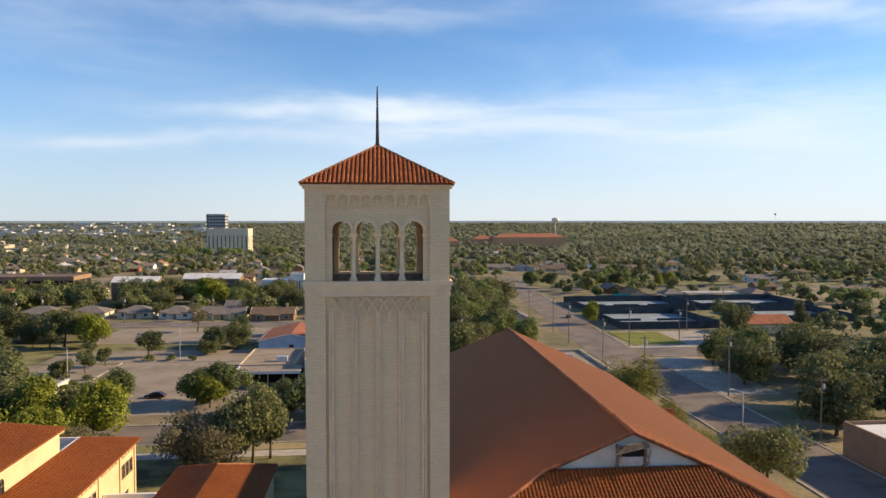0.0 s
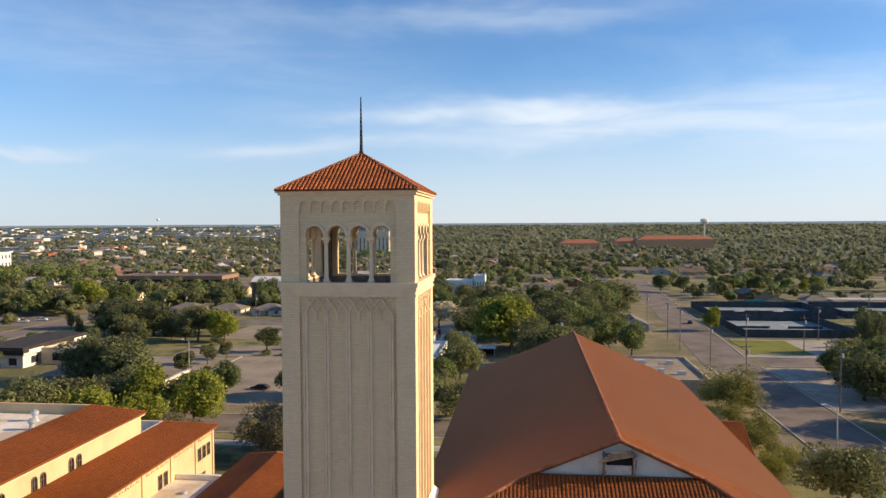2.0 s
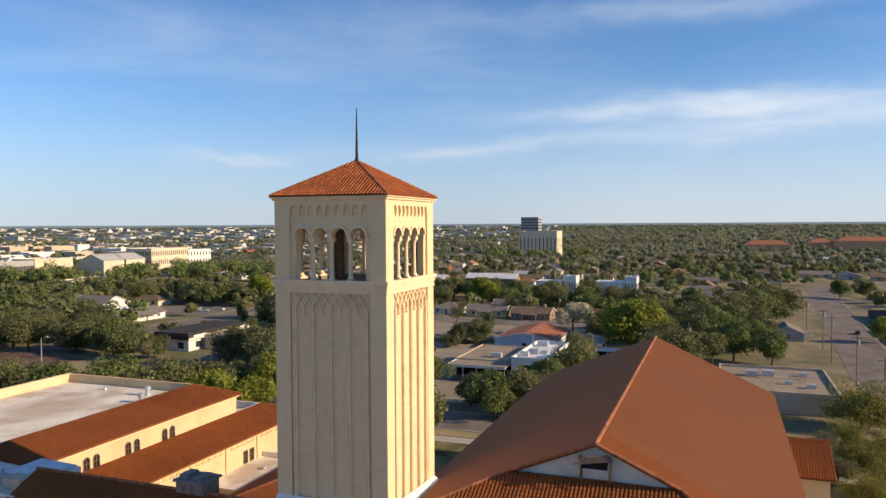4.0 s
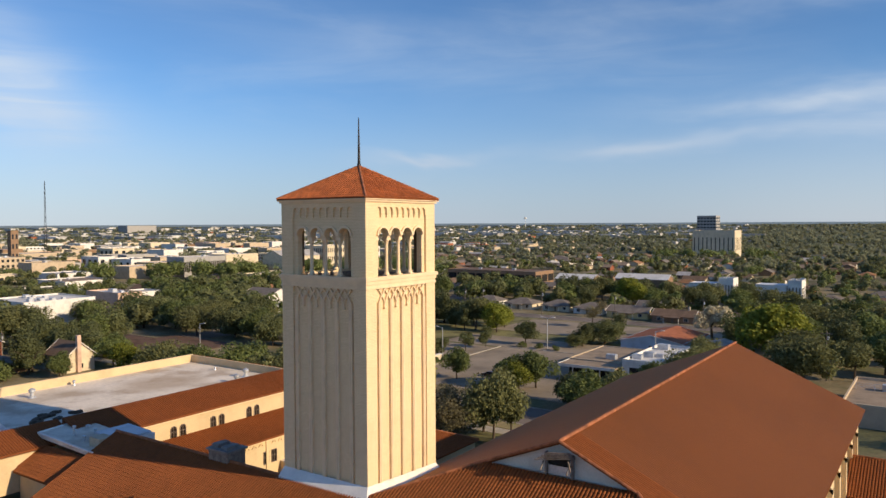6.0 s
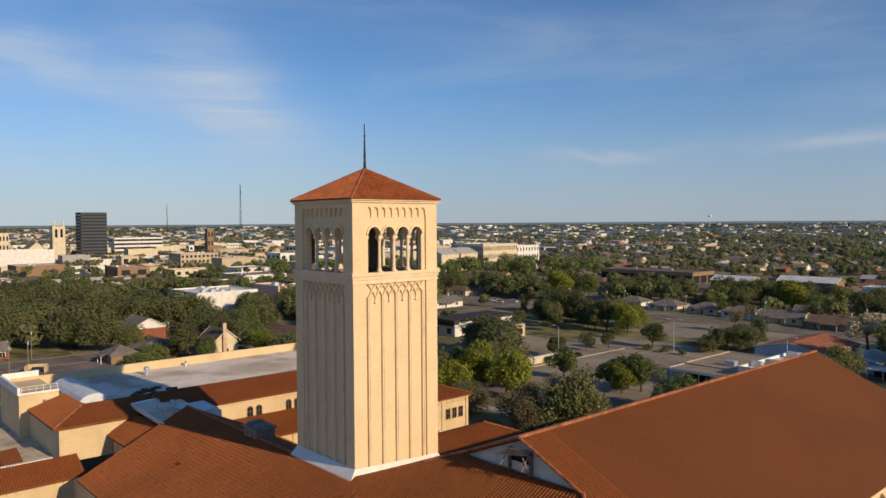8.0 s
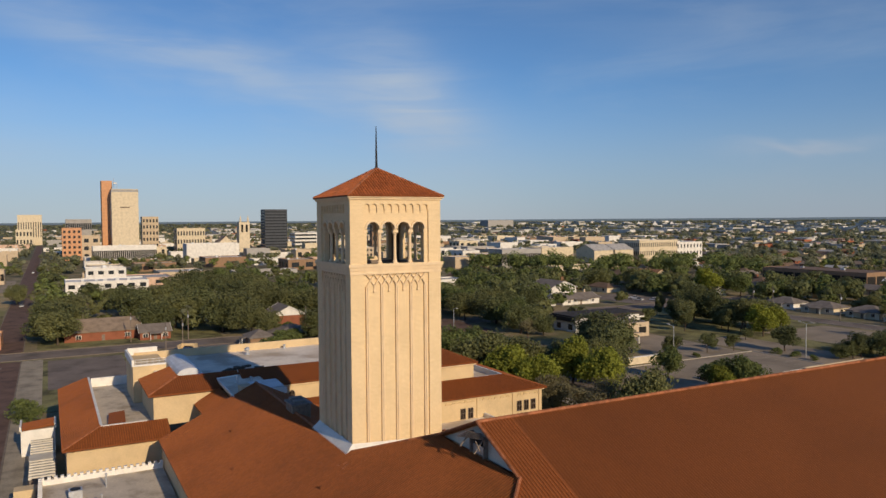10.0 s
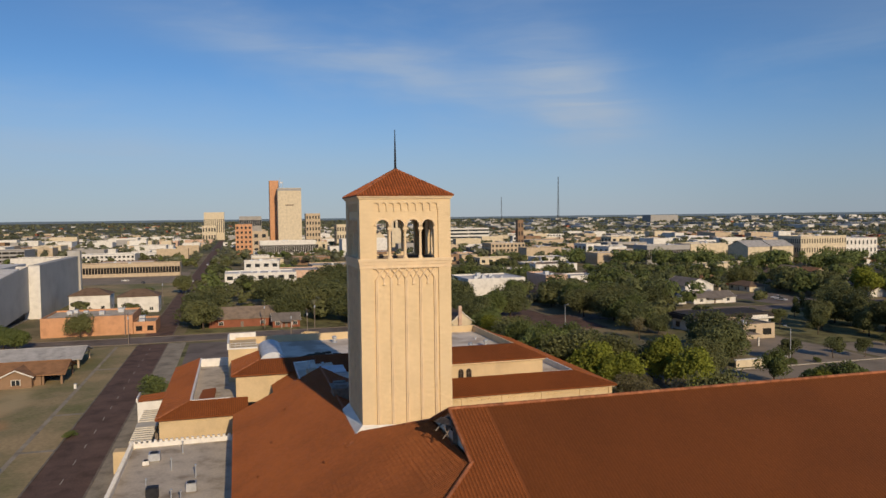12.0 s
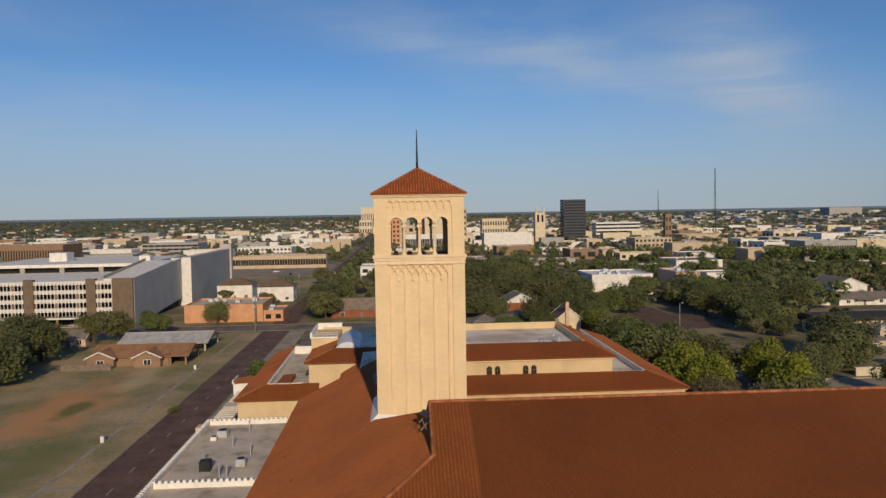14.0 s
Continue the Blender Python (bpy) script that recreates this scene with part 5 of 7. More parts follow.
plant("trees by the annex garden", [
    ("round", -104, 120, 11, 1.0), ("round", -90, 121, 12, 1.1), ("round2", -78, 123, 12, 1.1), ("bright", -66, 122, 11, 1.1),
    ("round2", -74, 132, 11, 1.1), ("round", -94, 129, 11, 1.1), ("bright", -56, 124, 10, 1), ("dusty", -47, 122, 7, 1.1), ("round", -84, 132, 10, 1.0), ("dark", -72, 142, 9, 1.0),
    ("shrub", -159, 97, 5, 1.3), ("shrub", -155, 93, 4.5, 1.3), ("shrub", -163, 100, 4.5, 1.2), ("shrub", -151, 90, 4, 1.4), ("round2", -176, 96, 9, 0.8),
])
plant("trees behind the bungalows", [
    ("round2", -150, 338, 10, 1.1), ("dark", -132, 344, 10, 1.1), ("round", -118, 362, 9.5, 1.2), ("round2", -104, 360, 9, 1.1), ("dark", -96, 338, 9, 1.1), ("bright", -77, 352, 14, 1.25), ("round", -64, 346, 10, 1.1),
    ("round2", -52, 364, 10, 1.1), ("dark", -40, 342, 10, 1.1), ("round", -30, 362, 10.5, 1.1), ("round2", -14, 360, 10.5, 1.2), ("dark", -4, 340, 11, 1.1), ("round", -22, 336, 9, 1.1), ("open", -110, 336, 8, 1.0),
    ("round2", -160, 360, 11, 1.2), ("dark", -145, 372, 11, 1.2), ("round", -92, 374, 10, 1.2), ("round2", -66, 376, 11, 1.1), ("open", -92, 316, 7, 0.8), ("dark", -54, 316, 8, 0.9), ("bare", -75, 306, 8, 1.0),
])
plant("trees in the grove", [
    ("dark", -150, 272, 12, 1.1), ("open", -134, 264, 10, 1.1), ("open", -126, 243, 10, 1.0), ("dark", -118, 258, 9, 1.0), ("open", -108, 256, 11, 1.0), ("round2", -102, 262, 9, 1.0),
    ("bright", -94, 256, 9, 0.9), ("pine", -50, 231, 8, 1.7), ("dark", -46, 240, 8, 1.3), ("pine", -47, 253, 9, 1.6), ("small", -129, 228, 7, 1.0), ("small", -112, 229, 7, 1.0),
])
plant("trees before the white halls", [
    ("dark", -120, 374, 12, 1.2), ("round2", -103, 376, 12, 1.1), ("dark", -80, 372, 12, 1.1), ("round", -112, 380, 11, 1.1), ("round2", -48, 378, 11, 1.1), ("dark", -30, 376, 11, 1.1),
])
plant("trees on the western blocks", [
    ("dark", -306, 90, 13, 1.3), ("round2", -316, 104, 13, 1.3), ("dark", -330, 92, 13, 1.3), ("round2", -328, 118, 13, 1.3), ("dark", -344, 106, 13, 1.3), ("dark", -350, 128, 12, 1.2), ("round2", -308, 124, 12, 1.2), ("dark", -360, 100, 13, 1.2), ("round", -366, 118, 13, 1.2),
])
plant("trees along the parapet street", [
    ("round", -150, 126, 9, 1.2), ("bright", -139, 124, 8, 1.2), ("round2", -128, 126, 9, 1.1), ("dark", -161, 122, 10, 1.1), ("round2", -117, 125, 9, 1.0), ("round", -146, 108, 7, 1.0), ("dark", -172, 128, 11, 1.1),
    ("round", -186, 140, 11, 1.2), ("dark", -192, 150, 12, 1.2), ("round2", -178, 176, 11, 1.2),
])
plant("trees by the drive-through", [
    ("dark", -89, 176, 12, 1.2), ("dark", -98, 177, 11.5, 1.2), ("dark", -130, 180, 7, 1.1), ("bare", -122, 168, 8, 1.0), ("dark", -83, 170, 11, 1.2), ("round2", -76, 160, 8, 1.0),
])
plant("trees behind the corner lot", [
    ("bright", -197, 336, 14, 1.2), ("round2", -214, 330, 11, 1.2), ("dark", -228, 318, 11, 1.2), ("open", -240, 322, 13, 1.1), ("dark", -206, 322, 8, 1.2), ("round2", -252, 306, 12, 1.2), ("round", -184, 344, 11, 1.1), ("pine", -163, 268, 8, 1.0), ("shrub", -158, 240, 3.2, 1.4),
])
plant("trees by the street corner", [
    ("dark", -138, 176, 10.2, 1.2), ("round", -150, 180, 11.2, 1.2), ("dark", -164, 182, 11.2, 1.3), ("round", -190, 180, 11.2, 1.2), ("round", -202, 184, 11.2, 1.2), ("dark", -214, 178, 10.2, 1.2),
    ("round2", -196, 196, 10.2, 1.2), ("dark", -176, 196, 10.2, 1.2), ("round", -226, 184, 10.2, 1.2), ("dark", -188, 214, 10.2, 1.2), ("round", -238, 170, 10.2, 1.2), ("round2", -250, 176, 9.2, 1.2), ("dark", -240, 190, 10.2, 1.2), ("round", -212, 196, 10.2, 1.2), ("round2", -206, 210, 9.2, 1.1), ("round2", -232, 200, 10.2, 1.2),
])
plant("trees by the north-west houses", [
    ("pine", -158, 105.5, 11.5, 1.5), ("pine", -162, 109, 11, 1.4), ("dark", -166, 128, 9, 1.1), ("bright", -160, 131, 7, 0.9), ("round2", -184, 91, 11, 1.1), ("shrub", -183, 105, 4, 1.2), ("blossom", -148, 110, 6, 1.0), ("shrub", -176, 112, 3, 1.2), ("round2", -204, 88, 14, 1.3),
    ("dark", -197, 84, 12, 1.2), ("round2", -214, 124, 13, 1.2), ("round2", -226, 112, 13, 1.3), ("dark", -210, 134, 12, 1.2), ("dark", -236, 96, 14, 1.3), ("dark", -196, 132, 10, 1.2), ("dark", -186, 124, 10, 1.1),
    ("dark", -228, 80, 14, 1.3), ("round2", -246, 108, 13, 1.3), ("round", -238, 126, 12, 1.2), ("round2", -216, 70, 13, 1.2), ("dark", -204, 62, 11, 1.2), ("dark", -256, 128, 12, 1.2), ("round2", -230, 138, 12, 1.2),
])
plant("trees by the downtown street", [
    ("round2", -196, 30, 11, 1.2), ("dark", -206, 28, 12, 1.3), ("round2", -218, 31, 12, 1.3), ("dark", -230, 28, 11, 1.2), ("round2", -242, 31, 12, 1.2),
    ("dark", -250, 60, 13, 1.2), ("round2", -264, 74, 14, 1.3), ("dark", -276, 92, 14, 1.3), ("round2", -262, 116, 13, 1.3), ("dark", -286, 112, 13, 1.2),
    ("round2", -296, 84, 13, 1.2), ("dark", -274, 58, 12, 1.2),
])
plant("trees by the garage", [
    ("open", -150, -40, 11, 1.05), ("round2", -156, -35, 10, 1.0), ("round", -174, -30, 7.5, 1.3), ("round", -168, -25, 7, 1.2), ("round2", -190, -10.7, 8.5, 0.9), ("dark", -122, -44, 11, 1.2),
    ("dark", -130, -50, 12, 1.2), ("dark", -112, -46, 10, 1.2), ("dark", -101, -44, 11, 1.2), ("dark", -91, -40, 11, 1.2), ("shrub", -98, 22.8, 3.6, 1.3), ("shrub", -92, 23.4, 3, 1.3),
    ("shrub", -61, 11.5, 1.4, 1.2), ("shrub", -215, 6, 3, 1.4), ("dark", -224, 4, 6, 1.2), ("round2", -140, -58, 11, 1.2),
])
plant("trees by the low shops", [
    ("round2", -340, 14, 10, 1), ("dark", -330, 46, 10, 1.1), ("dark", -322, 62, 9, 1), ("round2", -305, 54, 9, 1),
])
plant("trees by the planted edge", [
    ("shrub", -66, 219, 2, 1), ("shrub", -60, 219, 2, 1), ("shrub", -54, 219, 1.8, 1), ("shrub", -74, 186, 1.8, 1), ("shrub", -74, 194, 1.6, 1), ("shrub", -74, 180, 2, 1),
    ("shrub", -104, 188, 3, 1.3), ("shrub", -98, 189, 2.6, 1.2),
])


# ---- houses and other buildings ----
def window_panes(parent, x0, x1, y, z0, z1, n, axis="y", sign=-1, mat=None, frac=0.55, at=0.0):
    for i in range(n):
        c = x0 + (x1 - x0) * (i + 0.5) / n
        w = (x1 - x0) / n * frac / 2
        d = sorted((y - 0.02, y + sign * 0.06))
        if axis == "y":
            part("window", MB().box(c - w, c + w, d[0], d[1], z0, z1), mat or GLASS, parent)
        else:
            part("window", MB().box(d[0], d[1], c - w, c + w, z0, z1), mat or GLASS, parent)


def house(x, y, w, d, rot, wall, roof, label, h=2.9, rise=2.2, gable=True, chimney=False, porch=True, group="houses", plain=False, gable_wall=None):
    ob = thing("house", label, "house", group, pose(x, y, 0, 0, 0, rot))
    part("wall", MB().box(-w / 2, w / 2, -d / 2, d / 2, 0, h), wall, ob)
    o = 0.5
    if gable:
        for s in (-1, 1):
            rf = MB()
            q = [(-w / 2 - o, s * (d / 2 + o), h - 0.15), (w / 2 + o, s * (d / 2 + o), h - 0.15), (w / 2 + o, 0, h + rise), (-w / 2 - o, 0, h + rise)]
            rf.slab(q if s < 0 else q[::-1], 0.22)
            part("roof_slope", rf, roof, ob)
        for s in (-1, 1):
            q = [(s * w / 2, -d / 2, h), (s * w / 2, d / 2, h), (s * w / 2, 0, h + rise - 0.25)]
            part("gable", MB().quad(*(q if s > 0 else q[::-1])), gable_wall or wall, ob)
            tr = MB()
            for t in (-1, 1):
                tr.beam((s * (w / 2 + o), t * (d / 2 + o), h - 0.2), (s * (w / 2 + o), 0, h + rise - 0.08), 0.08, 0.24)
            if not plain:
                part("bargeboard", tr, W["white"], ob)
    else:
        hip_roof(ob, -w / 2, w / 2, -d / 2, d / 2, h - 0.1, rise, o, False, roof)
    part("door", MB().box(-0.5, 0.5, -d / 2 - 0.05, -d / 2 + 0.05, 0, 2.05), TIMBER, ob)
    for c in (-w * 0.32, w * 0.32):
        win = part("window", MB().box(c - 0.75, c + 0.75, -d / 2 - 0.03, -d / 2 + 0.05, 0.9, 2.2), GLASS, ob)
        if plain:
            continue
        part("window_frame", MB().box(c - 0.9, c - 0.75, -d / 2 - 0.07, -d / 2, 0.8, 2.3).box(c + 0.75, c + 0.9, -d / 2 - 0.07, -d / 2, 0.8, 2.3).box(c - 0.75, c + 0.75, -d / 2 - 0.07, -d / 2, 2.2, 2.32).box(c - 0.04, c + 0.04, -d / 2 - 0.06, -d / 2, 0.9, 2.2), W["white"], win)
    for s in (-1, 1) if not plain else ():
        part("window", MB().box(*sorted((s * w / 2, s * (w / 2 + 0.04))), -0.7, 0.7, 0.9, 2.2), GLASS, ob)
    if porch:
        part("porch_roof", MB().slab([(-w * .2, -d / 2 - 2.2, h - .45), (w * .2, -d / 2 - 2.2, h - .45), (w * .2, -d / 2 - .4, h - .05), (-w * .2, -d / 2 - .4, h - .05)], 0.15), roof, ob)
        for c in (-w * .18, w * .18):
            part("porch_post", MB().box(c - .09, c + .09, -d / 2 - 2.1, -d / 2 - 1.92, 0, h - .55), W["white"], ob)
    if chimney:
        part("chimney", MB().box(w * 0.28, w * 0.28 + 0.9, -0.4, 0.4, h, h + rise + 1.3), W["tan"], ob)
    r = max(w, d) / 2 + 1.5
    block(x - r, x + r, y - r, y + r)
    return ob


def flat_building(x, y, w, d, h, wall, roof, label, rot=0.0, storeys=1, bays=6, name="building", glass=None, units=2, group="", frac=0.55, parapet=0.7, category="building"):
    ob = thing(name, label, category, group, pose(x, y, 0, 0, 0, rot))
    part("wall", MB().box(-w / 2, w / 2, -d / 2, d / 2, 0, h), wall, ob)
    t = 0.35
    part("roof", MB().box(-w / 2 + t, w / 2 - t, -d / 2 + t, d / 2 - t, h, h + 0.08), roof, ob)
    part("parapet", MB().box(-w / 2, w / 2, -d / 2, -d / 2 + t, h, h + parapet).box(-w / 2, w / 2, d / 2 - t, d / 2, h, h + parapet).box(-w / 2, -w / 2 + t, -d / 2 + t, d / 2 - t, h, h + parapet).box(w / 2 - t, w / 2, -d / 2 + t, d / 2 - t, h, h + parapet), wall, ob)
    sh = h / storeys
    for s in range(storeys):
        z0, z1 = s * sh + sh * 0.28, s * sh + sh * 0.78
        if bays:
            window_panes(ob, -w / 2, w / 2, -d / 2, z0, z1, bays, "y", -1, glass, frac)
            window_panes(ob, -d / 2, d / 2, w / 2, z0, z1, max(2, int(bays * d / w)), "x", 1, glass, frac)
    rng = random.Random(int(x * 7 + y * 3))
    for i in range(units):
        ux, uy, s = rng.uniform(-w * .35, w * .35), rng.uniform(-d * .35, d * .35), rng.uniform(0.8, 1.6)
        part("roof_unit", MB().box(ux - s, ux + s, uy - s * .7, uy + s * .7, h + .08, h + .08 + s), METAL, ob)
    r = 2.0
    ww, dd = (w, d) if rot % 180 == 0 else (hypot(w, d), hypot(w, d))
    block(x - ww / 2 - r, x + ww / 2 + r, y - dd / 2 - r, y + dd / 2 + r)
    return ob


BLACK_SHINGLE = material("black_shingle", (0.045, 0.038, 0.034), 0.85, 0.2, 0.5, 7)


def mansard_bank():
    b = thing("bank_building", "low white building under a dark overhanging flat-topped roof", "building", at=pose(-135, 208, 0) @ Matrix.Diagonal((1, 1.25, 1, 1)))
    part("wall", MB().box(-6.5, 6.5, -12, 12, 0, 3.9), W["white"], b)
    part("roof", MB().slab([(-7, -12.5, 5.9), (7, -12.5, 5.9), (7, 12.5, 5.9), (-7, 12.5, 5.9)], 0.5), BLACK_SHINGLE, b)
    part("roof_skirt", MB().box(-7.6, 7.6, -13, 13, 3.9, 5.4), BLACK_SHINGLE, b, "dark shingled skirt round the roof")
    part("fascia", MB().box(7.6, 7.72, -13, 13, 3.85, 4.4), W["white"], b)
    for y0, y1 in ((-11, -6), (6, 11)):
        part("skirt_panel", MB().box(7.6, 7.66, y0, y1, 4.45, 5.2), W["white"], b, "pale panel on the dark roof skirt")
    for y in (-8, -3, 3, 8):
        part("window", MB().box(6.48, 6.56, y - 1.2, y + 1.2, 0.8, 2.8), GLASS, b)
    for x in (-3.4, 3.4):
        part("window", MB().box(x - 1.2, x + 1.2, -12.06, -11.98, 0.8, 2.8), GLASS, b)
    block(-150, -118, 188, 230)


ROOF_TAN = material("tan_gravel_roof", (0.30, 0.235, 0.17), 0.92, 0.14, 0.25, 5)
GREY_H, BROWN_H = "small pale house with grey shingle roof", "small house with brown shingle roof"
for x, y, w, d, rot, wl, rf, lb, gb in (
    (-120, 320, 15, 11, 0, "cream", "grey", GREY_H, False), (-101, 321, 14, 11, 0, "cream", "grey", GREY_H, False), (-84, 318, 13, 11, 0, "white", "grey", GREY_H, False),
    (-64, 314, 18, 11, 0, "yellow", "grey", "yellow bungalow with grey gabled roof", True), (-43, 309, 17, 11, 0, "brownbrick", "brown", "brown bungalow with a deep porch", True), (-140, 322, 14, 10, 0, "white", "grey", GREY_H, False),
    (-16, 310, 12, 10, 0, "white", "brown", BROWN_H, True), (54, 284, 14, 10, 90, "grey", "grey", "grey weathered house under trees", True), (98, 604, 20, 13, 0, "tan", "grey", "grey-roofed house across the park", True), (118, 596, 22, 14, 90, "grey", "grey", "grey-roofed house across the park", True), (140, 584, 18, 12, 0, "tan", "brown", "low brown-roofed house across the park", True), (252, 470, 18, 12, 0, "white", "grey", GREY_H, True),
    (-171, 102, 14, 13, 0, "brownbrick", "grey", "low house with grey shingle hip roof", False), (-164, 89, 9, 8, 0, "brownbrick", "grey", "low house with grey shingle hip roof", False), (-230, 111, 15, 11, 0, "white", "brown", "white house among trees with brown roof", True),
    (-196, 60, 10, 9, 90, "redbrick", "grey", "red brick house with grey roof", True),
    (-150, -47, 11, 8, 90, "pink", "grey", "small pink brick house with grey roof", True),
    (-205, 252, 22, 12, 90, "white", "grey", "pale house with long grey roof", True), (-204, 234, 7, 8, 0, "white", "grey", "small white shed with gable", True),
):
    house(x, y, w, d, rot, W[wl], R[rf], lb, gable=gb, chimney=("chimney" in lb or w > 16))

house(-238, 264, 20, 16, 0, W["white"], R["grey"], "large white gabled house among dark trees", h=5.2, rise=3.4, porch=False)
house(-206, 44, 24, 15, 90, W["redbrick"], R["tan"], "low red brick house with broad brown roof", h=3.4, rise=3.6, porch=False)
house(-194, 106, 14, 13, 0, W["redbrick"], R["grey"], "red brick house with broad white gable", h=5.8, rise=3.5, porch=True, gable_wall=W["white"])
chimney_house = house(-156, 116.5, 11, 8, 0, W["cream"], R["brown"], "cream gabled house with tall pale chimney", h=4.6, rise=3.6, porch=False)
part("chimney", MB().box(5.52, 6.5, -1.4, -0.3, 0, 10.3), W["pink"], chimney_house)


def ranch_house(x, y, rot, w, d, wall, roof, label, fronts, open_end=True):
    """A long low house: one main gable along its length, smaller gables to the street, a deep open porch at one end."""
    ob = thing("house", label, "house", "houses", pose(x, y, 0, 0, 0, rot))
    h, rise, o = 2.9, 2.1, 0.7
    part("wall", MB().box(-w / 2, w / 2 - (5 if open_end else 0), -d / 2, d / 2, 0, h), wall, ob)
    for s in (-1, 1):
        q = [(-w / 2 - o, s * (d / 2 + o), h - 0.2), (w / 2 + o, s * (d / 2 + o), h - 0.2), (w / 2 + o, 0, h + rise), (-w / 2 - o, 0, h + rise)]
        part("roof_slope", MB().slab(q if s < 0 else q[::-1], 0.2), roof, ob)
        part("gable", MB().quad(*[(s * w / 2, t * s * d / 2, z) for t, z in ((-1, h), (1, h), (0, h + rise - 0.2))]), wall, ob)
    part("ridge_cap", MB().beam((-w / 2 - o, 0, h + rise + 0.05), (w / 2 + o, 0, h + rise + 0.05), 0.35, 0.12), roof, ob)
    for c, fw in fronts:
        y0 = -d / 2 - 2.2
        part("front_wall", MB().box(c - fw / 2, c + fw / 2, y0, -d / 2, 0, h), wall, ob)
        part("front_gable", MB().quad((c - fw / 2, y0, h), (c + fw / 2, y0, h), (c, y0, h + fw * 0.22)), wall, ob)
        for s in (-1, 1):
            q = [(c + s * (fw / 2 + .6), y0 - .6, h - .2), (c + s * (fw / 2 + .6), 0, h - .2), (c, 0, h + fw * .24), (c, y0 - .6, h + fw * .24)]
            part("front_roof", MB().slab(q if s > 0 else q[::-1], 0.18), roof, ob)
            part("bargeboard", MB().beam((c + s * (fw / 2 + .62), y0 - .62, h - .25), (c, y0 - .62, h + fw * .24 - .05), 0.1, 0.3), W["white"], ob)
        win = part("window", MB().box(c - 0.9, c + 0.9, y0 - 0.04, y0 + 0.05, 0.8, 2.1), GLASS, ob)
        part("window_frame", MB().box(c - 1.05, c - .9, y0 - .08, y0, .7, 2.2).box(c + .9, c + 1.05, y0 - .08, y0, .7, 2.2).box(c - .05, c + .05, y0 - .07, y0, .8, 2.1).box(c - .9, c + .9, y0 - .08, y0, 2.1, 2.2), W["white"], win)
    if open_end:
        for px in (w / 2 - 0.4, w / 2 - 4.6):
            for py in (-d / 2 + .3, d / 2 - .3):
                part("porch_post", MB().box(px - .25, px + .25, py - .25, py + .25, 0, h - .2), wall, ob)
        # near-black sheet gives the porch its shade as colour
        part("porch_back", MB().box(w / 2 - 5.0, w / 2 - 4.9, -d / 2 + .6, d / 2 - .6, 0, h), DARK, ob)
    r = max(w, d) / 2 + 2
    block(x - r, x + r, y - r, y + r)


ranch_house(-118.5, -13, 90, 26, 13, W["brownbrick"], R["red2"], "low tan brick house with brown shingle roof", ((-9.7, 7.2), (2.9, 7.0)))
ranch_house(-140.5, -13, 90, 26, 16, W["tan"], R["pale"], "low house with pale metal roof and open carport", ())
fence = thing("board_fence", "weathered board fence beside the brick house", "fence")
for i in range(44):
    part("board", MB().box(-107.2, -107.1, -32 + i * 0.3, -31.74 + i * 0.3, 0, 1.7 + 0.05 * (i % 3)), TIMBER, fence)
part("rail", MB().box(-107.28, -107.2, -32, -18.8, 0.5, 0.62).box(-107.28, -107.2, -32, -18.8, 1.3, 1.42), TIMBER, fence)
house(-279, -22, 17, 12, 90, W["white"], R["brown"], "two-storey white house with brown hipped roof", h=7.4, rise=2.8, gable=False, porch=False)
house(-266, 0, 17, 12, 90, W["white"], R["brown"], "two-storey white house with brown hipped roof", h=7.4, rise=2.8, gable=False, porch=False)
house(-27, 244, 26, 20, 90, W["paleblue"], R["red"], "pale blue hall with low red gabled roof", h=3.6, rise=2.0, porch=False)
house(-8, 236, 14, 11, 90, W["paleblue"], R["pale"], "pale blue shed with light metal roof", h=3.2, rise=1.4, porch=False)
house(139, 259, 20, 11, 0, W["cream"], R["red"], "cream clubhouse with red metal roof", h=3.6, rise=2.6, porch=False)
house(-60, 330, 12, 9, 0, W["yellow"], R["grey"], "small yellow gabled bungalow house", rise=3)

shelter = thing("carport", "small open carport with thin white flat roof", "carport", at=pose(0.8, 224, 0))
part("roof", MB().box(-4, 4, -3, 3, 2.6, 2.85), RW, shelter)
# near-black back wall, shade under the roof put into colour
part("back_wall", MB().box(-3.8, 3.8, 2.7, 2.9, 0, 2.6), DARK, shelter)
for px in (-3.7, 0.0, 3.7):
    part("post", MB().box(px - 0.1, px + 0.1, -2.8, -2.6, 0, 2.6), METAL, shelter)
block(-5, 7, 219, 229)
flat_building(-28, 199.5, 14, 24, 4.2, W["tan"], ROOF_TAN, "low flat-roofed building with tan gravel roof", bays=0, units=1, parapet=0.3)
flat_building(-13.4, 197, 9.6, 28, 5.8, W["white"], RW, "white flat-roofed building with metal units", bays=1, units=4, frac=0.6, glass=DARK)


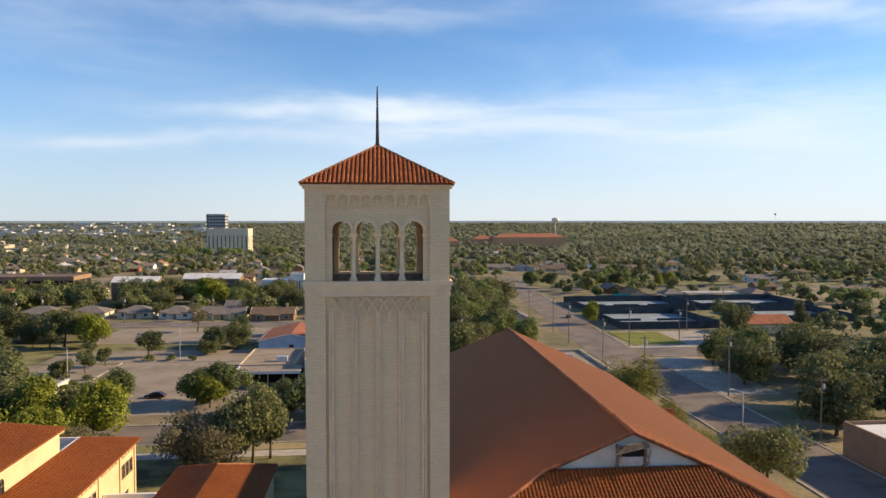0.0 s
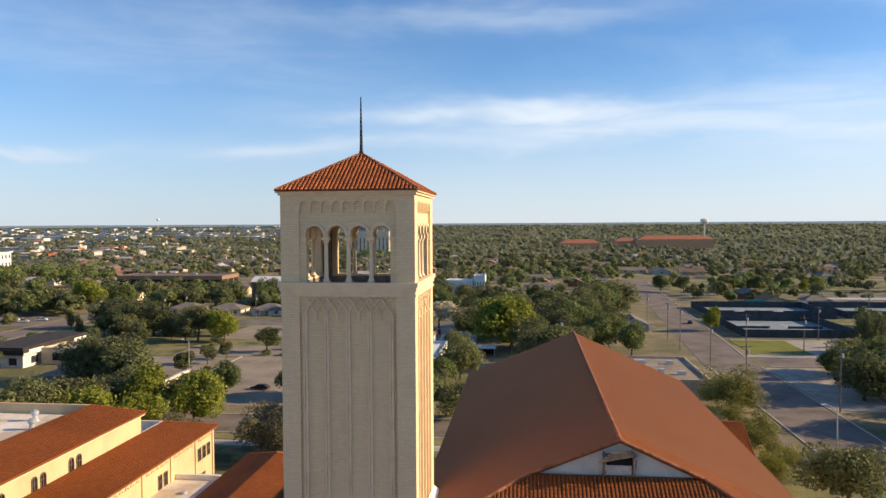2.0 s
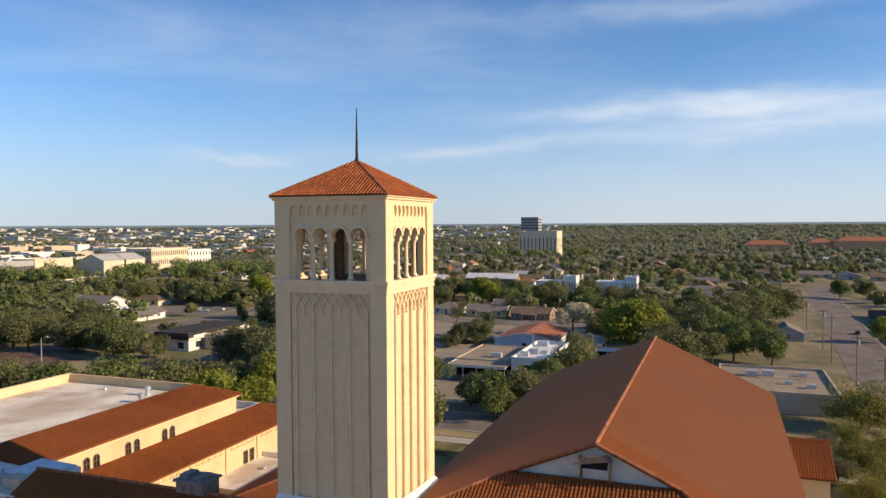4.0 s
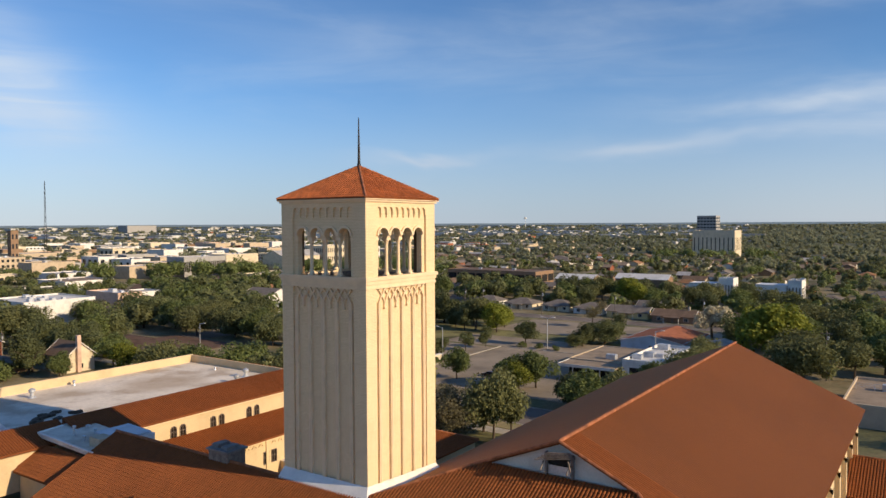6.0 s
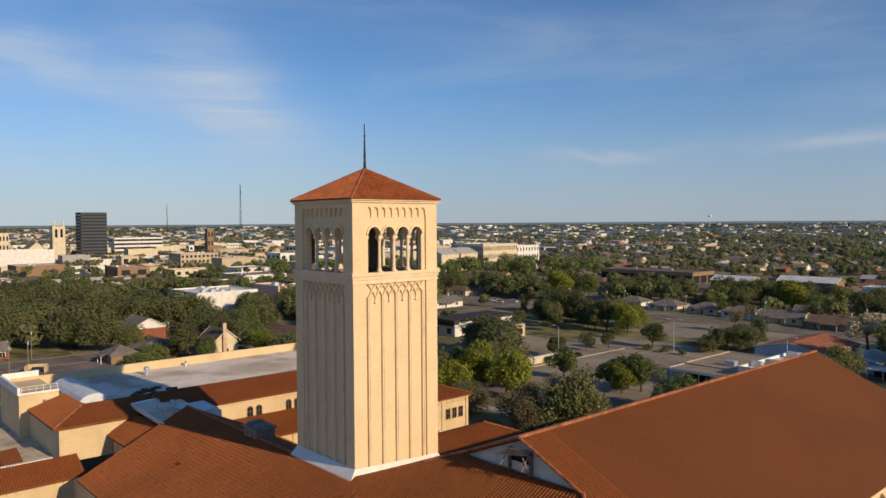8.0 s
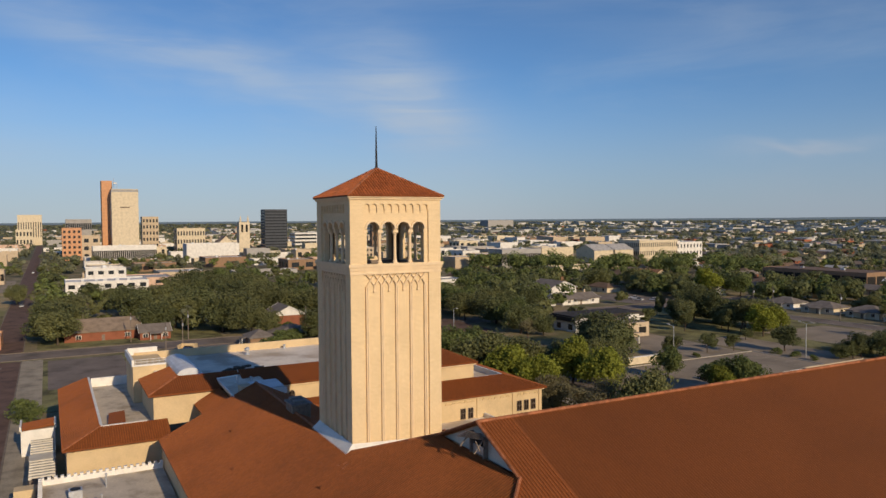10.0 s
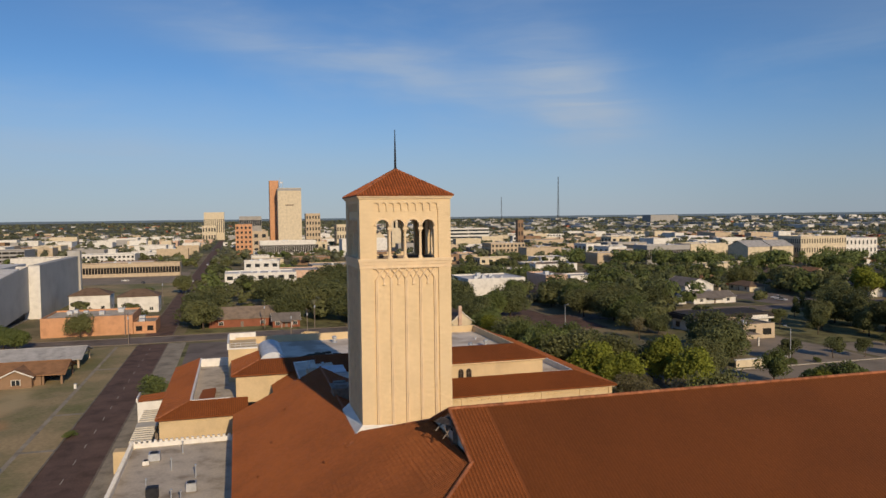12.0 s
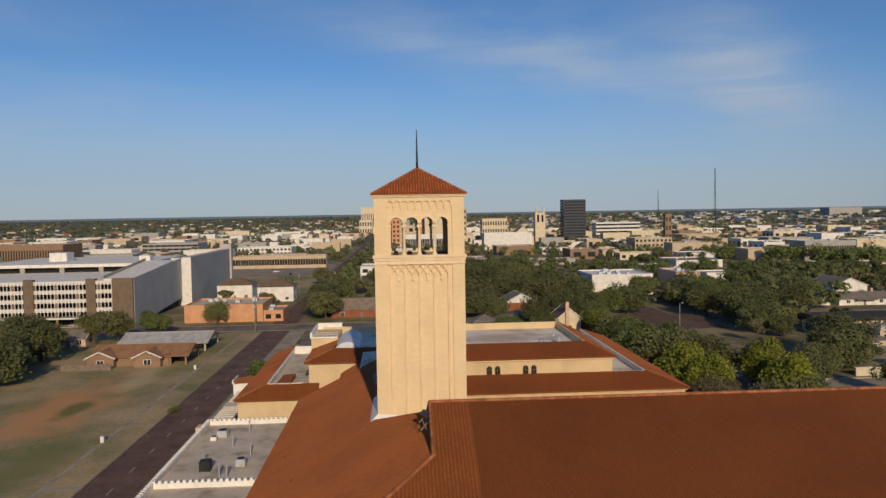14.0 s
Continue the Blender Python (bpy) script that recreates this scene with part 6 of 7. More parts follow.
def carport(x0, x1, y0, y1, z):
    c = thing("carport", "open carport with tan flat roof and dark interior", "carport")
    part("roof", MB().box(x0, x1, y0, y1, z - 0.35, z), ROOF_TAN, c)
    part("fascia", MB().box(x0 - 0.12, x1 + 0.12, y0 - 0.12, y0, z - 0.6, z + 0.12).box(x0 - 0.12, x0, y0, y1, z - 0.6, z + 0.12), W["white"], c)
    # the carport's inner shade is painted on as a near-black back wall
    part("back_wall", MB().box(x0, x1, y1 - 0.25, y1 - 0.05, 0, z - 0.36), DARK, c)
    for i in range(5):
        px = x0 + 0.3 + (x1 - x0 - 0.6) * i / 4
        part("post", MB().box(px - 0.1, px + 0.1, y0 + 0.2, y0 + 0.4, 0, z - 0.36), METAL, c)
    part("floor", MB().box(x0, x1, y0 - 2, y1, 0, 0.07), ASPHALT, c)
    block(x0 - 2, x1 + 2, y0 - 2, y1 + 2)


carport(-34.5, -19, 180, 187.2, 4.2)
roof_deck = flat_building(44, 186, 24, 30, 4.0, W["tan"], ROOF_TAN, "low flat building with fenced roof equipment", bays=0, units=5)
for i in range(7):
    part("fence_post", MB().box(-11 + i * 3.6, -10.9 + i * 3.6, 3.0, 3.1, 4.08, 5.6), METAL, roof_deck)
for z in (4.7, 5.1, 5.5):
    part("fence_rail", MB().box(-11, 10.7, 3.02, 3.08, z, z + 0.06), METAL, roof_deck)
flat_building(-119.5, 205.5, 16, 12, 4.2, W["tan"], ROOF_TAN, "low bank building with tan flat roof", bays=1, units=1, glass=DARK)
flat_building(87, 107, 14, 26, 5.2, W["brownbrick"], RW, "brown brick building with white flat roof", bays=3)
flat_building(-206, -9, 24, 30, 6.2, W["orange"], ROOF_GREY, "flat-roofed orange stucco commercial building", bays=0, units=5)
flat_building(-202, 10.0, 16, 7.6, 3.6, W["orange"], CONCRETE, "low orange annex with flat canopy roof", bays=2, glass=DARK)
mansard_bank()
flat_building(-368, 56, 26, 41, 8.6, W["white"], RW, "low white flat commercial building", bays=5, units=5, storeys=2)
flat_building(-408, 58, 16, 22, 13.0, W["white"], RW, "white two-storey flat-roofed block", bays=3, units=2, storeys=3)
flat_building(-494, -34, 16, 72, 9.0, W["tan"], R["tan"], "long low tan shop row with deep dark front", bays=8, frac=0.85, glass=DARK, units=1)
flat_building(-690, -80, 26, 55, 8.0, W["white"], RW, "white flat-roofed commercial building", bays=7, storeys=2)
flat_building(-590, -270, 40, 70, 18, W["brownbrick"], ROOF_GREY, "brown office building with vertical window strips", bays=18, storeys=1, frac=0.5)
flat_building(-745, -190, 40, 60, 12, W["grey"], ROOF_GREY, "dark grey parking building", bays=6, storeys=3, frac=0.9, glass=DARK)
flat_building(-270, 167, 30, 30, 9.4, W["white"], RW, "white flat-roofed warehouse with roof units", bays=0, units=8)
flat_building(-272, 201, 26, 12, 9.6, W["pink"], RW, "pinkish flat-roofed warehouse block", bays=0, units=3)
flat_building(-614, 303, 28, 36, 13.5, W["tan"], RW, "three-storey tan stone office building", bays=7, storeys=3)
flat_building(-204, 442, 68, 26, 9.2, W["brownbrick"], R["brown"], "long low brown-roofed apartment building", bays=9, frac=0.88, glass=DARK, parapet=0.3)
house(-123, 390, 22, 12, 0, W["brownbrick"], RW, "low hall with white metal gable roof", h=9.8, rise=2.4, porch=False, plain=True)
house(-85, 390, 28, 10, 0, W["brownbrick"], RW, "low hall with white metal gable roof", h=11.2, rise=2.4, porch=False, plain=True)
flat_building(-53, 390, 13, 12, 10.2, W["white"], BLUE_METAL, "white sheet-clad storage building with flat roof", bays=0, units=0, parapet=0.2)
flat_building(-42, 391, 7, 10, 12.4, W["white"], RW, "white building with striped wall", bays=5, storeys=1, frac=0.3)
flat_building(-21, 390, 14, 12, 10.6, W["white"], BLUE_METAL, "white sheet-clad storage building with flat roof", bays=0, units=0, parapet=0.2)
flat_building(-10.5, 390.5, 6, 12, 12.6, W["white"], RW, "white building with striped wall", bays=4, storeys=1, frac=0.3)
flat_building(-408, 494, 26, 44, 21.5, W["cream"], RW, "pale yellow institutional building", bays=11, storeys=3, frac=0.4)
flat_building(-412, 536, 24, 32, 19.0, W["white"], RW, "white flat-roofed institutional wing", bays=6, storeys=3, frac=0.35)
for gy in (433, 455):
    house(-407, gy, 20, 24, 90, W["cream"], R["pale"], "cream gabled institutional hall with pale roof", h=15.0, rise=4.5, porch=False, group="institutional halls", plain=True)
flat_building(-452, 383, 22, 40, 15.0, W["grey"], RW, "long dark-fronted columned hall", bays=12, frac=0.7, glass=DARK, units=1)
flat_building(-453, 420.5, 24, 34, 15.6, W["cream"], RW, "plain cream end block of the hall", bays=0, units=2)
flat_building(-470, 345, 22, 34, 9.0, W["tan"], RW, "low tan flat-roofed building beside the hall", bays=0, units=2)
flat_building(-702, 176, 24, 52, 18.0, W["white"], RW, "large white flat-roofed building", bays=0)
flat_building(-330, -190, 40, 60, 14, W["grey"], ROOF_GREY, "low grey concrete office block", bays=8, storeys=3)


def garage():
    g = thing("parking_garage", "grey concrete multi-storey parking garage with blank panel walls", "parking garage")
    x0, x1, y0, y1, step = -262, -190, -156, -41.6, 3.4
    # near-black core puts the shade between decks into colour
    part("core", MB().box(x0 + 1.5, x1 - 6, y0 + 1.5, y1 - 1.5, 0, 16.6), DARK, g)
    for i in range(6):
        z = step * i
        part("deck", MB().box(x0, x1, y0, y1, z - 0.2 if i else 0, z + 0.2), W["white"] if i == 5 else CONCRETE, g)
        if i:
            part("railing_band", MB().box(x1 - 0.05, x1 + 0.2, y0, y1, z - 0.3, z + 0.3), W["white"], g)
    n = int((y1 - y0) / 1.32)
    edge_line = []
    for k in range(2, 6):
        edge_line += [(0.09, step * k - 2.75), (0.09, step * k - 0.95), (0.55, step * k - 0.80), (0.55, step * k + 0.60)]
    outline = edge_line + [(-u, z) for u, z in reversed(edge_line)]
    fin, m = MB(), len(outline)
    fin.v = [(d, u, z) for d in (0.0, 0.26) for u, z in outline]
    fin.f = [tuple(range(m - 1, -1, -1)), tuple(range(m, 2 * m))] + [(a, (a + 1) % m, (a + 1) % m + m, a + m) for a in range(m)]
    fin_mesh = fin.mesh("fin", W["white"])
    for i in range(n):
        f = part("fin", fin_mesh, None, g)
        f.location = (x1 + 0.22, y0 + 1 + i * 1.32, 0)
    for y in range(-150, -50, 8):
        part("column", MB().box(x1 - 0.6, x1 + 0.1, y - 0.4, y + 0.4, 0, 16), W["brownbrick"], g)
    for a, b in ((-107, -103.5), (-132, -128.5), (-81.6, -78.0), (-58.7, -55.2), (-49.1, -41.4)):
        part("pier", MB().box(x1 - 1.2, x1 + 1.0, a, b, 0, 18.3), PIER, g, "brown brick pier")
    part("panel_wall", MB().slab([(-252.2, y1 - 0.1, 22.2), (x1 - 0.2, y1 - 0.1, 18.3), (x1 - 0.2, y1 + 0.35, 18.3), (-252.2, y1 + 0.35, 22.2)], 18.3), PANEL, g, "blank grey panel wall")
    part("panel_wall", MB().box(-252.4, -252, -46, -37, 0, 22.2), W["white"], g, "pale panel wall")
    part("panel_wall", MB().box(-330, -252.4, -41, -37, 0, 22.6), PANEL, g, "blank grey panel wall")
    part("stair_tower", MB().box(-334, -330.2, -42, -36, 0, 25.4), PANEL, g)
    # sloping ramp deck along the panel wall, and the raised rear deck over a dark gap
    part("ramp", MB().slab([(x1 - 3, y1 - 12, 17.9), (x1 - 3, y1 - 0.3, 17.9), (-241, y1 - 0.3, 21.9), (-241, y1 - 12, 21.9)], 0.8), W["white"], g)
    part("ramp_parapet", MB().slab([(x1 - 3, y1 - 12.4, 19.0), (x1 - 3, y1 - 12.05, 19.0), (-241, y1 - 12.05, 23.0), (-241, y1 - 12.4, 23.0)], 1.9), CONCRETE, g)
    part("upper_deck", MB().box(-300, -240, -128, -54, 19.6, 21.0), W["white"], g)
    # near-black block painted as the shade under the raised deck
    part("upper_core", MB().box(-299, -243, -126, -56, 16, 19.6), DARK, g)
    for y in range(-124, -54, 17):
        part("upper_column", MB().box(-241.2, -240.4, y - 1.0, y + 1.0, 16.9, 19.6), CONCRETE, g)
    part("stair_head", MB().box(-272, -264, -106, -98, 21, 25.0), W["white"], g)
    part("stair_head", MB().box(-262, -257, -62, -57, 21, 23.4), W["white"], g)
    block(-336, -184, -158, -30)


PIER = material("dark_brown_brick", (0.17, 0.125, 0.09), 0.9, 0.1, 0.4, 6)
PANEL = material("grey_wall_panel", (0.44, 0.43, 0.41), 0.8, 0.06, 0.12, 3)
garage()


# ---- downtown and landmarks ----
def tower_block(x, y, w, d, h, wall, label, storeys, bays, glass=None, frac=0.5, rot=0, units=2):
    return flat_building(x, y, w, d, h, wall, RW, label, rot, storeys, bays, "office_tower", glass, units, "downtown", frac, 1.5, "tower")


slab_tower = tower_block(-818, 104.5, 20, 27.5, 76, W["cream"], "tall cream slab tower with plain end wall", 1, 0)
part("crown_band", MB().box(-10.1, 10.1, -13.85, 13.85, 74.2, 77.0), W["grey"], slab_tower, "grey louvred crown band")
part("sign_bar", MB().box(10.02, 10.12, -5.0, 5.0, 56.6, 57.8), PIER, slab_tower, "row of dark lettering bars")
part("antenna", MB().tube((-4, -10, 77), (-4, -10, 90), 0.35, 0.2, 6).tube((-2, -7, 77), (-2, -7, 86), 0.3, 0.15, 6), METAL, slab_tower, "thin rooftop antennas")
part("dish", MB().lathe([(1.8, 83.5), (1.6, 85.0), (0.3, 85.4)], -3, -9, 10), W["white"], slab_tower, "white antenna drum")
tower_block(-842, 88, 20, 11, 86, W["orange"], "tall orange-brown slab tower", 1, 0)
tower_block(-822, 51, 26, 19, 33.5, W["orange"], "orange brick office building", 6, 6)
tower_block(-820, 69.5, 20, 18, 25, W["tan"], "low tan stone office block", 3, 3)
tower_block(-1476, 0, 30, 39, 54, W["cream"], "cream tower with dark vertical windows", 1, 8, frac=0.35)
tower_block(-1420, -8, 26, 26, 28, W["cream"], "low cream stone wing building", 2, 5)
tower_block(-880, 60, 18, 27, 43, W["grey"], "open steel frame rooftop block", 3, 8, frac=0.8)
flat_building(-716, 95, 22, 58, 17, W["white"], RW, "long white arcaded bank podium", bays=12, frac=0.8, glass=DARK)
tower_block(-910, 141, 18, 19, 46, W["tan"], "pale tan downtown office tower", 6, 5)
tower_block(-906, 188, 26, 34, 31, W["cream"], "low yellow stone building", 3, 8)
tower_block(-904, 297, 22, 30, 55, W["charcoal"], "black glass office tower", 14, 10, GLASS, 0.94)
tower_block(-650, 335, 6.5, 6.5, 35, W["brownbrick"], "square red brick downtown tower", 4, 2)
flat_building(-1024, 392, 26, 68, 22, W["white"], RW, "long white banded office building", bays=1, storeys=4, frac=0.98)
tower_block(-211, 995, 24, 20, 48, W["grey"], "tall grey hotel tower north of town", 12, 6, frac=0.7)
tower_block(-175, 895, 47, 32, 30, W["cream"], "wide cream hotel podium block", 1, 10, frac=0.22)
for sx, sy, sw, sd, sh in ((243, 1190, 116, 30, 14), (170, 1205, 36, 26, 11), (95, 1160, 62, 24, 9)):
    house(sx, sy, sw, sd, 0, W["orange"], R["school"], "wide brick school building with red hipped roof", h=sh, rise=6.0, gable=False, porch=False, group="school buildings", plain=True)


def steeple():
    st = thing("far_church", "cream stone church with open square steeple", "church", at=pose(-775, 226, 0) @ Matrix.Diagonal((0.86, 0.86, 0.95, 1)))
    part("steeple_shaft", MB().box(-7, 7, -7, 7, 0, 42), W["cream"], st)
    for s in (-5, 5):
        part("pinnacle", MB().lathe([(1.4, 42), (1.1, 46), (0.2, 50)], 6, s, 6), W["cream"], st)
    for s in (-3, 3):
        # near-black sheets paint the shade of the belfry openings
        part("belfry_opening", MB().box(7.0, 7.06, s - 1.4, s + 1.4, 30, 39), DARK, st)
    part("nave", MB().box(-20, 6, -40, -9, 0, 12), W["cream"], st)
    part("nave_roof", MB().slab([(7, -41, 12), (7, -24, 26), (-21, -24, 26), (-21, -41, 12)], .5).slab([(7, -24, 26), (7, -8, 12), (-21, -8, 12), (-21, -24, 26)], .5), R["tan"], st)
    part("nave_gable", MB().quad((6.5, -40, 12), (6.5, -9, 12), (6.5, -24, 25.5)), W["cream"], st)


steeple()


def mast(x, y, h, r=2.2):
    ms = thing("radio_mast", "slender steel lattice radio mast", "mast", "masts", pose(x, y, 0))
    mb = MB()
    for i in range(3):
        a = 2 * pi * i / 3
        mb.tube((r * cos(a), r * sin(a), 0), (0.4 * cos(a), 0.4 * sin(a), h), 0.26, 0.2, 4)
        for k in range(16):
            f0, f1 = k / 16, (k + 1) / 16
            r0, r1, b = r + (0.4 - r) * f0, r + (0.4 - r) * f1, 2 * pi * (i + 1) / 3
            mb.tube((r0 * cos(a), r0 * sin(a), h * f0), (r1 * cos(b), r1 * sin(b), h * f1), 0.2, 0.2, 3)
    part("lattice", mb, IRON, ms)


mast(-917, 502, 98)
mast(-1700, 700, 90)


def water_tower(x, y, h):
    wt = thing("water_tower", "white elevated water tower on the horizon", "water tower", "", pose(x, y, far_height(hypot(x - CX, y - CY))))
    part("tank", MB().lathe([(1, h - 9), (5.6, h - 7), (6.6, h - 4.5), (5.6, h - 1.3), (1, h)], 0, 0, 16), W["white"], wt)
    part("stem", MB().lathe([(1.4, 0), (0.9, h * .4), (0.9, h - 8.6)], 0, 0, 10), W["white"], wt)


water_tower(298, 1227, 46.5)
water_tower(1900, 3400, 48)
water_tower(-1500, 2900, 50)
flat_building(-2466, 1640, 60, 120, 38, W["grey"], ROOF_GREY, "huge dark grey block on the horizon", bays=0, units=0)
for i in range(4):
    sx, sy = -2120 + 44 * i, 2080 + 44 * i
    sl = thing("storage_dome", "white pointed storage building on the horizon", "storage", "far storage buildings", pose(sx, sy, 0))
    part("wall", MB().lathe([(24, 0), (24, 5), (1, 30)], 0, 0, 4), W["white"], sl)


# ---- tennis park ----
COURT_BLUE = material("court_blue", (0.25, 0.32, 0.37), 0.85, 0.08, 0.2, 4)
COURT_GREEN = material("court_surround", (0.24, 0.29, 0.31), 0.85, 0.1, 0.2, 4)
SCREEN = material("dark_windscreen", (0.05, 0.062, 0.07), 0.9, 0.15, 0.4, 5)
TEAL = material("teal_banner", (0.02, 0.25, 0.22), 0.8, 0.1, 1, 5)


def court_group(x0, x1, y0, y1, n):
    ob = thing("tennis_court", "fenced blue-grey tennis courts with dark windscreens", "tennis court", "tennis courts")
    part("surface", MB().box(x0, x1, y0, y1, -0.2, 0.08), COURT_GREEN, ob)
    w = (x1 - x0) / n
    for i in range(n):
        cx = x0 + w * (i + .5)
        cy = (y0 + y1) / 2
        part("court", MB().box(cx - 5.5, cx + 5.5, cy - 11.9, cy + 11.9, 0.08, 0.1), COURT_BLUE, ob)
        ln = MB()
        for s in (-5.45, -4.1, 4.1, 5.45):
            ln.box(cx + s - .06, cx + s + .06, cy - 11.9, cy + 11.9, 0.1, 0.11)
        for s in (-11.8, -6.4, 6.4, 11.8):
            ln.box(cx - 5.4, cx + 5.4, cy + s - .06, cy + s + .06, 0.11, 0.118)
        part("line", ln, W["white"], ob)
        part("net", MB().box(cx - 6.2, cx + 6.2, cy - .03, cy + .03, 0.1, 1.05), SCREEN, ob)
    t = 0.06
    for a in ((x0, x1, y0, y0 + t), (x0, x1, y1 - t, y1), (x0, x0 + t, y0, y1), (x1 - t, x1, y0, y1)):
        part("screen", MB().box(*a, 0.1, 2.9), SCREEN, ob)
    px = [x0 + (x1 - x0) * i / 8 for i in range(9)]
    for q in px:
        for y in (y0, y1):
            part("post", MB().tube((q, y, 0), (q, y, 3.5), 0.05, 0.05, 5), IRON, ob)
    block(x0 - 2, x1 + 2, y0 - 2, y1 + 2)


court_group(90, 128, 267, 312, 2)
court_group(92, 142, 320, 361, 3)
court_group(147, 199, 322, 362, 3)
court_group(152, 192, 280, 316, 2)
patch("park_grass", 129, 151, 264, 319, 0.05, LAWN, "strip of grass between the courts", "lawn", False)
shade = thing("shade_shelter", "long shade shelter with pale flat roof", "shelter", "", pose(172, 371, 0))
part("roof", MB().box(-14, 14, -5, 5, 3.2, 3.5), R["pale"], shade)
for sx in (-12, 0, 12):
    part("post", MB().box(sx - .1, sx + .1, -.1, .1, 0, 3.2), METAL, shade)
part("teal_banner_sheet", MB().box(117, 126, 361.1, 361.2, 0.6, 3.9), TEAL, tagged(new("fence_banner"), "teal cloth banner on the court fence", "banner"))


# ---- poles, lamps, vehicles ----
def utility_pole(x, y, h=11, arm=True, group="utility poles"):
    p = thing("utility_pole", "weathered wooden utility pole with crossarm", "utility pole", group, pose(x, y, 0))
    part("pole", MB().tube((0, 0, 0), (0, 0, h), 0.17, 0.12, 7), TIMBER, p)
    if arm:
        part("crossarm", MB().box(-1.3, 1.3, -0.07, 0.07, h - 0.8, h - 0.65), TIMBER, p)
        part("transformer", MB().lathe([(0.25, h - 2.4), (0.25, h - 1.5), (0.1, h - 1.4)], 0.4, 0, 8), METAL, p)


def street_lamp(x, y, h=9.5, rot=0, twin=False):
    p = thing("street_lamp", "grey metal street lamp with arm", "street lamp", "street lamps", pose(x, y, 0, 0, 0, rot))
    part("pole", MB().tube((0, 0, 0), (0, 0, h), 0.13, 0.09, 7), METAL, p)
    for s in ((-1, 1) if twin else (1,)):
        part("arm", MB().tube((0, 0, h - .1), (s * 2.0, 0, h + .35), 0.06, 0.05, 5), METAL, p)
        part("lamp_head", MB().box(*sorted((s * 1.7, s * 2.6)), -.17, .17, h + .28, h + .45), W["white"], p)


for x, y, r, tw in ((-58, 221, 0, True), (-76, 187, 180, False), (2.5, 129, 0, False), (-146, 153, 0, False), (-20, 214, 0, False), (66, 128, 180, False)):
    street_lamp(x, y, 10 if tw else 9.5, r, tw)
for x, y, h in ((62.4, 238, 14), (63, 262, 13), (62, 300, 12), (80.5, 231, 13), (98, 233, 12), (80.5, 163, 14), (63.8, 172, 13), (81, 128, 12), (63.8, 205, 13), (-172, 66, 9), (-186, 70, 10), (-166, 60, 9), (-100, 300, 11), (-132, 302, 11), (-66, 300, 11), (24, 215, 13), (-168, 8, 11), (-190, 4, 12), (-190, 52, 10), (-142, 302, 10), (-30, 301, 11), (-186, 112, 9), (113, 262, 12), (150, 310, 12), (-290, 60, 10), (-285, 8, 12)):
    utility_pole(x, y, h)


CARS = [material("car_" + n, c, 0.3, 0.03, 1, 4, 0, spec=0.6) for n, c in (("maroon", (0.05, 0.02, 0.018)), ("white", (0.75, 0.75, 0.75)), ("black", (0.02, 0.02, 0.022)), ("silver", (0.4, 0.41, 0.43)))]
RUBBER = material("tyre_rubber", (0.02, 0.02, 0.02), 0.9, 0.1, 3, 20)


def car(x, y, rot, paint, label, pickup=False):
    c = thing("pickup_truck" if pickup else "car", label, "truck" if pickup else "car", "parked vehicles", pose(x, y, 0, 0, 0, rot))
    L2, w = (2.8, 0.98) if pickup else (2.3, 0.9)
    body = MB()
    prof = [(-L2, 0.35), (-L2, 0.85), (-L2 + .2, 0.95), (L2 - .9, 0.95), (L2 - .1, 0.78), (L2, 0.6), (L2, 0.35)]
    n = len(prof)
    body.v += [(u, s * w, z) for s in (-1, 1) for u, z in prof]
    body.f += [tuple(range(n - 1, -1, -1)), tuple(range(n, 2 * n))] + [(i, (i + 1) % n, (i + 1) % n + n, i + n) for i in range(n)]
    part("body", body, paint, c)
    cab = MB()
    prof = [(-0.3, .95), (-0.15, 1.65), (0.85, 1.65), (1.45, .95)] if pickup else [(-1.9, .95), (-1.2, 1.42), (0.35, 1.42), (1.2, .95)]
    cab.v += [(u, s * (w - (.1 if z < 1 else .22)), z) for s in (-1, 1) for u, z in prof]
    cab.f += [(3, 2, 1, 0), (4, 5, 6, 7)] + [(i, (i + 1) % 4, (i + 1) % 4 + 4, i + 4) for i in range(4)]
    part("cabin_glass", cab, GLASS, c)
    zt = 1.65 if pickup else 1.42
    part("roof_panel", MB().box(prof[1][0], prof[2][0], -w + .2, w - .2, zt, zt + .05), paint, c)
    for sx in (-1, 1):
        for sy in (-1, 1):
            wh = MB()
            wh.tube((sx * L2 * .62, sy * (w - .2), .34), (sx * L2 * .62, sy * (w + .01), .34), .34, .34, 12)
            wheel = part("wheel", wh, RUBBER, c)
            part("rim", MB().tube((sx * L2 * .62, sy * (w + .0), .34), (sx * L2 * .62, sy * (w + .03), .34), .19, .17, 8), METAL, wheel)
        part("headlight" if sx > 0 else "tail_light", MB().box(*sorted((sx * (L2 - .02), sx * (L2 + .02))), -w + .12, -w + .45, .62, .76).box(*sorted((sx * (L2 - .02), sx * (L2 + .02))), w - .45, w - .12, .62, .76), W["white"] if sx > 0 else W["redbrick"], c)


car(-51, 172.8, 176, CARS[0], "dark maroon parked sedan")
car(79, 302, 80, CARS[2], "black sedan on the street")
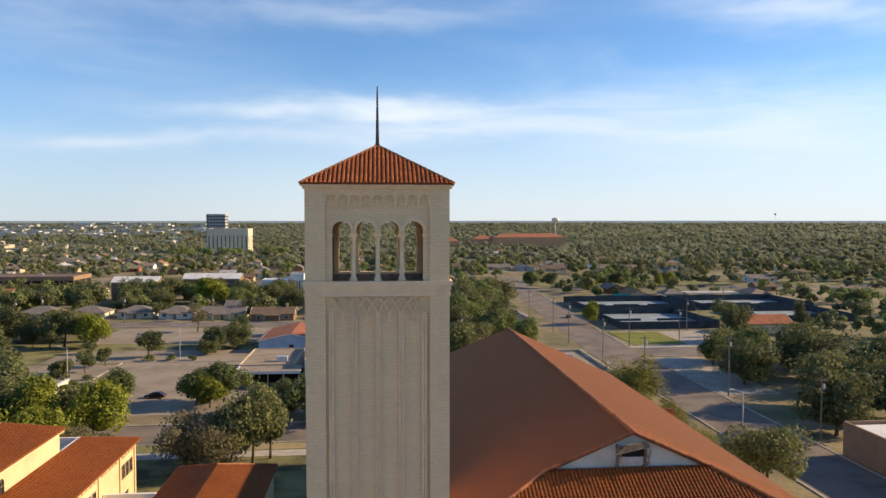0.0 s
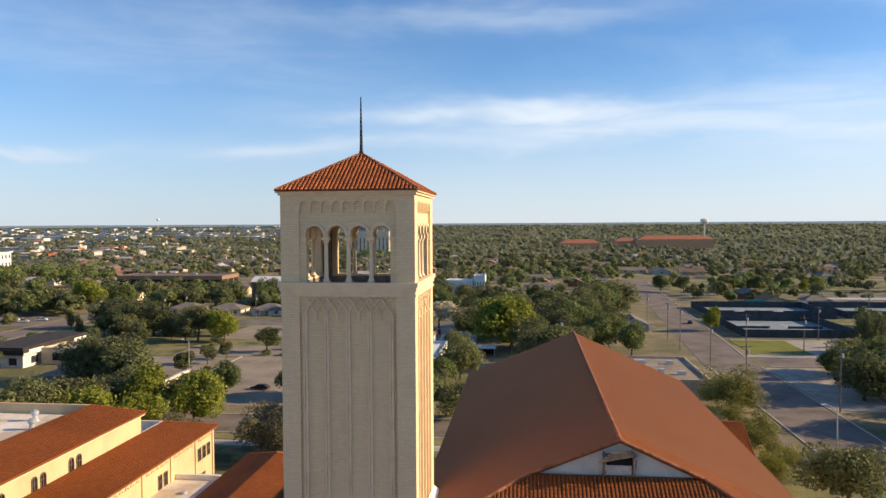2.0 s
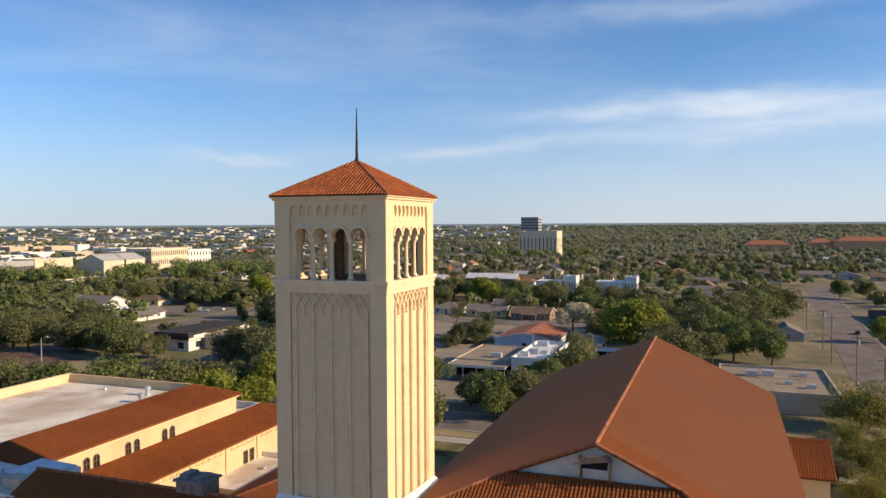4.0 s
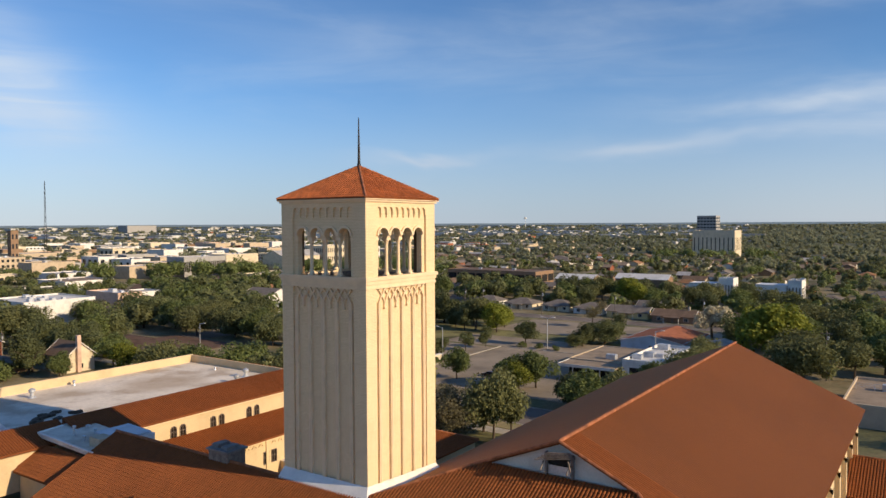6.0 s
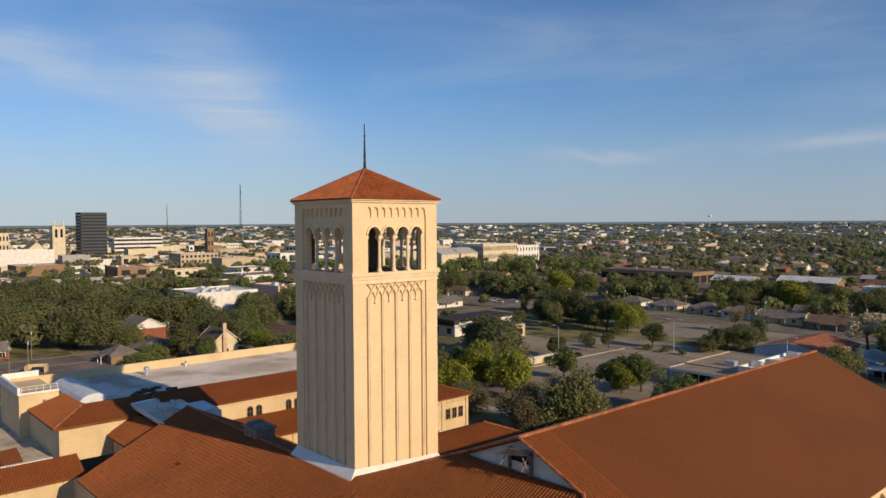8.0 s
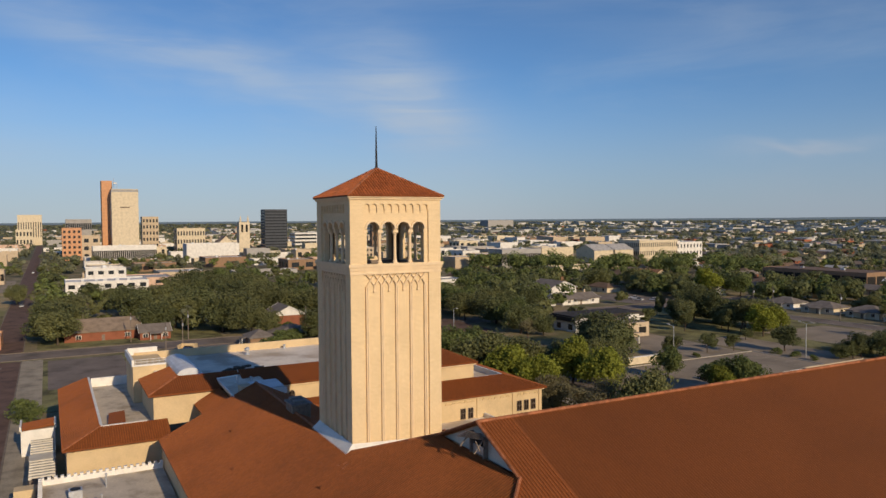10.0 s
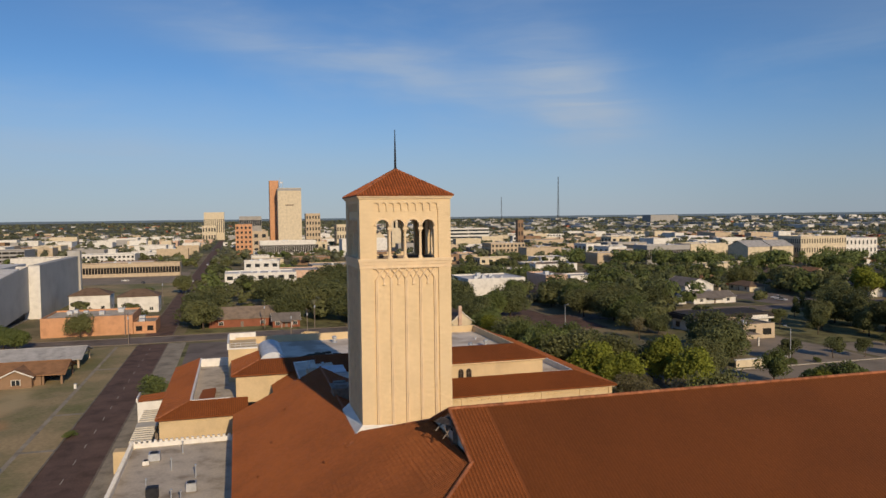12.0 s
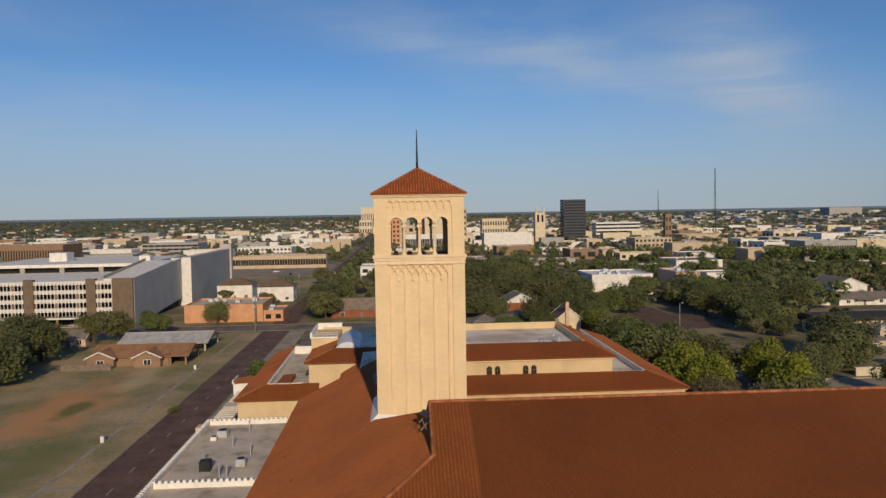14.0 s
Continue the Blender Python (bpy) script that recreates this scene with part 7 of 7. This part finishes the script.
for x, y, r, i, pk in ((176, 432, 0, 1, True), (196, 433, 0, 2, False), (214, 430, 0, 1, False), (232, 431, 0, 1, True), (-204, 290, 20, 1, True), (-197, 286, 20, 3, True), (-192, 292, 10, 1, False), (-24, 300, 0, 2, False), (-10, 302, 0, 1, False), (300, 432, 0, 1, False), (-200, -44, 0, 1, False), (-192, -64, 90, 3, False), (-420, -16, 0, 2, False), (-445, -30, 90, 1, False), (-170, 300, 0, 3, False), (-330, 16, 0, 3, False), (-420, 14, 0, 1, False), (-600, 17, 0, 1, False)):
    car(x, y, r, CARS[i], "white parked pickup truck" if pk else ("white", "black", "pale")[i % 3] + " sedan parked in the open", pk)

for x, y in ((-105.5, 4.0), (-41.5, 4.6)):
    pd = thing("utility_pedestal", "small white utility pedestal on the grass", "utility box", "utility boxes", pose(x, y, 0))
    part("box", MB().box(-.35, .35, -.3, .3, 0, 1.15), W["white"], pd)
    part("cap", MB().box(-.4, .4, -.35, .35, 1.15, 1.25), W["grey"], pd)
dashes = MB()
for i in range(26):
    dashes.box(-160 + i * 9.5, -157.4 + i * 9.5, 15.4, 15.55, 0.03, 0.037)
structure("lane_dashes", dashes, PAINT, "worn white dashes down the brick street", "road marking")

skip = thing("dumpster", "blue steel dumpster inside a tan walled bay", "dumpster", at=pose(-162.5, 66, 0, 0, 0, 62))
bin_body = MB().prism([(-1.1, -0.7), (1.1, -0.7), (1.1, 0.7), (-1.1, 0.7)], 0.15, 1.2)
part("bin", bin_body, material("blue_bin_paint", (0.03, 0.06, 0.16), 0.5, 0.15, 1, 6), skip)
part("lid", MB().slab([(-1.15, -0.75, 1.22), (1.15, -0.75, 1.22), (1.15, 0.75, 1.42), (-1.15, 0.75, 1.42)], 0.07), IRON, skip, "black plastic lid")
for sx in (-0.9, 0.9):
    part("foot", MB().box(sx - 0.1, sx + 0.1, -0.6, 0.6, 0, 0.15), IRON, skip)
bay = thing("dumpster_bay", "low tan plastered walls round a dumpster", "wall", at=pose(-162.5, 66, 0, 0, 0, 62))
part("wall_panel", MB().box(-2.6, -2.35, -1.6, 1.6, 0, 2.1), PLASTER, bay)
part("wall_panel", MB().box(2.35, 2.6, -1.6, 1.6, 0, 2.1), PLASTER, bay)
part("wall_panel", MB().box(-2.35, 2.35, 1.35, 1.6, 0, 2.1), PLASTER, bay)
wallw = thing("garden_wall", "low white wall beside the parking lot", "wall")
part("wall_panel", MB().box(-75.6, -75.0, 169, 185, 0, 1.9), W["cream"], wallw)
part("coping", MB().box(-75.8, -74.8, 168.8, 185.2, 1.9, 2.1), W["white"], wallw)
cp = thing("drive_canopy", "flat-roofed drive-through canopy on white posts", "canopy")
part("roof", MB().box(-109, -99, 180, 197, 3.2, 3.7), ROOF_TAN, cp)
part("fascia", MB().box(-98.98, -98.7, 180, 197, 3.05, 3.85).box(-109, -99, 179.72, 180, 3.05, 3.85), W["tan"], cp)
for sx, sy in ((-100, 181), (-100, 186), (-100, 191), (-100, 196), (-108, 196)):
    part("post", MB().box(sx - .2, sx + .2, sy - .2, sy + .2, 0, 3.3), W["white"], cp)
lines = MB()
for i in range(16):
    lines.box(-71 + i * 3.6, -70.88 + i * 3.6, 209, 214.5, 0.05, 0.056)
structure("parking_lines", lines, PAINT, "faded white parking bay lines", "road marking")
edge = MB().box(-73, -72.5, 158, 216, 0.0, 0.2).box(-72, -12, 216, 216.4, 0, 0.2)
structure("lot_kerb", edge, KERB, "pale concrete kerb round the parking lot", "kerb")


# ---- the town at large: houses and low buildings among the trees ----
rng = random.Random(11)

made = 0
for ring in range(2000):
    if made >= 215:
        break
    a, r = radians(rng.triangular(-36, 66, 35)), rng.uniform(325, 900)
    x, y = 40 - r * sin(a), 40 + r * cos(a)
    x, y = round(x / 22) * 22 + rng.uniform(-3, 3), round(y / 34) * 34 + rng.uniform(-4, 4)
    if not is_free(x, y, 9):
        continue
    made += 1
    wl, rf = rng.choice(("cream", "white", "tan", "redbrick", "white", "brownbrick")), rng.choice(("grey", "grey", "brown", "tan", "grey", "pale", "brown", "red2"))
    house(x, y, rng.uniform(11, 18), rng.uniform(8, 11), rng.choice((0, 90)), W[wl], R[rf], "small far %s house with %s shingle roof" % ({"redbrick": "red brick", "brownbrick": "brown brick"}.get(wl, wl), rf), gable=rng.random() < .7, porch=False, group="far houses", plain=True)
made = 0
for ring in range(6000):
    if made >= 330:
        break
    a, r = radians(rng.uniform(46, 122)), 400 + 1150 * rng.random() ** 0.9
    x, y = 60 - r * sin(a), 40 + r * cos(a)
    w, d = rng.uniform(14, 40), rng.uniform(14, 50)
    if not is_free(x, y, max(w, d) / 2 + 2):
        continue
    made += 1
    wl = rng.choice(("white", "white", "cream", "tan", "grey", "tan", "pink", "white", "brownbrick", "white", "cream", "grey"))
    flat_building(x, y, w, d, rng.choice((4, 4.5, 5, 6, 8, 10)), W[wl], rng.choice((RW, ROOF_GREY, ROOF_GREY, R["pale"], R["tan"])), "far low %s flat-roofed commercial building" % {"redbrick": "red brick"}.get(wl, wl), bays=rng.choice((0, 0, 0, 0, 3)), frac=rng.uniform(0.3, 0.55), units=rng.choice((0, 1, 2)), group="far commercial buildings")


# white dimmed towards grey, with distance haze put into the colour
FAR_WHITE = material("hazed_white", (0.47, 0.46, 0.44), 0.9, 0.2, 0.02, 0.3, 0, island=0.35)


def far_town():
    """Low roofs too far off to tell apart."""
    for mat, n, seed, name, lab in ((FAR_WHITE, 520, 5, "far_white_buildings", "scatter of distant white flat buildings"), (W["tan"], 520, 6, "far_tan_buildings", "scatter of distant tan buildings"), (R["red"], 110, 7, "far_red_roofs", "scatter of distant red roofs")):
        q = random.Random(seed)
        mb = MB()
        k = 0
        while k < n:
            a = radians(q.triangular(10, 125, 85))
            r = q.triangular(950, 3400, 1100)
            x, y = 50 - r * sin(a), 40 + r * cos(a)
            if not is_free(x, y, 25):
                continue
            s = q.uniform(6, 20)
            h = q.uniform(3, 5.5)
            z = far_height(hypot(x - CX, y - CY))
            mb.box(x - s, x + s, y - s * .6, y + s * .6, z - 2, z + h)
            k += 1
        tagged(part(name, mb, mat), lab, "buildings", "", "stuff")


far_town()
q = random.Random(77)
sheds = MB()
for i in range(420):
    a, r = radians(q.uniform(12, 80)), q.uniform(2100, 3650)
    x, y, w, d, h = 50 - r * sin(a), 40 + r * cos(a), q.uniform(12, 55), q.uniform(8, 20), q.uniform(5, 9)
    z = far_height(hypot(x - CX, y - CY))
    sheds.box(x - w, x + w, y - d, y + d, z - 2, z + h)
tagged(part("far_sheds", sheds, FAR_WHITE), "scatter of pale distant warehouse sheds", "buildings", "", "stuff")


# ---- woods and far trees ----
def far_trees(name, leaf, n, r0, r1, per, size, seed, density, tall=(7, 12), power=1.0):
    q = random.Random(seed)
    bits = []
    k = tries = 0
    while k < n and tries < n * 12:
        tries += 1
        a = q.uniform(-40, 125)
        if q.random() > density(a):
            continue
        r = r0 + (r1 - r0) * q.random() ** power
        ar = radians(a)
        x, y = 40 - r * sin(ar), 40 + r * cos(ar)
        if noise.noise(Vector((x / 160, y / 160, seed))) < -0.25 or not is_free(x, y, 3):
            continue
        h = q.uniform(*tall)
        w = h * q.uniform(0.5, 0.8) * (1.0 if r1 < 2000 else 1.7)
        c = leaf_cloud(q, per, w, w, h * 0.45, h * 0.58, size * q.uniform(.8, 1.2), 6, 0.7, 0.14)
        c[:, 2] = np.maximum(c[:, 2], 0.3)
        bits.append(c + np.array([x, y, far_height(hypot(x - CX, y - CY))]))
        k += 1
    me = cards_mesh(name, np.concatenate(bits), leaf)
    tagged(new(name, me), "dense canopy of distant town trees", "trees", "", "stuff")


def north(a):
    return 0.9 if a < 8 else max(0.55 if a < 95 else 0.32, 1 - (a - 8) / 60)


def west(a):
    return (1.0 if a < 57 else 0.35) if 28 < a < 78 else 0.0


far_trees("tall_trees", LEAF[1], 84, 290, 470, 420, 0.62, 61, west, (9, 12.5))
far_trees("tall_trees", LEAF[1], 110, 520, 615, 300, 0.7, 63, lambda a: 1.0 if 34 < a < 62 else 0.0, (11, 15))
far_trees("tall_trees", LEAF[1], 60, 760, 845, 200, 0.9, 64, lambda a: 1.0 if 10 < a < 19 else 0.0, (12, 15))
far_trees("tall_trees", LEAF[4], 84, 290, 470, 420, 0.62, 62, west, (9, 13))
for i, leaf in enumerate((LEAF[0], LEAF[1], LEAF[4], LEAF[6])):
    far_trees("far_trees", leaf, (500, 430, 290, 170)[i], 240, 760, 330, 0.62, 20 + i, north, (5, 9.8))
    # the outer rings take the leaf colour paled for haze
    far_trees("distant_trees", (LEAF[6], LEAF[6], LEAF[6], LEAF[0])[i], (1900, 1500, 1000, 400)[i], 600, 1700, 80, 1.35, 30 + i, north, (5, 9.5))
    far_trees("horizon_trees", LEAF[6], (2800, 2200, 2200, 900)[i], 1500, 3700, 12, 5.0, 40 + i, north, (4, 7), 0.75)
